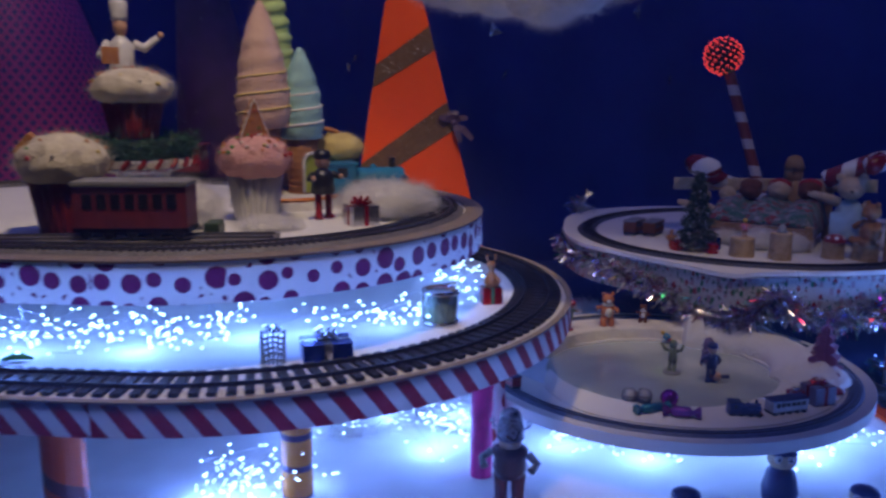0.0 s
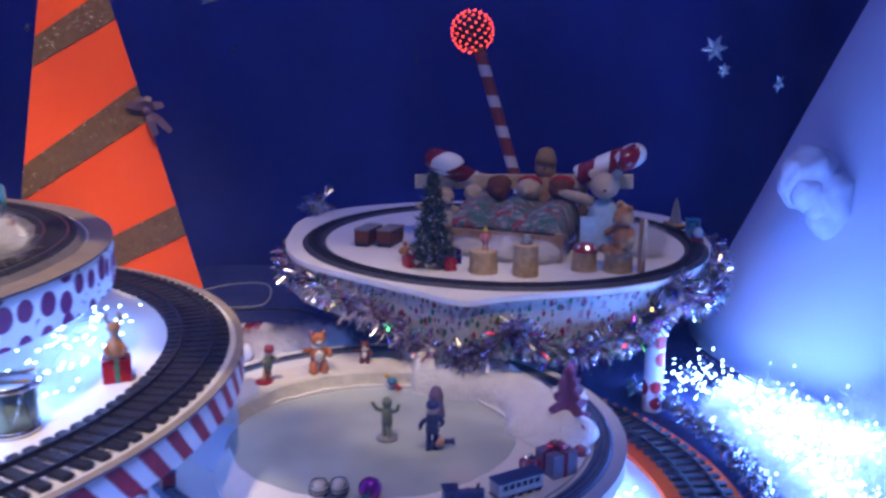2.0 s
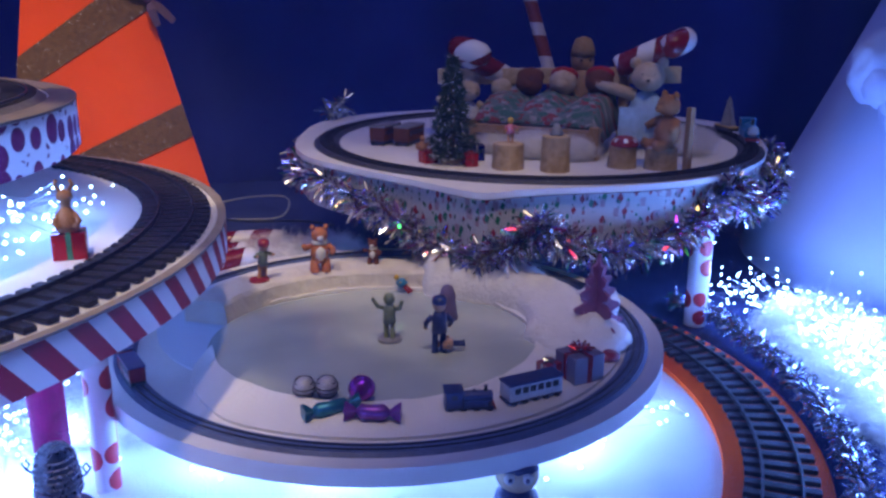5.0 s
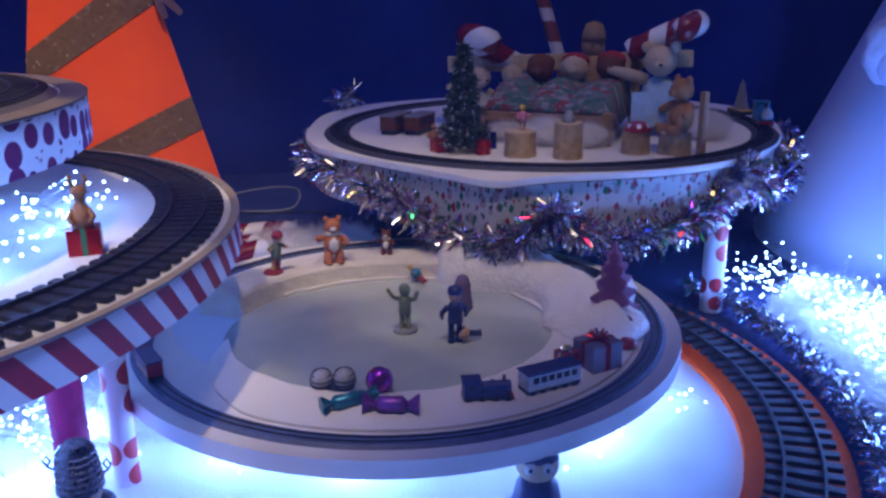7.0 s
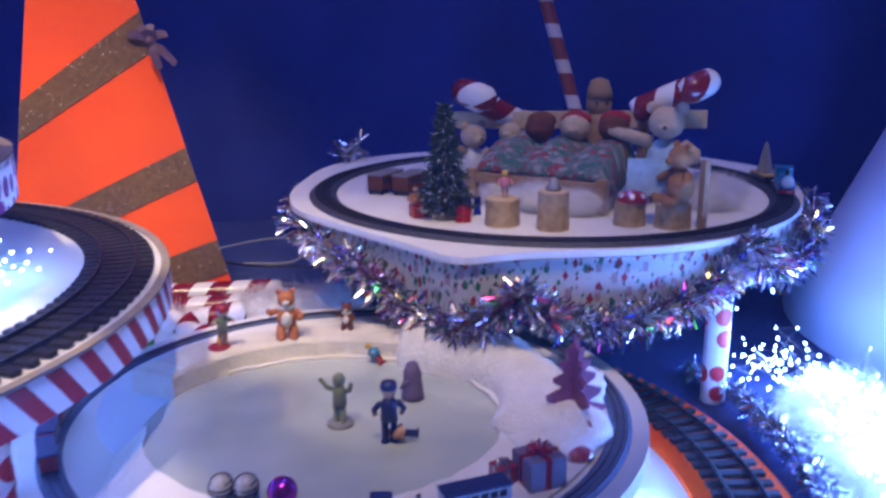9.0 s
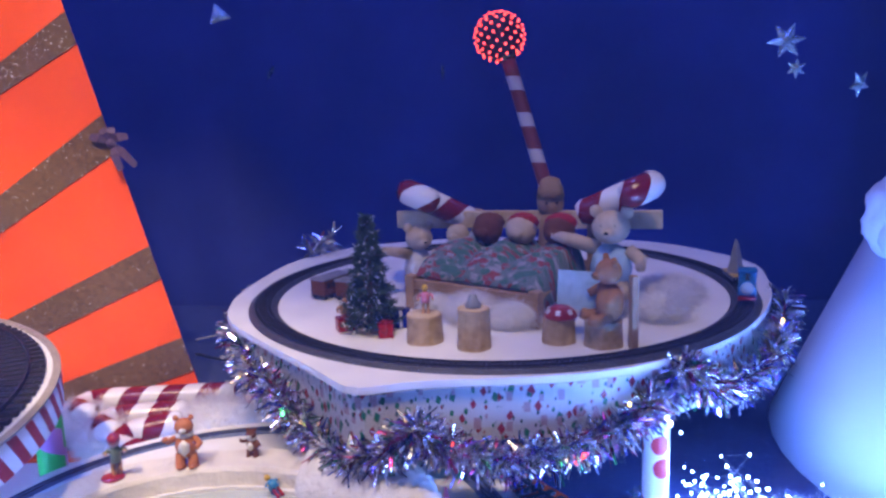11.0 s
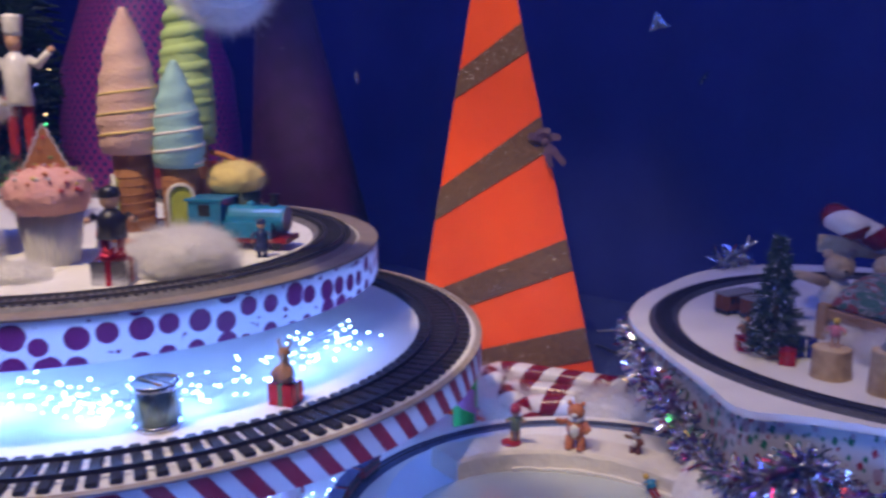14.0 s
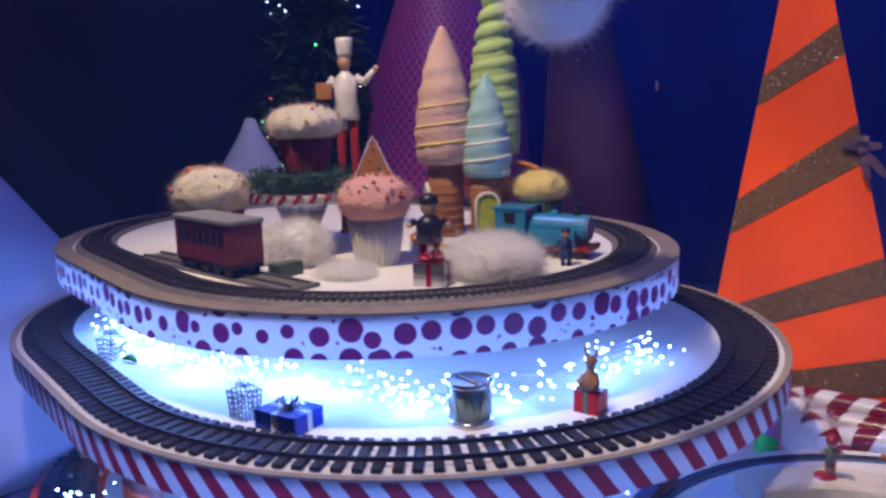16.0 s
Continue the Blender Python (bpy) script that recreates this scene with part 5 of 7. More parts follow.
def lollipop():
    """Tall leaning striped pole with a ball of red lamps."""
    t = thing("lollipop_lamp", Matrix(), "tall striped pole with a globe of red lights", "lamp")
    a, b, c = Vector((0.898, 2.436, BZ)), Vector((0.772, 2.508, 1.40)), Vector((0.752, 2.522, 1.455))
    bm = bmesh.new()
    uvl = bm.loops.layers.uv.verify()
    tube(bm, [a.lerp(b, i / 12) for i in range(13)], 0.0165, 16)
    for i, f in enumerate(list(bm.faces)[:12 * 16]):
        k, j = i // 16, i % 16
        L = (b - a).length / 12
        for l, (u, v) in zip(f.loops, ((k, j), (k, j + 1), (k + 1, j + 1), (k + 1, j))):
            l[uvl].uv = (u * L, v / 16 * 0.03)
    part("pole", bm, stripe_mat("pole_red_white", (0.55, 0.52, 0.54), (0.20, 0.035, 0.03), 0.088, 1.0, 0.62), t, "red pole with white winding stripe", True)
    bm = bmesh.new()
    lathe(bm, [(0.02, 0), (0.024, 0.01), (0.014, 0.022)], orient(b, c), 16)
    part("collar", bm, M_gold, t, "brass collar")
    bm = bmesh.new()
    ball(bm, c, 0.058, sub=3)
    part("globe", bm, mat("dark_red_globe", (0.05, 0.002, 0.004), 0.5), t, "dark red globe", True)
    m_on = light_mat("red_lamp", (1.0, 0.06, 0.045), 6)
    bm = bmesh.new()
    lathe(bm, [(0.0026, -0.004), (0.0026, 0.0014), (0.0016, 0.0030)], None, 8)
    me = finish(bm, "red_bulb", True, (m_on,))
    n = 120
    for i in range(n):
        z = 1 - 2 * (i + 0.5) / n
        w = i * math.pi * (3 - math.sqrt(5))
        d = Vector((math.sqrt(1 - z * z) * math.cos(w), math.sqrt(1 - z * z) * math.sin(w), z))
        o = new("red_bulb", me)
        o.parent = t
        o.matrix_local = Matrix.Translation(c + d * 0.0585) @ d.to_track_quat("Z", "Y").to_matrix().to_4x4()
    return t


lollipop()
bm = bmesh.new()
ball(bm, (0, 0, 0), (0.030, 0.026, 0.034), sub=3, lumps=0.04, freq=50)
lathe(bm, [(0.031, 0.012), (0.028, 0.03), (0.02, 0.052), (0.004, 0.058)], None, 16, slot=1)
for s in (-1, 1):
    ball(bm, (s * 0.011, -0.024, 0.002), 0.004, slot=2, sub=1)
lathe(bm, [(0.022, -0.17), (0.03, -0.12), (0.026, -0.04), (0.018, -0.02)], None, 16)
single("knit_doll", bm, [M_wood, M_fur, M_black], "tan knitted doll with a tall hat behind the bed", "figurine", pose(0.856, 2.07, 1.128, 0, 0, 5) @ Matrix.Scale(0.86, 4), smooth=True)

# ---- tinsel garland ----
M_tinsel = island_mat("tinsel_foil_strips", [(0.0, (0.9, 0.9, 0.93)), (0.45, (0.6, 0.6, 0.66)), (0.62, (0.55, 0.42, 0.18)), (0.71, (0.05, 0.09, 0.5)), (0.79, (0.45, 0.03, 0.12)), (0.86, (0.04, 0.35, 0.14)), (0.92, (0.38, 0.16, 0.5))], 0.22, 1.0)
M_tinsel_silver = island_mat("tinsel_silver_strips", [(0.0, (0.75, 0.77, 0.82)), (0.6, (0.35, 0.38, 0.5))], 0.22, 1.0)


def tinsel(name, pts, radius, count, label, material, seed=1, core=0.003):
    rnd = random.Random(seed)
    t = thing(name, Matrix(), label, "tinsel garland")
    pts = [Vector(p) for p in pts]
    bm = bmesh.new()
    tube(bm, pts, core, 5)
    part("cord", bm, M_silver, t)
    verts, faces = [], []
    n = len(pts) - 1
    for i in range(count):
        k = rnd.random() * n
        a, b = pts[int(k)], pts[int(k) + 1]
        p = a.lerp(b, k - int(k))
        d = Vector((rnd.gauss(0, 1), rnd.gauss(0, 1), rnd.gauss(-0.1, 1))).normalized()
        ln, w = radius * rnd.uniform(0.5, 1.15), radius * rnd.uniform(0.035, 0.06)
        s = d.cross(Vector((rnd.gauss(0, 1), rnd.gauss(0, 1), rnd.gauss(0, 1)))).normalized() * w
        bend = Vector((rnd.gauss(0, 0.2), rnd.gauss(0, 0.2), -0.25)) * ln
        v = len(verts)
        verts += [p - s, p + s, p + d * ln * 0.5 + s, p + d * ln * 0.5 - s, p + d * ln + bend * 0.5 + s * 0.7, p + d * ln + bend * 0.5 - s * 0.7]
        faces += [(v, v + 1, v + 2, v + 3), (v + 3, v + 2, v + 4, v + 5)]
    me = bpy.data.meshes.new("strips")
    me.from_pydata(verts, [], faces)
    me.materials.append(material)
    o = new("strips", me)
    o.parent = t
    tagged(o, "crinkled foil strips", kind="stuff")
    return t


edge = [(0.24, 2.12, -0.03), (0.25, 2.0, -0.05), (0.29, 1.9, -0.035), (0.37, 1.74, -0.05), (0.43, 1.68, -0.06), (0.50, 1.61, -0.10), (0.57, 1.54, -0.105), (0.63, 1.52, -0.075), (0.665, 1.515, -0.045), (0.70, 1.52, -0.075), (0.78, 1.55, -0.105), (0.86, 1.575, -0.10), (0.94, 1.62, -0.085), (1.0, 1.655, -0.05), (1.035, 1.67, -0.015), (1.06, 1.69, -0.04), (1.10, 1.74, -0.075), (1.17, 1.81, -0.08), (1.23, 1.9, -0.06), (1.275, 2.02, -0.03), (1.285, 2.1, -0.015)]
fine = []
for a, b in zip(edge, edge[1:]):
    for i in range(3):
        fine.append(Vector(a).lerp(Vector(b), i / 3) + Vector((0, 0, BZ)))
tinsel("tinsel_garland", fine, 0.038, 9500, "thick multicoloured tinsel garland swagged round the paper skirt", M_tinsel, 5)
tinsel("tinsel_garland", [(0.30, 2.40, BZ + 0.01), (0.31, 2.46, BZ + 0.02), (0.33, 2.50, BZ + 0.03)], 0.05, 160, "loose end of silver tinsel at the board's back edge", M_tinsel_silver, 6)
# glowing coloured beads that stand in for glints on the tinsel
glint_rnd = random.Random(12)
for colour, nm in (((1, 0.06, 0.03), "red"), ((0.1, 1.0, 0.25), "green"), ((0.15, 0.3, 1.0), "blue"), ((1.0, 0.65, 0.15), "amber")):
    m_b = light_mat("glint_glow_" + nm, colour, 6)
    for i in range(2):
        p = fine[glint_rnd.randrange(4, len(fine) - 2)] + Vector((glint_rnd.gauss(0, 0.012), -abs(glint_rnd.gauss(0.012, 0.01)), glint_rnd.gauss(0, 0.014)))
        bm = bmesh.new()
        ball(bm, (0, 0, 0), (0.0026, 0.0026, 0.004), sub=1)
        single("glint_bead", bm, m_b, "tiny lit " + nm + " glint bead in the tinsel", "fairy light", Matrix.Translation(p), group="coloured bulbs in the tinsel")

# ---- things on the dotted tier ----
M_pinkfluff = mat("pink_cotton_icing", (0.72, 0.42, 0.38), 0.95, colour2=(0.64, 0.32, 0.30), scale=60, bump=0.9, bump_scale=200, spec=0.1)
M_peach = mat("peach_cotton_icecream", (0.68, 0.47, 0.37), 0.95, colour2=(0.58, 0.38, 0.31), scale=25, bump=0.7, bump_scale=180, spec=0.1)
M_mint = mat("pale_blue_icecream", (0.31, 0.52, 0.50), 0.8, colour2=(0.25, 0.44, 0.45), scale=25, bump=0.4)
M_lime = mat("lime_green_icecream", (0.40, 0.54, 0.20), 0.8, colour2=(0.32, 0.46, 0.16), scale=25, bump=0.4)
M_cream = mat("cream_cotton_icing", (0.68, 0.62, 0.50), 0.95, colour2=(0.56, 0.50, 0.4), scale=60, bump=0.9, bump_scale=200, spec=0.1)
M_lemon = mat("lemon_cotton_icing", (0.66, 0.54, 0.22), 0.95, colour2=(0.54, 0.42, 0.16), scale=60, bump=0.9, bump_scale=200, spec=0.1)
M_icing_y = mat("yellow_icing_cord", (0.70, 0.52, 0.18), 0.6)
M_icing_w = mat("white_icing_cord", (0.74, 0.72, 0.66), 0.6)
M_ginger = mat("gingerbread_biscuit", (0.42, 0.17, 0.05), 0.8, colour2=(0.34, 0.13, 0.035), scale=80, bump=0.5)
M_waffle = mat("waffle_cone", (0.36, 0.16, 0.06), 0.75, colour2=(0.27, 0.11, 0.04), scale=40, bump=0.3)
M_cupfoil = mat("pleated_cake_paper", (0.70, 0.68, 0.66), 0.45, colour2=(0.55, 0.54, 0.54), scale=40)
M_redcup = mat("red_cake_paper", (0.22, 0.015, 0.02), 0.5)
M_glass = glass_mat("clear_glass", (0.9, 0.95, 1.0), 0.05)
M_limedoor = mat("lime_door_paint", (0.36, 0.42, 0.05), 0.5)
SWEETS = [mat("sweet_" + n, c, 0.3) for n, c in (("red", (0.5, 0.03, 0.03)), ("orange", (0.65, 0.2, 0.02)), ("green", (0.08, 0.3, 0.06)), ("yellow", (0.65, 0.48, 0.04)), ("white", (0.7, 0.66, 0.6)))]


def sprinkle(t, cx, cy, cz, rx, rz, n, seed, size=0.0035):
    """Round sweets set in the icing."""
    rnd = random.Random(seed)
    bm = bmesh.new()
    ball(bm, (0, 0, 0), size, sub=1)
    meshes = []
    base = finish(bm, "sweet", True)
    for m in SWEETS:
        me = base.copy()
        me.materials.append(m)
        meshes.append(me)
    for i in range(n):
        a, e = rnd.uniform(0, 2 * math.pi), rnd.uniform(0.15, 1.4)
        o = new("sweet", meshes[rnd.randrange(len(meshes))])
        o.parent = t
        k = rnd.uniform(0.7, 1.25)
        o.matrix_local = Matrix.Translation((cx + rx * math.cos(e) * math.cos(a), cy + rx * math.cos(e) * math.sin(a), cz + rz * math.sin(e))) @ Matrix.Scale(k, 4)


def cupcake(x, y, z, r, cup_h, ice_r, ice_h, cup, icing, label, seed, n=26, flutes=22):
    t = thing("toy_cupcake", pose(x, y, z), label, "toy cupcake", "toy cupcakes")
    bm = bmesh.new()
    lathe(bm, [(r * 0.74, 0), (r * 0.76, 0.002), (r, cup_h), (r * 0.96, cup_h)], None, flutes * 6, flute=0.035, flutes=flutes)
    part("paper_cup", bm, cup, t, "", True)
    bm = bmesh.new()
    ball(bm, (0, 0, cup_h + ice_h * 0.38), (ice_r, ice_r, ice_h * 0.56), sub=4, lumps=0.09, freq=55, seed=seed)
    part("icing", bm, icing, t, "fluffy cotton icing", True)
    fibres(t, [((0, 0, cup_h + ice_h * 0.38), (ice_r, ice_r, ice_h * 0.56))], 5000, int(seed), ice_r * 0.30, icing)
    sprinkle(t, 0, 0, cup_h + ice_h * 0.38, ice_r * 1.04, ice_h * 0.58, n, seed)
    return t


cup = cupcake(-0.350, 1.142, UZ, 0.047, 0.078, 0.061, 0.075, M_cupfoil, M_pinkfluff, "large toy cupcake with pink icing and a gingerbread tree", 3, 40)
# gingerbread tree standing in the icing
bm = bmesh.new()
prof = [(0.034 * (1 - k / 13) + (0.0024 if k % 2 else 0), 0.004 + 0.076 * k / 13) for k in range(13)]
outline = [(-0.010, 0), (0.010, 0)] + prof + [(0, 0.080)] + [(-a, b) for a, b in reversed(prof)]
slab(bm, outline, -0.004, 0.004)
bmesh.ops.transform(bm, matrix=pose(0, 0, 0.130, 90, 0, 55), verts=bm.verts)
gt = part("gingerbread_tree", bm, M_ginger, cup, "brown gingerbread tree with icing dots")
bm = bmesh.new()
tube(bm, [pose(0, 0, 0.130, 90, 0, 55) @ Vector((a, b, 0.004)) for a, b in prof + [(0, 0.080)] + [(-a, b) for a, b in reversed(prof)]], 0.0013, 6)
part("icing_line", bm, M_icing_w, gt, "white icing line")
for k, (a, b) in enumerate(((0, 0.06), (-0.006, 0.044), (0.008, 0.030), (-0.012, 0.018))):
    bm = bmesh.new()
    ball(bm, pose(0, 0, 0.130, 90, 0, 55) @ Vector((a, b, 0.005)), 0.003, sub=1)
    part("sweet", bm, SWEETS[k], gt)
c2 = cupcake(-0.600, 0.968, UZ, 0.052, 0.085, 0.068, 0.078, M_redcup, M_cream, "toy cupcake with cream icing in a red paper cup", 5, 18)
bm = bmesh.new()
box(bm, (0.012, 0.046, 0.040), (0, 0, 0), pose(-0.055, -0.012, 0.142, 0, 40, 25), bevel=0.004)
part("biscuit", bm, M_ginger, c2, "brown wafer stuck in the icing")
c3 = cupcake(-0.262, 1.432, UZ, 0.040, 0.085, 0.048, 0.055, mat("dark_green_cake_paper", (0.02, 0.05, 0.04), 0.6), M_lemon, "toy cupcake with lemon icing behind the blue engine", 7, 12)
bm = bmesh.new()
tube(bm, [(-0.05, -0.01, 0.15), (-0.02, 0, 0.144), (0.0, 0.0, 0.137)], 0.005, 6)
part("biscuit_stick", bm, M_ginger, c3, "brown biscuit stick")


def spiral(r_at, z0, z1, turns, tube_r, material, t, name, label="", phase=0.0, off=1.0):
    bm = bmesh.new()
    n = int(turns * 26)
    pts = []
    for i in range(n + 1):
        f = i / n
        z = z0 + (z1 - z0) * f
        a = phase + f * turns * 2 * math.pi
        r = r_at(f) * off
        pts.append((r * math.cos(a), r * math.sin(a), z))
    tube(bm, pts, tube_r, 7)
    return part(name, bm, material, t, label, True)


def icecream(x, y, z, trunk_r, trunk_h, r, h, body, cord, label, turns, door=None, swirl=False, name="icecream_tree"):
    t = thing(name, pose(x, y, z), label, "ice cream tree", "ice cream trees")
    bm = bmesh.new()
    lathe(bm, [(trunk_r, 0), (trunk_r * 1.02, trunk_h * 0.5), (trunk_r * 1.08, trunk_h + 0.01)], None, 28)
    trunk = part("waffle_trunk", bm, M_waffle, t, "brown waffle trunk", True)
    for k in range(9):
        zz = trunk_h * (k + 0.5) / 9
        bm = bmesh.new()
        tube(bm, [((trunk_r * 1.03) * math.cos(a), (trunk_r * 1.03) * math.sin(a), zz + 0.004 * math.sin(a)) for a in [2 * math.pi * i / 24 for i in range(24)]], 0.0014, 5, closed=True)
        part("waffle_ridge", bm, M_waffle, trunk)

    def r_at(f):
        return r * min(1.0, 0.90 + 0.55 * f) * max(0.02, 1 - f ** 2.1) ** 0.75
    bm = bmesh.new()
    prof = [(r * 0.55, trunk_h - 0.004)] + [(r_at(i / 22), trunk_h + h * i / 22) for i in range(22)] + [(r * 0.08, trunk_h + h)]
    lathe(bm, prof, None, 32)
    for v in bm.verts:
        k = 1 + 0.05 * noise.noise(v.co * 45) + 0.045 * math.sin(math.atan2(v.co.y, v.co.x) - 2 * math.pi * turns * (v.co.z - trunk_h) / h)
        v.co.x *= k
        v.co.y *= k
    part("icecream", bm, body, t, "", True)
    fibres(t, [((0, 0, trunk_h + h * i / 14), (r_at(i / 14), r_at(i / 14), h * 0.05)) for i in range(14)], 4200, int(h * 1000), r * 0.26, body)
    if swirl:
        spiral(r_at, trunk_h + 0.012, trunk_h + h * 0.97, turns, r * 0.30, body, t, "swirl", "thick piped swirl", off=0.74)
    else:
        spiral(r_at, trunk_h + h * 0.03, trunk_h + h * 0.93, turns, 0.0026, cord, t, "icing_cord", "thin icing cord wound round", off=1.01)
    if door is not None:
        a = math.radians(door)
        m = Matrix.Translation((trunk_r * 1.02 * math.cos(a), trunk_r * 1.02 * math.sin(a), 0.004)) @ Matrix.Rotation(a + math.pi / 2, 4, "Z")
        w, dh = trunk_r * 0.70, trunk_h * 0.52
        arch = [(-w, 0)] + [(-w * math.cos(v), dh + w * math.sin(v)) for v in [math.pi * i / 12 for i in range(13)]] + [(w, 0)]
        bm = bmesh.new()
        slab(bm, list(reversed(arch)), -0.003, 0.002)
        bmesh.ops.transform(bm, matrix=m @ pose(0, 0, 0, 90, 0, 0), verts=bm.verts)
        bmesh.ops.recalc_face_normals(bm, faces=bm.faces)
        dpart = part("door", bm, M_limedoor, t, "lime green arched door")
        bm = bmesh.new()
        tube(bm, [m @ pose(0, 0, 0, 90, 0, 0) @ Vector((px, py, 0.003)) for px, py in arch], 0.0032, 7)
        part("icing_arch", bm, M_icing_w, dpart, "white icing arch", True)
    return t


plate = thing("icing_base", pose(-0.350, 1.345, UZ), "pale round icing base under the ice cream trees", "cake base")
bm = bmesh.new()
lathe(bm, [(0.112, 0), (0.110, 0.016), (0.100, 0.022)], None, 40)
part("disc", bm, M_icing_w, plate)
bm = bmesh.new()
tube(bm, [(0.107 * math.cos(a), 0.107 * math.sin(a), 0.021) for a in [2 * math.pi * i / 48 for i in range(48)]], 0.004, 6, closed=True)
part("trim", bm, SWEETS[1], plate, "orange-red trim")
icecream(-0.385, 1.318, UZ + 0.022, 0.031, 0.132, 0.053, 0.235, M_peach, M_icing_y, "pink ice cream cone tree wound with yellow icing", 6.5, door=-120)
icecream(-0.322, 1.362, UZ + 0.022, 0.029, 0.108, 0.044, 0.175, M_mint, M_icing_w, "pale blue ice cream cone tree with a lime door", 5.5, door=-40)
icecream(-0.405, 1.455, UZ, 0.03, 0.16, 0.050, 0.30, M_lime, M_icing_w, "tall lime green piped ice cream cone tree", 9, swirl=True)
figure(-0.236, 1.166, UZ + 0.001, 50, 0.120, M_black, M_redpaint, M_skin, "small moulded figurine in black and red", hat=M_black, arms=0.45, wide=1.15)
gift(-0.158, 1.112, UZ, 0.048, 0.044, 0.034, 35, M_silver, M_red_foil, "small silver gift box with a red foil lid", 0.6)
puff(-0.125, 1.200, UZ + 0.028, (0.080, 0.058, 0.033), seed=3.1)
puff(-0.165, 1.255, UZ + 0.022, (0.05, 0.05, 0.032), seed=9.1)
puff(-0.440, 1.045, UZ + 0.030, (0.058, 0.048, 0.044), seed=5.7)
puff(-0.500, 1.000, UZ + 0.022, (0.045, 0.04, 0.034), seed=6.7)
puff(-0.30, 1.05, UZ + 0.006, (0.05, 0.04, 0.012), seed=2.7)
wagon("large_blue_engine", pose(-0.200, 1.385, UZ + 0.002, 0, 0, 24), 0.165, 0.060, 0.062, M_engine, M_engine, "bright blue tank engine standing beside the rails", 0, 0.010, M_redpaint, True)
figure(-0.205, 1.315, UZ, 20, 0.052, M_navy, M_navy, M_skin, "little conductor figurine in a navy uniform", hat=M_navy, arms=0.1, coat=True)
figure(-0.115, 1.345, UZ, 40, 0.060, M_navy, M_navy, M_skin, "little conductor figurine in a navy uniform", hat=M_navy, arms=0.1, coat=True)
# red train beside the siding
wagon("red_coach", pose(-0.462, 0.915, UZ + 0.008, 0, 0, 7), 0.17, 0.06, 0.062, mat("dark_red_coach_paint", (0.20, 0.03, 0.035), 0.5), M_grey, "dark red toy coach with a grey scalloped roof", 7, 0.009)
wagon("red_engine", pose(-0.75, 1.688, UZ + 0.010, 0, 0, 180), 0.205, 0.062, 0.066, mat("engine_red_paint", (0.17, 0.018, 0.02), 0.4, coat=0.3), M_redpaint, "dark red toy engine with a round grey front", 0, 0.010, M_black, True)


def siding():
    t = thing("siding_track", pose(-0.475, 0.918, UZ, 0, 0, 9), "short dark siding beside the main railway", "toy railway track")
    bm = bmesh.new()
    box(bm, (0.44, 0.062, 0.006), (0, 0, 0.003), bevel=0.0015)
    part("track_bed", bm, M_bed_top, t)
    for s in (-1, 1):
        bm = bmesh.new()
        box(bm, (0.43, 0.003, 0.004), (0, s * 0.016, 0.008))
        part("rail", bm, M_rail, t)
    bm = bmesh.new()
    box(bm, (0.024, 0.05, 0.022), (0.115, 0.048, 0.011), bevel=0.003)
    part("lever_box", bm, mat("lever_box_green", (0.05, 0.09, 0.04), 0.5), t, "dark green lever box")
    return t


siding()


def cake_stand():
    t = thing("cake_stand", pose(-0.537, 1.108, UZ), "glass cake stand with a garland and striped edge", "cake stand")
    bm = bmesh.new()
    lathe(bm, [(0.05, 0), (0.052, 0.006), (0.034, 0.012), (0.03, 0.05), (0.045, 0.085), (0.07, 0.093), (0.07, 0.096)], None, 72, flute=0.05, flutes=18)
    part("pedestal", bm, M_glass, t, "ribbed clear glass pedestal", True)
    bm = bmesh.new()
    lathe(bm, [(0.088, 0.097), (0.09, 0.099), (0.09, 0.108), (0.086, 0.110)], None, 48)
    pl = part("plate", bm, M_whitepaint, t, "white plate")
    for i in range(22):
        a = 2 * math.pi * i / 22
        bm = bmesh.new()
        tube(bm, [(0.091 * math.cos(a - 0.06), 0.091 * math.sin(a - 0.06), 0.098), (0.0925 * math.cos(a), 0.0925 * math.sin(a), 0.104), (0.091 * math.cos(a + 0.06), 0.091 * math.sin(a + 0.06), 0.112)], 0.0042, 6)
        part("stripe", bm, M_redpaint, pl)
    rnd = random.Random(8)
    verts, faces = [], []
    for i in range(2600):
        a = rnd.uniform(0, 2 * math.pi)
        r = 0.078 + rnd.gauss(0, 0.011)
        p = Vector((r * math.cos(a), r * math.sin(a), 0.128 + rnd.gauss(0, 0.012)))
        d = Vector((rnd.gauss(0, 1), rnd.gauss(0, 1), rnd.gauss(0.2, 0.8))).normalized()
        s = d.cross(Vector((rnd.gauss(0, 1), 1, rnd.gauss(0, 1)))).normalized() * 0.001
        v = len(verts)
        verts += [p - s, p + s, p + d * 0.017]
        faces.append((v, v + 1, v + 2))
    me = bpy.data.meshes.new("garland")
    me.from_pydata(verts, [], faces)
    me.materials.append(island_mat("garland_needles", [(0, (0.01, 0.05, 0.025)), (0.5, (0.015, 0.08, 0.04)), (0.9, (0.1, 0.2, 0.16))], 0.5, 0.0))
    g = new("garland", me)
    g.parent = t
    tagged(g, "dark green needle garland", kind="stuff")
    bm = bmesh.new()
    lathe(bm, [(0.068, 0.110), (0.070, 0.128), (0.066, 0.140)], None, 32)
    part("drum", bm, mat("dark_green_drum", (0.01, 0.03, 0.02), 0.6), t)
    return t


cake_stand()
cupcake(-0.560, 1.135, UZ + 0.141, 0.050, 0.062, 0.066, 0.062, M_redcup, M_cream, "toy cupcake with white icing on the cake stand", 11, 34)


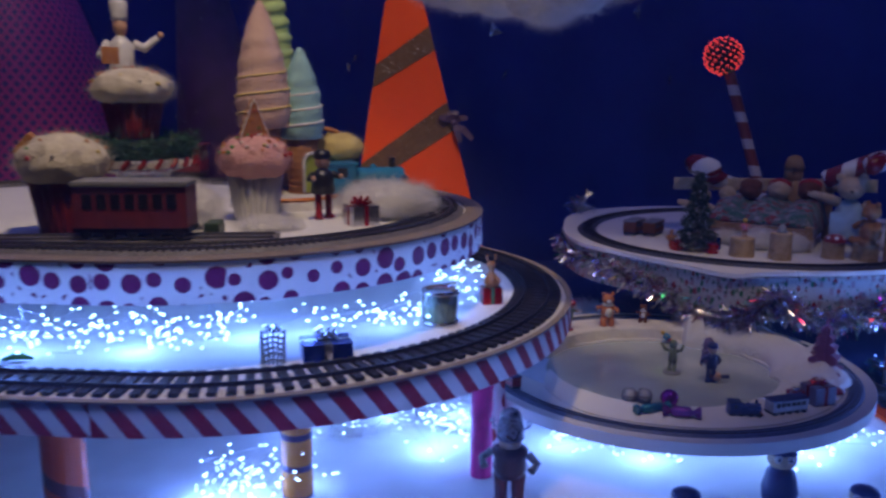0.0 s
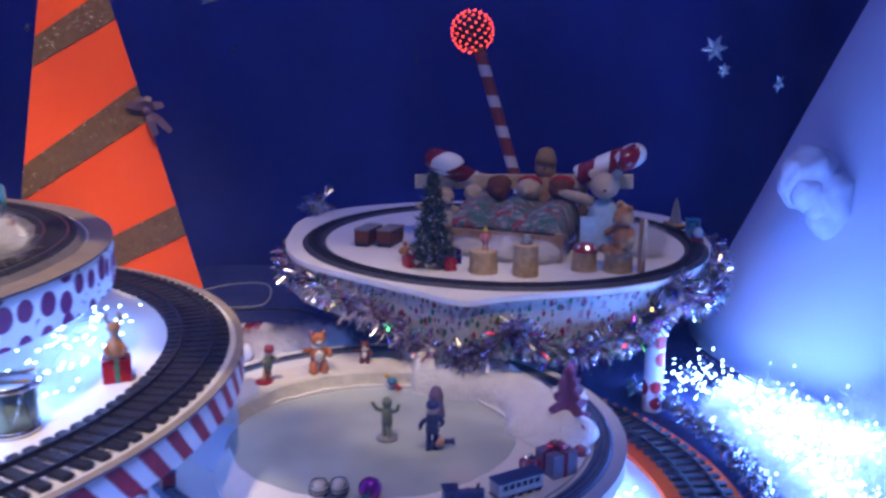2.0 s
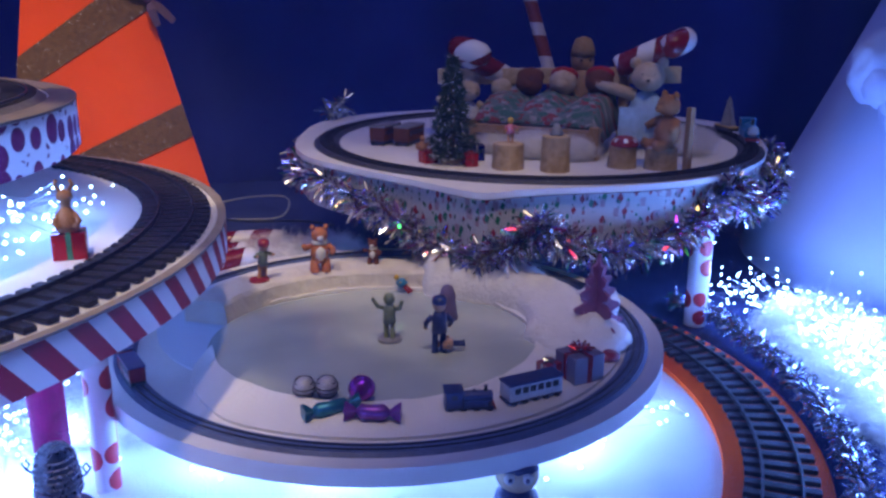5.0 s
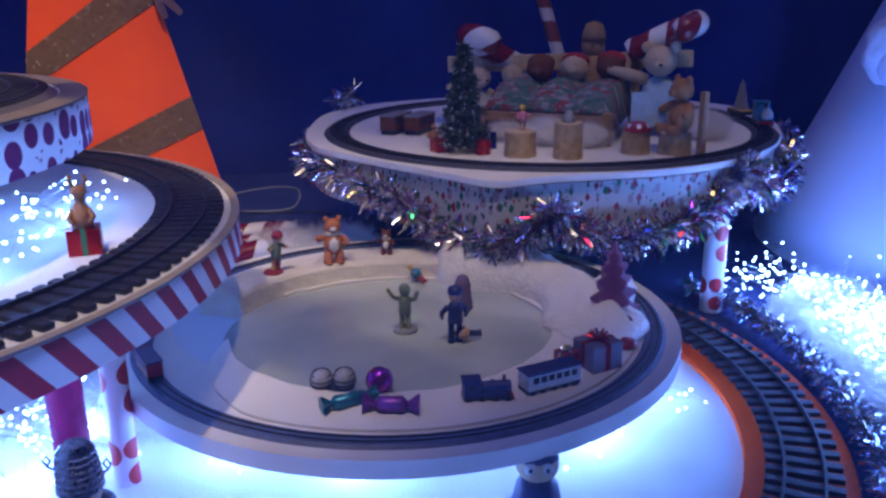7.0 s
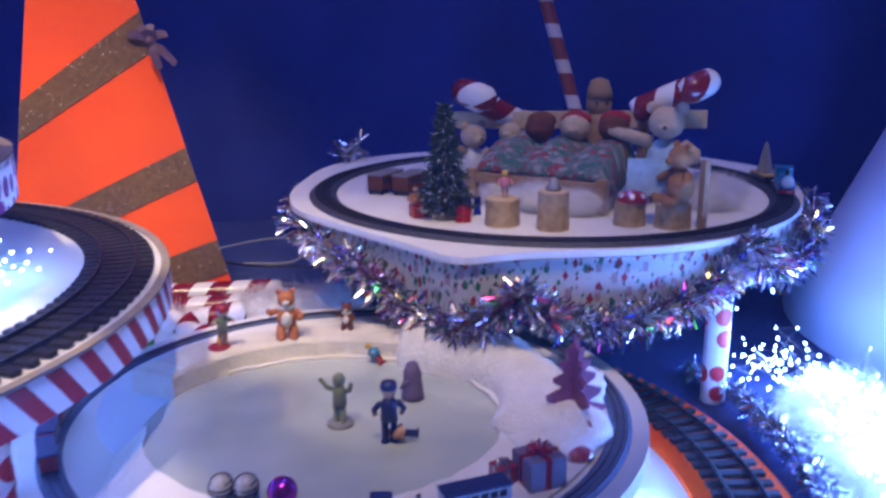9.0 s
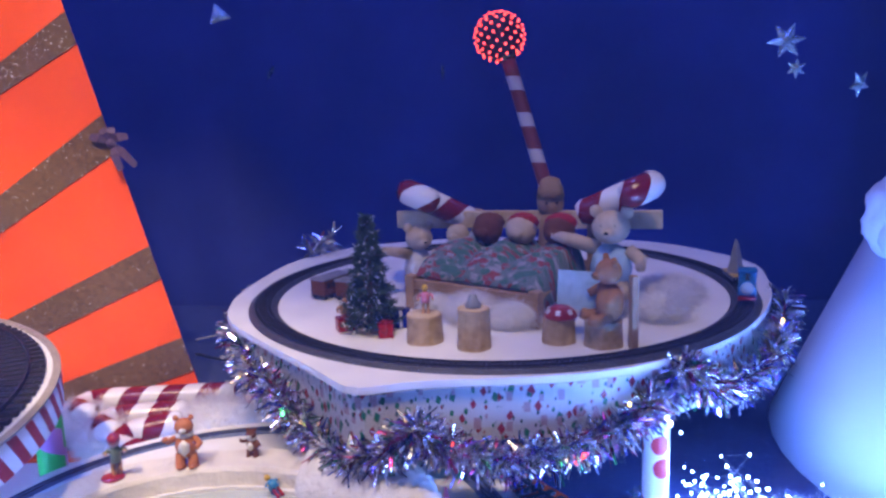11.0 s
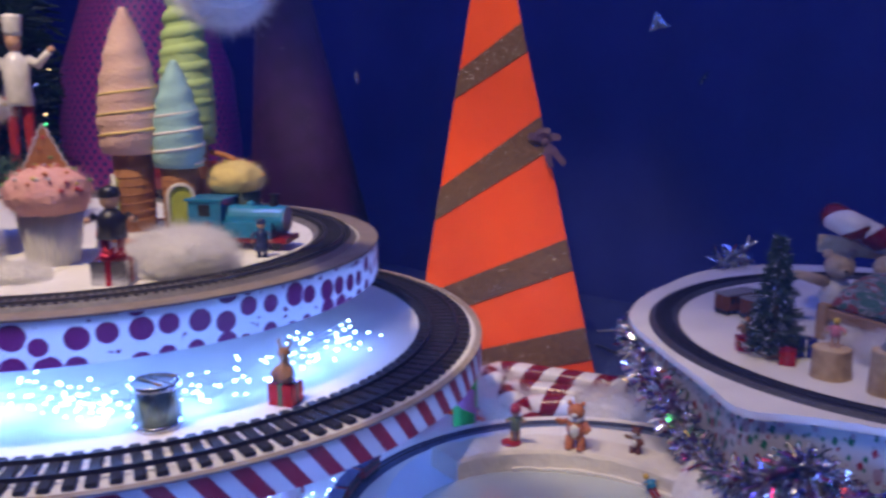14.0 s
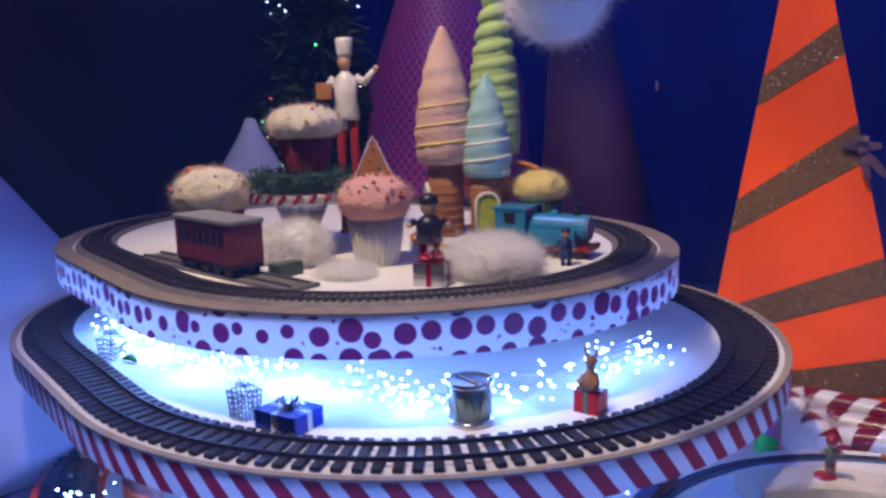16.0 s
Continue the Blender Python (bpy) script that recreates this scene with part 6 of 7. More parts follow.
def chef():
    """A standing cook doll as one plain mesh."""
    bm = bmesh.new()
    for s in (-1, 1):
        tube(bm, [(s * 0.017, 0, -0.138), (s * 0.016, 0, -0.02), (s * 0.015, 0, 0.04), (s * 0.012, 0, 0.105)], [0.007, 0.009, 0.010, 0.012], 10, slot=1)
        ball(bm, (s * 0.017, -0.007, -0.133), (0.008, 0.015, 0.006), slot=3, sub=1)
    lathe(bm, [(0.026, 0.080), (0.029, 0.088), (0.024, 0.12), (0.027, 0.155), (0.012, 0.168), (0.009, 0.172)], None, 20)
    tube(bm, [(0.026, 0, 0.158), (0.046, -0.010, 0.150), (0.072, -0.02, 0.170)], [0.009, 0.0085, 0.006], 8)
    tube(bm, [(-0.026, 0, 0.158), (-0.045, -0.012, 0.135), (-0.03, -0.035, 0.130)], [0.009, 0.0085, 0.006], 8)
    ball(bm, (0.077, -0.022, 0.174), 0.007, slot=2, sub=1)
    ball(bm, (-0.027, -0.038, 0.130), 0.007, slot=2, sub=1)
    ball(bm, (0, -0.002, 0.188), (0.015, 0.016, 0.019), slot=2, sub=2)
    lathe(bm, [(0.016, 0.197), (0.0165, 0.205), (0.019, 0.226), (0.018, 0.232), (0.004, 0.234)], None, 18)
    box(bm, (0.034, 0.006, 0.030), (-0.034, -0.045, 0.135), bevel=0.001, slot=3)
    single("chef_doll", bm, [M_whitepaint, M_redcloth, M_skin, M_ginger], "slim cook doll in white jacket, red trousers and tall hat", "doll", pose(-0.642, 1.276, UZ + 0.145, 0, 0, 40) @ Matrix.Diagonal((0.9, 0.9, 1.04, 1)), smooth=True)


chef()

# ---- things on the striped tier ----
t = gift(0.062, 1.208, LZ, 0.036, 0.032, 0.030, 15, M_red_foil, mat("green_ribbon", (0.03, 0.2, 0.08), 0.5), "small red gift box with a green ribbon", 0.01)
bm = bmesh.new()
lathe(bm, [(0.011, 0.0), (0.013, 0.008), (0.010, 0.02), (0.005, 0.027), (0.006, 0.034), (0.009, 0.038), (0.007, 0.045), (0.001, 0.047)], None, 14)
for s in (-1, 1):
    tube(bm, [(s * 0.004, 0, 0.044), (s * 0.009, 0.002, 0.052), (s * 0.007, 0, 0.058)], 0.0022, 5)
    tube(bm, [(s * 0.008, -0.003, 0.02), (s * 0.013, -0.01, 0.012), (s * 0.008, -0.014, 0.006)], 0.003, 5)
single("reindeer_figurine", bm, M_fur_orange, "tiny tan reindeer figurine on the red gift box", "figurine", pose(0.062, 1.208, LZ + 0.031, 0, 0, 15), smooth=True)


def drum(x, y):
    t = thing("toy_drum", pose(x, y, LZ), "small green and silver toy drum ornament", "toy drum")
    bm = bmesh.new()
    lathe(bm, [(0.027, 0.004), (0.0275, 0.03), (0.027, 0.054)], None, 32)
    part("shell", bm, mat("sage_green_shell", (0.34, 0.46, 0.37), 0.35, 0.3), t, "sage green shell", True)
    for z in (0.002, 0.054):
        bm = bmesh.new()
        lathe(bm, [(0.030, z - 0.002), (0.031, z), (0.031, z + 0.005), (0.029, z + 0.006)], None, 32)
        part("hoop", bm, M_silver, t, "silver hoop", True)
    bm = bmesh.new()
    lathe(bm, [(0.0285, 0.057), (0.0285, 0.0595)], None, 32)
    part("drumhead", bm, M_whitepaint, t, "white drumhead")
    for i in range(8):
        a, b = 2 * math.pi * i / 8, 2 * math.pi * (i + 0.5) / 8
        c = 2 * math.pi * (i + 1) / 8
        bm = bmesh.new()
        tube(bm, [(0.029 * math.cos(a), 0.029 * math.sin(a), 0.053), (0.029 * math.cos(b), 0.029 * math.sin(b), 0.006), (0.029 * math.cos(c), 0.029 * math.sin(c), 0.053)], 0.0009, 4)
        part("lacing", bm, M_silver, t)
    for s in (-1, 1):
        bm = bmesh.new()
        tube(bm, [(-0.022, s * 0.008, 0.0615), (0.022, s * 0.010, 0.0615 + 0.003 * (s + 1))], 0.0013, 6)
        ball(bm, (0.024, s * 0.010, 0.0618 + 0.003 * (s + 1)), 0.003, sub=1)
        part("drumstick", bm, M_wood, t)
    bm = bmesh.new()
    tube(bm, [(0.030, 0.004, 0.05), (0.036, 0.005, 0.062), (0.034, 0.004, 0.07), (0.030, 0.003, 0.062)], 0.0012, 5)
    part("hook", bm, M_silver, t)


drum(-0.018, 1.062)
gift(-0.168, 0.872, LZ, 0.072, 0.056, 0.026, 20, M_blue_foil, M_silver, "flat blue foil gift box with a gold bow", 0.4)


def lattice_gift(x, y, z, turn):
    t = thing("lattice_ornament", pose(x, y, z, 0, 0, turn), "silver filigree ornament shaped like a gift", "ornament", "filigree ornaments")
    for s in (-1, 1):
        for ax in (0, 1):
            bm = bmesh.new()
            for k in range(5):
                h0 = 0.004 + k * 0.008
                tube(bm, [(-0.014 - 0.001 * k, s * 0.016, h0), (0, s * 0.0165, h0 + 0.005), (0.014 + 0.001 * k, s * 0.016, h0)], 0.0011, 4)
                tube(bm, [(-0.012 + 0.006 * k, s * 0.016, 0.0), (-0.012 + 0.006 * k + 0.002 * (k - 2), s * 0.017, 0.042)], 0.0011, 4)
            bmesh.ops.transform(bm, matrix=pose(0, 0, 0, 0, 0, 90 * ax), verts=bm.verts)
            part("side", bm, M_rail, t)
    bm = bmesh.new()
    for i in range(6):
        a = i * math.pi / 3
        tube(bm, [(0, 0, 0.043), (0.009 * math.cos(a), 0.009 * math.sin(a), 0.053), (0.013 * math.cos(a + 0.4), 0.013 * math.sin(a + 0.4), 0.047), (0, 0, 0.043)], 0.0014, 4)
    part("bow", bm, M_silver, t)


lattice_gift(-0.238, 0.842, LZ, 15)
lattice_gift(-0.640, 0.785, LZ, 30)
bm = bmesh.new()
tube(bm, [(-0.02, 0, 0.004), (0, 0.006, 0.009), (0.022, 0.002, 0.005)], [0.003, 0.007, 0.002], 8)
single("leaf_ornament", bm, M_greenp, "small dark green leaf ornament lying on the board", "ornament", pose(-0.600, 0.800, LZ, 0, 0, 10), smooth=True)


def trolley():
    """Wooden tram car standing on the far side of the striped tier's loop."""
    t = thing("wooden_trolley", pose(-0.60, 1.858, LZ + 0.012, 0, 0, 180), "dark red and cream wooden trolley car on the rails", "toy tram")
    m_red = mat("trolley_dark_red", (0.16, 0.02, 0.025), 0.45)
    m_cream = mat("trolley_cream", (0.62, 0.50, 0.30), 0.6)
    bm = bmesh.new()
    box(bm, (0.19, 0.062, 0.012), (0, 0, 0.018), bevel=0.002)
    part("chassis", bm, M_black, t)
    bm = bmesh.new()
    box(bm, (0.205, 0.066, 0.034), (0, 0, 0.041), bevel=0.002)
    part("body", bm, m_red, t)
    for s in (-1, 1):
        bm = bmesh.new()
        box(bm, (0.15, 0.003, 0.014), (0, s * 0.0345, 0.034))
        part("side_board", bm, m_cream, t, "cream side board")
        for i in range(7):
            bm = bmesh.new()
            box(bm, (0.004, 0.005, 0.04), (-0.075 + 0.025 * i, s * 0.031, 0.078))
            part("window_post", bm, m_cream, t)
    for s in (-1, 1):
        bm = bmesh.new()
        box(bm, (0.004, 0.06, 0.04), (s * 0.098, 0, 0.078))
        part("end_panel", bm, m_red, t)
    bm = bmesh.new()
    box(bm, (0.225, 0.078, 0.007), (0, 0, 0.101), bevel=0.003)
    part("roof", bm, m_cream, t)
    bm = bmesh.new()
    box(bm, (0.15, 0.036, 0.012), (0, 0, 0.110), bevel=0.002)
    part("clerestory", bm, m_red, t)
    bm = bmesh.new()
    box(bm, (0.165, 0.046, 0.005), (0, 0, 0.118), bevel=0.002)
    part("upper_roof", bm, m_cream, t)
    for x in (-0.06, -0.03, 0.03, 0.06):
        for s in (-1, 1):
            bm = bmesh.new()
            lathe(bm, [(0.012, -0.002), (0.012, 0.002), (0.004, 0.003)], pose(x, s * 0.0225, 0.012, 90, 0, 0), 14)
            part("wheel", bm, M_black, t)


trolley()

# ---- things on the rink ----
M_purpletree = mat("purple_red_painted_wood", (0.28, 0.08, 0.17), 0.5)
M_olive = mat("pale_olive_paint", (0.17, 0.21, 0.11), 0.5)
M_pearl = mat("pearl_glass", (0.42, 0.42, 0.42), 0.2, 0.1, coat=0.5)
M_purpleball = mat("purple_mirror_ball", (0.35, 0.02, 0.40), 0.12, 0.7)
M_teal = mat("teal_foil_wrapper", (0.02, 0.18, 0.24), 0.3, 0.5)
M_plum = mat("plum_foil_wrapper", (0.24, 0.05, 0.32), 0.3, 0.5)


def slot_tree(x, y, z, h):
    t = thing("slotted_tree", pose(x, y, z, 0, 0, 20), "purple-red painted wooden tree slotted from two boards", "toy tree")
    tiers = [(0.10, 0.36, 0.24), (0.30, 0.30, 0.44), (0.48, 0.23, 0.60), (0.64, 0.17, 0.74), (0.78, 0.10, 0.86)]
    pts = [(0.05, 0.0), (0.05, 0.12)]
    for z0, w, z1 in tiers:
        pts += [(w, z0 + 0.02), (w * 1.04, z0 + 0.07), (w * 0.45, z1)]
    pts += [(0.0, 1.0)]
    outline = [(a * h, b * h) for a, b in pts] + [(-a * h, b * h) for a, b in reversed(pts[:-1])]
    for k in (0, 90):
        bm = bmesh.new()
        slab(bm, outline, -0.002, 0.002)
        bmesh.ops.transform(bm, matrix=pose(0, 0, 0, 90, 0, k), verts=bm.verts)
        part("board", bm, M_purpletree, t)
    return t


slot_tree(0.718, 1.362, RZ + 0.005, 0.122)
gift(0.662, 1.228, RZ + 0.004, 0.046, 0.042, 0.036, 25, mat("grey_blue_wrap", (0.17, 0.15, 0.22), 0.5), M_red_foil, "small grey gift box with a red foil bow", 0.5)
bm = bmesh.new()
lathe(bm, [(0.019, 0), (0.020, 0.004), (0.012, 0.009), (0.001, 0.011)], None, 20)
single("red_dish", bm, M_redpaint, "small dark red dish by the purple tree", "ornament", pose(0.712, 1.285, RZ + 0.005), smooth=True)
gift(0.622, 1.225, RZ + 0.004, 0.024, 0.022, 0.024, 30, M_redpaint, M_silver, "tiny dark red gift box behind the coach", 0.5)
for x, y, r, m_, lab in ((0.387, 1.178, 0.0165, M_purpleball, "shiny purple ball ornament"), (0.345, 1.192, 0.0135, M_pearl, "pearl white striped ball ornament"), (0.318, 1.192, 0.0135, M_pearl, "pearl white striped ball ornament")):
    t = thing("ball_ornament", pose(x, y, RZ + 0.006), lab + " on the snow", "ball ornament")
    bm = bmesh.new()
    ball(bm, (0, 0, r * 0.95), r, sub=3)
    part("ball", bm, m_, t, "", True)
    if r < 0.015:
        for k in range(4):
            bm = bmesh.new()
            z = r * 0.95 + r * (-0.6 + 0.4 * k)
            rr = math.sqrt(max(0, r * r - (z - r * 0.95) ** 2)) * 1.01
            tube(bm, [(rr * math.cos(a), rr * math.sin(a), z + 0.002 * math.sin(a)) for a in [2 * math.pi * i / 20 for i in range(20)]], 0.001, 4, closed=True)
            part("stripe", bm, M_black, t)


def wrapped_candy(x, y, turn, r, length, material, label):
    t = thing("wrapped_candy", pose(x, y, RZ + 0.006, 0, 0, turn), label, "wrapped candy", "wrapped candies")
    bm = bmesh.new()
    lathe(bm, [(r * 0.4, -length / 2), (r, -length / 2 + r * 0.7), (r * 0.9, 0), (r, length / 2 - r * 0.7), (r * 0.4, length / 2)], pose(0, 0, r, 0, 90, 0), 16, flute=0.06, flutes=6)
    part("sweet", bm, material, t, "", True)
    for s in (-1, 1):
        bm = bmesh.new()
        lathe(bm, [(r * 0.3, 0), (r * 0.7, r * 0.6), (r * 1.1, r * 1.3)], pose(s * length / 2, 0, r, 0, 90 * s, 0), 18, flute=0.25, flutes=6)
        part("twist", bm, material, t)


wrapped_candy(0.352, 1.145, 22, 0.009, 0.044, M_teal, "teal foil wrapped candy lying on the snow")
wrapped_candy(0.400, 1.128, -8, 0.010, 0.038, M_plum, "plum foil wrapped candy lying on the snow")
wagon("dark_engine", pose(0.512, 1.150, RZ + 0.004, 0, 0, 2), 0.058, 0.024, 0.020, M_navy, M_navy, "small dark blue toy locomotive beside the track", 0, 0.004, M_black, True)
wagon("white_coach", pose(0.590, 1.172, RZ + 0.004, 0, 0, 22), 0.076, 0.024, 0.020, mat("coach_cream_side", (0.55, 0.55, 0.56), 0.5), M_navy, "small cream toy coach with a dark blue roof", 6, 0.004)
# red train waiting on the rink loop below the striped board
for k, ang in enumerate((189, 199, 209)):
    a = math.radians(ang)
    wagon("red_wagon", pose(RC[0] + 0.366 * math.cos(a), RC[1] + 0.366 * math.sin(a) , RZ + 0.006, 0, 0, ang - 90), 0.055, 0.020, 0.018, M_redpaint, M_navy, "tiny dark red toy wagon on the rink railway", 4, 0.0035, group="red wagons")

figure(0.424, 1.362, RZ + 0.006, -20, 0.072, M_olive, M_olive, M_olive, "slim pale green skater figurine on the ice", arms=0.95, wide=0.8)
bm = bmesh.new()
lathe(bm, [(0.017, 0), (0.017, 0.004), (0.015, 0.005)], None, 20)
single("figure_base", bm, M_grey, "round grey base under the green skater", "base", pose(0.424, 1.362, RZ + 0.0055))
figure(0.490, 1.315, RZ + 0.006, 190, 0.080, M_navy, M_navy, M_skin, "conductor figurine in a navy coat on the ice", hat=M_navy, arms=0.05, wide=0.85)
figure(0.525, 1.318, RZ + 0.016, 90, 0.045, M_skin, M_navy, M_fur_orange, "fallen round-headed figurine lying on the ice", arms=0.2, lean=-88, wide=1.2)
figure(0.462, 1.555, RZ + 0.008, 60, 0.040, M_engine, M_redcloth, M_yellow, "tiny seated figurine in blue and red on the ice", arms=0.3, lean=-50, wide=1.3)
bm = bmesh.new()
lathe(bm, [(0.016, 0), (0.015, 0.008), (0.012, 0.03), (0.013, 0.036), (0.008, 0.05), (0.001, 0.054)], None, 16)
tube(bm, [(0, -0.008, 0.03), (-0.012, -0.014, 0.026), (-0.014, -0.016, 0.020)], 0.003, 6)
single("robed_figurine", bm, mat("purple_brown_robe", (0.17, 0.12, 0.24), 0.7), "dark purple robed figurine on the ice", "figurine", pose(0.512, 1.440, RZ + 0.006), smooth=True)
WALL = RZ + 0.038
standing_bear(0.316, 1.585, WALL, 10, 0.082, mat("orange_moulded_bear", (0.52, 0.17, 0.05), 0.6), M_icing_w, "orange bear figurine with a cream scarf on the bank")
standing_bear(0.402, 1.622, WALL - 0.002, -10, 0.048, M_fur_brown, M_icing_w, "small brown bear figurine in an apron on the bank")
figure(0.225, 1.552, WALL, 30, 0.070, M_olive, M_fur_orange, M_skin, "skier figurine in olive and orange on the plaster bank", hat=M_redpaint, arms=0.55, lean=14, wide=0.7)
bm = bmesh.new()
lathe(bm, [(0.016, 0), (0.016, 0.005), (0.013, 0.006)], None, 18)
single("figure_base", bm, M_redpaint, "round dark red base under the skier", "base", pose(0.222, 1.545, WALL - 0.003))


def snow_bank():
    """One long drift of cotton wool round the far side of the ice."""
    t = thing("cotton_bank", Matrix(), "soft bank of white cotton snow behind the ice", "cotton snow")
    bm = bmesh.new()
    rows, blobs = [], []
    n, k = 70, 14
    for i in range(n + 1):
        f = i / n
        v = math.radians(75 - 99 * f)
        size = min(1.0, 0.35 + f * 9, 0.25 + (1 - f) * 4)
        wide, tall = 0.066 * size * (1 + 0.2 * math.sin(f * 9)), 0.070 * size * (1 - 0.60 * f)
        mx, my = ICE[0] + 0.285 * math.cos(v), ICE[1] + 0.262 * math.sin(v)
        row = []
        for j in range(k + 1):
            w = math.pi * j / k
            r = -math.cos(w) * wide
            p = Vector((mx + r * math.cos(v), my + r * math.sin(v), RZ + 0.004 + tall * math.sin(w) ** 0.8))
            q = p * 22
            p += Vector((math.cos(v), math.sin(v), 0.7)) * (0.008 * noise.noise(q) + 0.005 * noise.noise(q * 2.7)) * math.sin(w)
            row.append(bm.verts.new(p))
        rows.append(row)
        if i % 5 == 2:
            blobs.append(((mx, my, RZ + 0.006), (wide, wide, tall)))
    for a, b in zip(rows, rows[1:]):
        for j in range(k):
            bm.faces.new((a[j], b[j], b[j + 1], a[j + 1]))
    bm.faces.new(rows[0])
    bm.faces.new(list(reversed(rows[-1])))
    bmesh.ops.recalc_face_normals(bm, faces=bm.faces)
    part("clump", bm, M_cotton, t, "", True)
    fibres(t, blobs, 6000, 17, 0.018)


snow_bank()
puff(0.735, 1.425, RZ + 0.024, (0.030, 0.034, 0.036), "tuft of white cotton snow behind the purple tree", 4.0, turn=-70, fluff=0.3)

# ---- ground things ----


M_tin = mat("ribbed_tin", (0.32, 0.33, 0.38), 0.28, 0.9)


def robot_figure():
    t = thing("tin_nutcracker", pose(0.103, 0.99, GROUND - 0.004, 0, 0, -10), "dark tin nutcracker ornament with a ribbed helmet", "nutcracker")
    for s in (-1, 1):
        bm = bmesh.new()
        lathe(bm, [(0.014, 0), (0.015, 0.01), (0.010, 0.02), (0.012, 0.055), (0.013, 0.062)], pose(s * 0.014, 0, 0), 14)
        part("leg", bm, mat("tin_red_leg", (0.16, 0.04, 0.03), 0.35, 0.4), t)
    bm = bmesh.new()
    lathe(bm, [(0.022, 0.060), (0.028, 0.075), (0.026, 0.092), (0.030, 0.105), (0.014, 0.112)], None, 20)
    part("body", bm, mat("tin_dark_coat", (0.10, 0.05, 0.05), 0.35, 0.5), t, "dark red tin coat", True)
    for s in (-1, 1):
        bm = bmesh.new()
        tube(bm, [(s * 0.030, 0, 0.100), (s * 0.045, -0.006, 0.088), (s * 0.038, -0.02, 0.080)], 0.007, 8)
        part("arm", bm, M_rail, t)
    bm = bmesh.new()
    ball(bm, (0, 0, 0.118), (0.019, 0.019, 0.016), sub=2)
    part("head", bm, M_skin, t, "", True)
    bm = bmesh.new()
    prof = []
    for k in range(15):
        z = 0.124 + k * 0.0031
        r = 0.021 * (1 - 0.25 * (k / 14) ** 2) + (0.0016 if k % 2 else 0)
        prof.append((r, z))
    prof += [(0.012, 0.172), (0.002, 0.177)]
    lathe(bm, prof, None, 22)
    part("helmet", bm, M_tin, t, "ribbed dark metal helmet")
    for s in (-1, 1):
        bm = bmesh.new()
        tube(bm, [(s * 0.02, 0, 0.14), (s * 0.03, 0, 0.146), (s * 0.034, 0, 0.152), (s * 0.03, 0, 0.157), (s * 0.026, 0, 0.152), (s * 0.03, 0, 0.146)], 0.0011, 5)
        part("loop", bm, M_tin, t)


robot_figure()


def owl_doll(x, y, z, h, label, turn=0):
    bm = bmesh.new()
    lathe(bm, [(0.30 * h, 0), (0.32 * h, 0.15 * h), (0.25 * h, 0.5 * h), (0.14 * h, 0.6 * h)], None, 20, slot=1)
    ball(bm, (0, 0, 0.76 * h), (0.26 * h, 0.24 * h, 0.22 * h), sub=3)
    ball(bm, (0, 0.02 * h, 0.86 * h), (0.26 * h, 0.24 * h, 0.14 * h), slot=1, sub=2)
    for s in (-1, 1):
        ball(bm, (s * 0.10 * h, -0.20 * h, 0.80 * h), (0.075 * h, 0.04 * h, 0.075 * h), slot=2, sub=2)
        ball(bm, (s * 0.10 * h, -0.235 * h, 0.80 * h), (0.03 * h, 0.02 * h, 0.035 * h), slot=1, sub=1)
    return single("plush_doll", bm, [M_fur_pale, M_navy, M_whitepaint], label, "plush doll", pose(x, y, z, 0, 0, turn), smooth=True)


owl_doll(0.558, 1.075, GROUND - 0.004, 0.094, "round-headed plush doll in dark blue under the rink", -5)
owl_doll(0.645, 0.955, GROUND - 0.004, 0.085, "round-headed plush doll in dark blue beside the rink", -30)
owl_doll(0.37, 0.915, GROUND - 0.004, 0.088, "round-headed plush doll in dark blue on the snow", 10)
# fat canes lying on the cloth by the orange cone
cane((0.20, 2.10, 0.735), (-0.06, 2.06, 0.735), 0.0235, True, (0, -1, 0.0))
cane((0.14, 2.00, 0.735), (0.03, 1.975, 0.735), 0.0235, True, (0, -1, 0.0))
cane((0.165, 1.915, 0.75), (0.10, 1.885, 0.745), 0.0235, True, (0, -1, -0.1))
for x, y, rr, s in ((0.20, 1.98, (0.10, 0.07, 0.06), 1.5), (0.02, 1.92, (0.08, 0.05, 0.05), 2.5), (0.30, 2.06, (0.08, 0.07, 0.05), 3.5), (-0.08, 1.99, (0.08, 0.05, 0.05), 4.5)):
    puff(x, y, GROUND + rr[2] * 0.4, rr, "heap of white cotton snow round the candy canes", s)
# cotton round the rope of lights, and on the fleece mountain
for x, y, rr, s in ((1.13, 1.58, (0.06, 0.06, 0.035), 6), (1.14, 1.42, (0.07, 0.09, 0.04), 7), (1.15, 1.26, (0.08, 0.1, 0.045), 8), (1.13, 1.1, (0.08, 0.09, 0.045), 9), (1.20, 1.62, (0.10, 0.07, 0.05), 1), (1.28, 1.48, (0.10, 0.09, 0.05), 2), (1.34, 1.34, (0.12, 0.10, 0.06), 3), (1.40, 1.20, (0.12, 0.1, 0.07), 4), (1.42, 1.48, (0.12, 0.1, 0.08), 5)):
    puff(x, y, GROUND + rr[2] * 0.1, rr, "heap of white cotton snow under the fairy lights", s * 1.7)
for x, y, z, rr, s in ((1.420, 1.885, 1.125, (0.068, 0.055, 0.075), 1), (1.462, 1.85, 1.06, (0.055, 0.05, 0.085), 2.6)):
    puff(x, y, z, rr, "soft fold of white fleece bulging from the cone", s * 2.9, name="fleece_fold", material=M_whitecone, fluff=0.06)
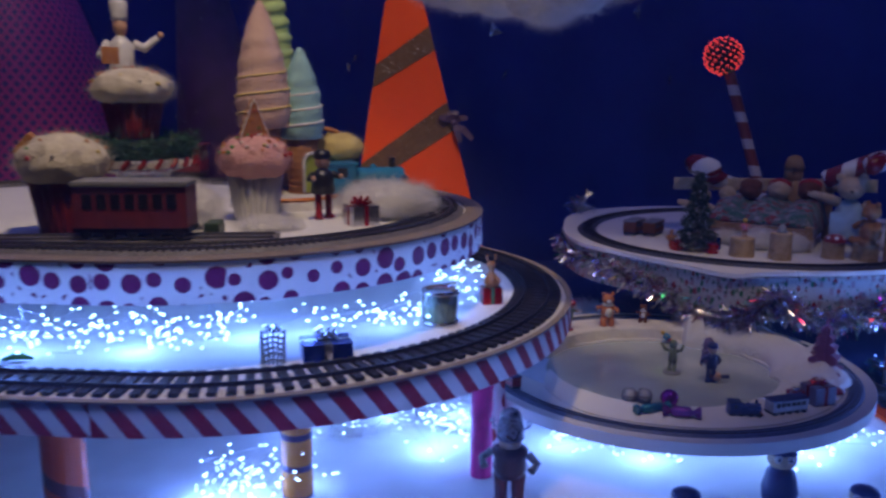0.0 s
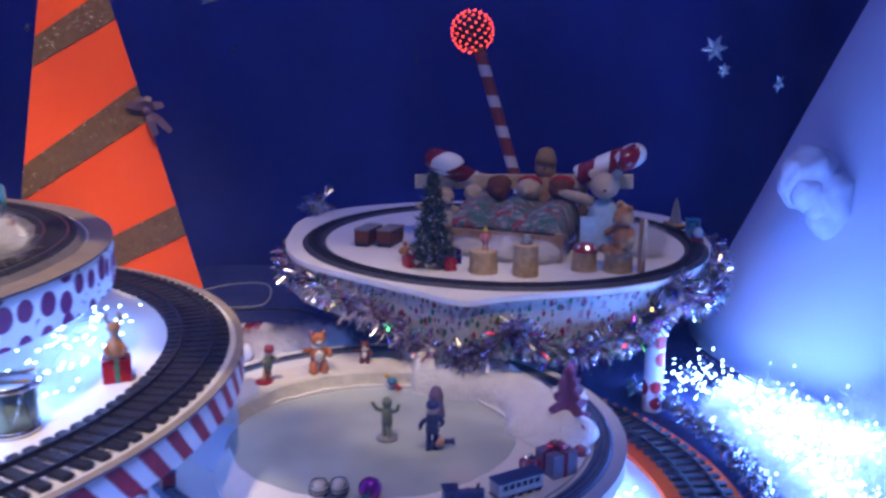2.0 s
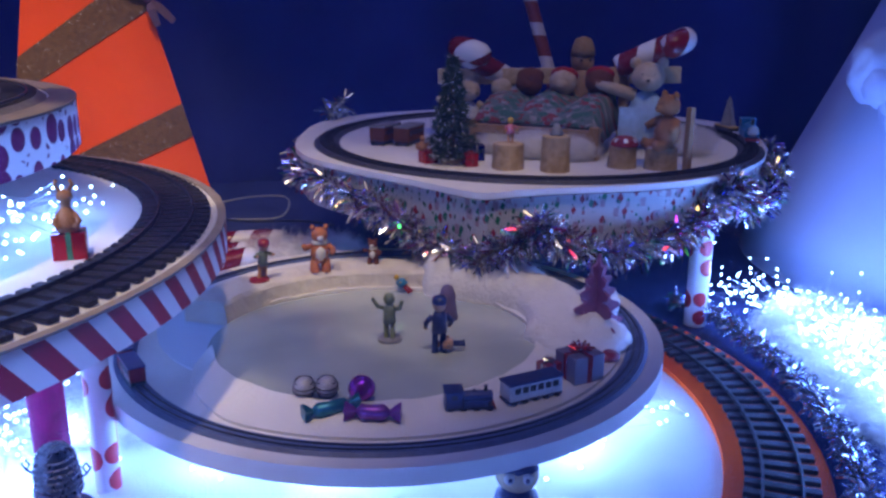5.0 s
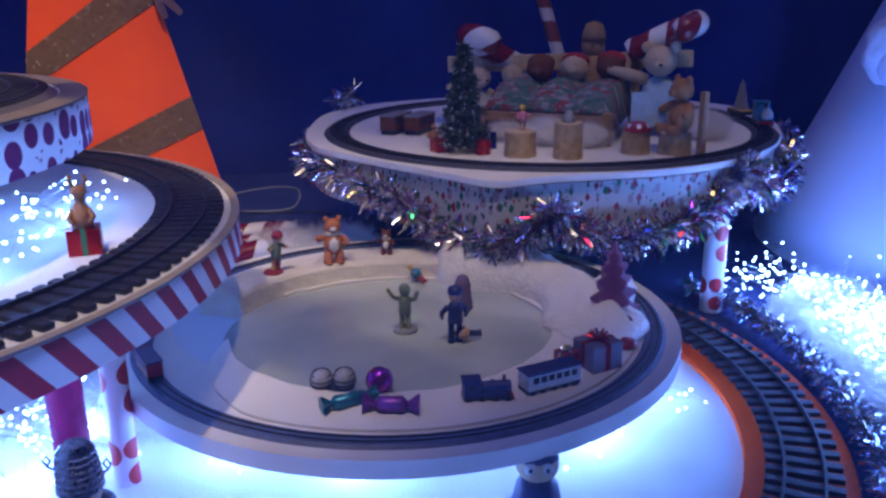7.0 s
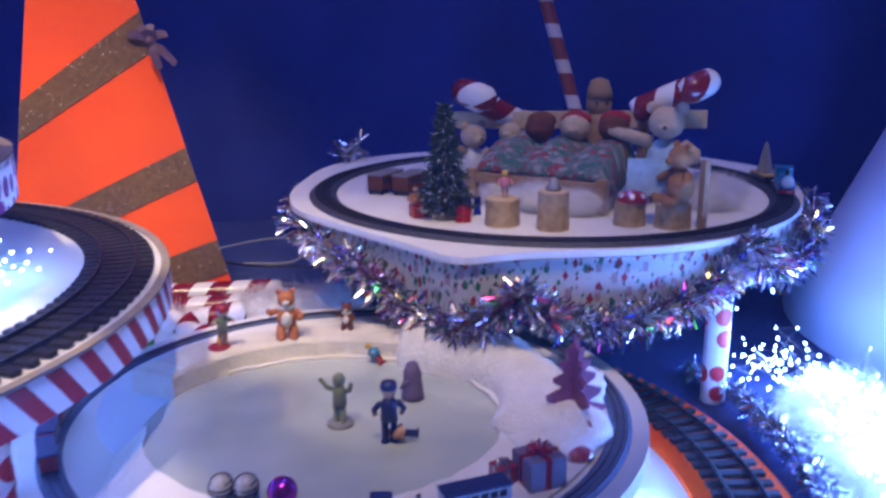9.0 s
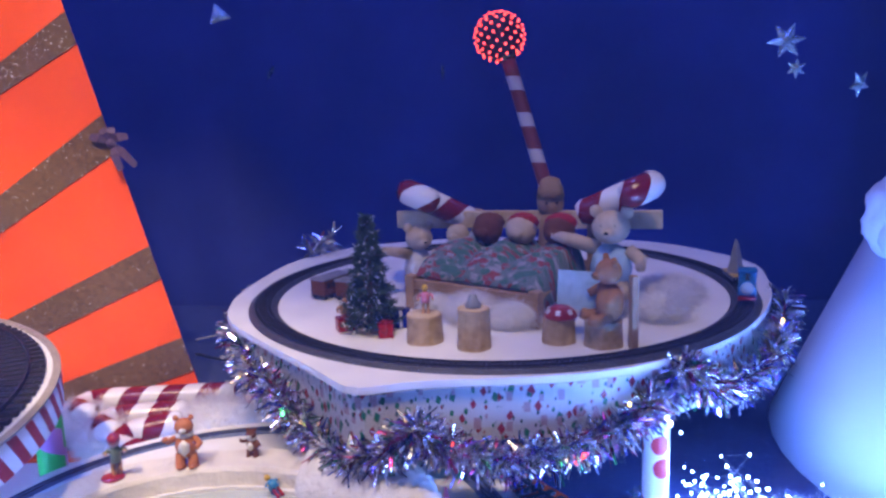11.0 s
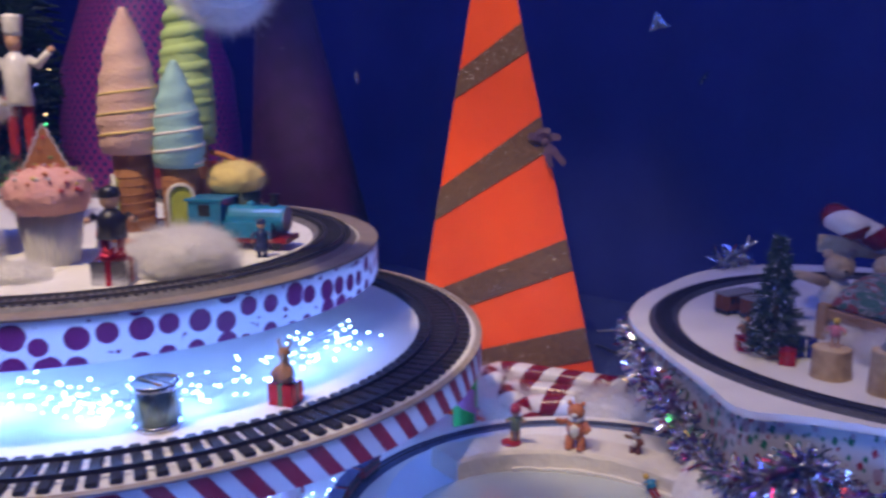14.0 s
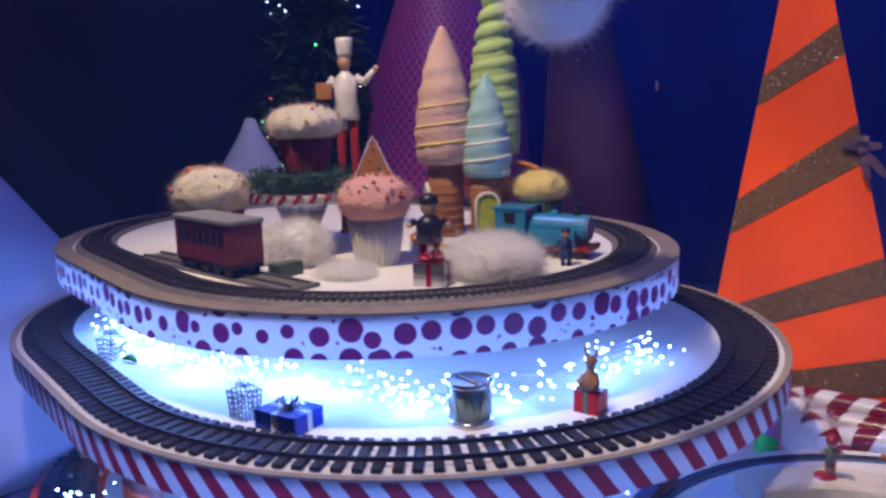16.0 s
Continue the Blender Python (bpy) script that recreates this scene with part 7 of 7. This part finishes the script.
for x, y, rr, s in ((-0.25, 1.32, (0.12, 0.08, 0.03), 1), (0.02, 1.36, (0.1, 0.08, 0.035), 2), (0.45, 1.34, (0.14, 0.08, 0.03), 3), (0.72, 1.42, (0.08, 0.08, 0.03), 4)):
    puff(x, y, GROUND - 0.004 + rr[2] * 0.3, rr, "low drift of white cotton snow on the board", s * 3.3)
tinsel("tinsel_garland", [(0.99, 1.78, GROUND + 0.01), (1.025, 1.66, GROUND + 0.02), (1.045, 1.53, GROUND + 0.02), (1.05, 1.40, GROUND + 0.02), (1.03, 1.27, GROUND + 0.02), (1.00, 1.14, GROUND + 0.02), (0.95, 1.03, GROUND + 0.02)], 0.027, 3200, "silver-blue tinsel garland along the ground railway", M_tinsel_silver, 9)


def cable(pts, material, label, r=0.003):
    bm = bmesh.new()
    P = [Vector(p) for p in pts]
    out = []
    for i in range(len(P) - 1):
        a, b, c, d = P[max(0, i - 1)], P[i], P[i + 1], P[min(len(P) - 1, i + 2)]
        for k in range(8):
            f = k / 8
            out.append(0.5 * ((2 * b) + (c - a) * f + (2 * a - 5 * b + 4 * c - d) * f * f + (3 * b - a - 3 * c + d) * f ** 3))
    out.append(P[-1])
    tube(bm, out, r, 6)
    single("cable", bm, material, label, "cable", smooth=True)


zc = GROUND + 0.004
cable([(-0.10, 2.62, zc), (0.05, 2.66, zc + 0.02), (0.16, 2.60, zc + 0.03), (0.15, 2.50, zc), (0.02, 2.48, zc)], M_grey, "pale grey cable looped on the dark cloth")
cable([(-0.05, 2.50, zc), (0.08, 2.42, zc + 0.01), (0.22, 2.45, zc), (0.30, 2.40, zc)], M_black, "black cable lying on the dark cloth")
cable([(0.30, 2.30, zc), (0.24, 2.22, zc + 0.02), (0.18, 2.30, zc), (0.10, 2.30, zc)], M_grey, "grey cable lying on the dark cloth")

# ---- hanging things ----
M_foil = mat("crumpled_foil_star", (0.55, 0.68, 0.72), 0.25, 0.9, bump=0.8)
M_thread = mat("clear_thread", (0.3, 0.3, 0.35), 0.4)


def star(x, y, z, r, turn, tilt, points=5, label="crumpled silver foil star hanging on a thread"):
    t = thing("hanging_star", pose(x, y, z), label, "hanging star", "hanging stars")
    bm = bmesh.new()
    ring = []
    for i in range(points * 2):
        a = math.pi * i / points
        k = r if i % 2 == 0 else r * 0.45
        ring.append(bm.verts.new((k * math.cos(a), 0.0, k * math.sin(a))))
    f, b = bm.verts.new((0, -r * 0.25, 0)), bm.verts.new((0, r * 0.25, 0))
    for i in range(points * 2):
        j = (i + 1) % (points * 2)
        bm.faces.new((ring[i], ring[j], f))
        bm.faces.new((ring[j], ring[i], b))
    bmesh.ops.transform(bm, matrix=pose(0, 0, 0, tilt, turn, turn * 1.3), verts=bm.verts)
    part("star", bm, M_foil, t)
    bm = bmesh.new()
    tube(bm, [(0, 0, r * 0.3), (0, 0, 3.0 - z)], 0.0001, 3)
    part("thread", bm, M_thread, t)


for i, (x, y, z, r, p) in enumerate(((0.02, 2.68, 1.545, 0.034, 3), (0.49, 2.62, 1.60, 0.036, 3), (0.605, 2.62, 1.38, 0.024, 5), (1.294, 2.147, 1.411, 0.036, 6), (1.343, 1.917, 1.333, 0.024, 5), (0.05, 3.0, 1.40, 0.030, 6), (-0.32, 1.83, 1.403, 0.016, 5), (1.30, 2.1, 1.36, 0.02, 6), (-0.45, 2.6, 1.45, 0.018, 5))):
    star(x, y, z, r, 37 * i + 15, 20 * (i % 3) - 10, p)

t = thing("cotton_cloud", pose(0.13, 1.07, 1.50), "hanging cloud of white cotton wool", "cloud")
for i, (x, y, z, r) in enumerate(((0, 0, 0, 0.05), (0.06, -0.05, 0.0, 0.045), (-0.06, 0.06, 0.008, 0.048), (0.02, -0.01, -0.022, 0.034), (0.11, -0.10, 0.016, 0.04), (-0.12, 0.12, 0.02, 0.045), (0.0, 0.02, 0.045, 0.06), (-0.17, 0.16, 0.03, 0.04))):
    bm = bmesh.new()
    ball(bm, (x, y, z), (r * 1.1, r, r * 0.85), sub=4, lumps=0.10, freq=18, seed=i * 3.3)
    part("tuft", bm, M_cotton, t, "", True)
    fibres(t, [((x, y, z), (r * 1.1, r, r * 0.85))], 4500, i + 50, 0.022)
bm = bmesh.new()
tube(bm, [(0, 0, 0.06), (0, 0, 1.5)], 0.0004, 4)
part("thread", bm, M_thread, t)

# ---- lit fir tree at the far end ----
needle_tree(-1.62, 1.78, GROUND - 0.01, 1.35, 0.36, "dark green fir tree with coloured lights against the backdrop", 21, 5200, island_mat("fir_needles", [(0, (0.008, 0.03, 0.018)), (0.5, (0.015, 0.05, 0.03)), (0.85, (0.02, 0.07, 0.04))], 0.6, 0.0))
rnd = random.Random(31)
for colour, nm, n, zlo, zhi in (((0.6, 0.8, 1.0), "white", 34, 1.66, 1.84), ((1, 0.1, 0.05), "red", 8, 0.9, 1.6), ((0.1, 1, 0.3), "green", 8, 0.9, 1.6), ((0.3, 0.4, 1.0), "blue", 8, 0.9, 1.6), ((1.0, 0.7, 0.3), "amber", 8, 0.9, 1.6)):
    m_b = light_mat("fir_bulb_" + nm, colour, 5)
    for i in range(n):
        z = rnd.uniform(zlo, zhi)
        r = 0.36 * max(0.05, 1 - (z - GROUND) / 1.35) * rnd.uniform(0.8, 1.1) + (0.06 if nm == "white" else 0.0)
        a = rnd.uniform(-2.6, 0.9)
        bm = bmesh.new()
        ball(bm, (0, 0, 0), 0.0038, sub=1)
        single("fir_bulb", bm, m_b, "tiny lit " + nm + " bulb on the fir tree", "fairy light", pose(-1.62 + r * math.cos(a), 1.78 + r * math.sin(a), z), group="bulbs on the fir tree")

# small lit bush and elf by the window
needle_tree(-0.70, 0.725, GROUND - 0.004, 0.085, 0.06, "small dark bush hung with white lights", 41, 1500)
figure(-0.755, 0.752, GROUND - 0.004, 60, 0.115, M_fur_brown, M_fur_brown, M_skin, "small elf figurine in a lime green hat", hat=M_limedoor, arms=0.2)
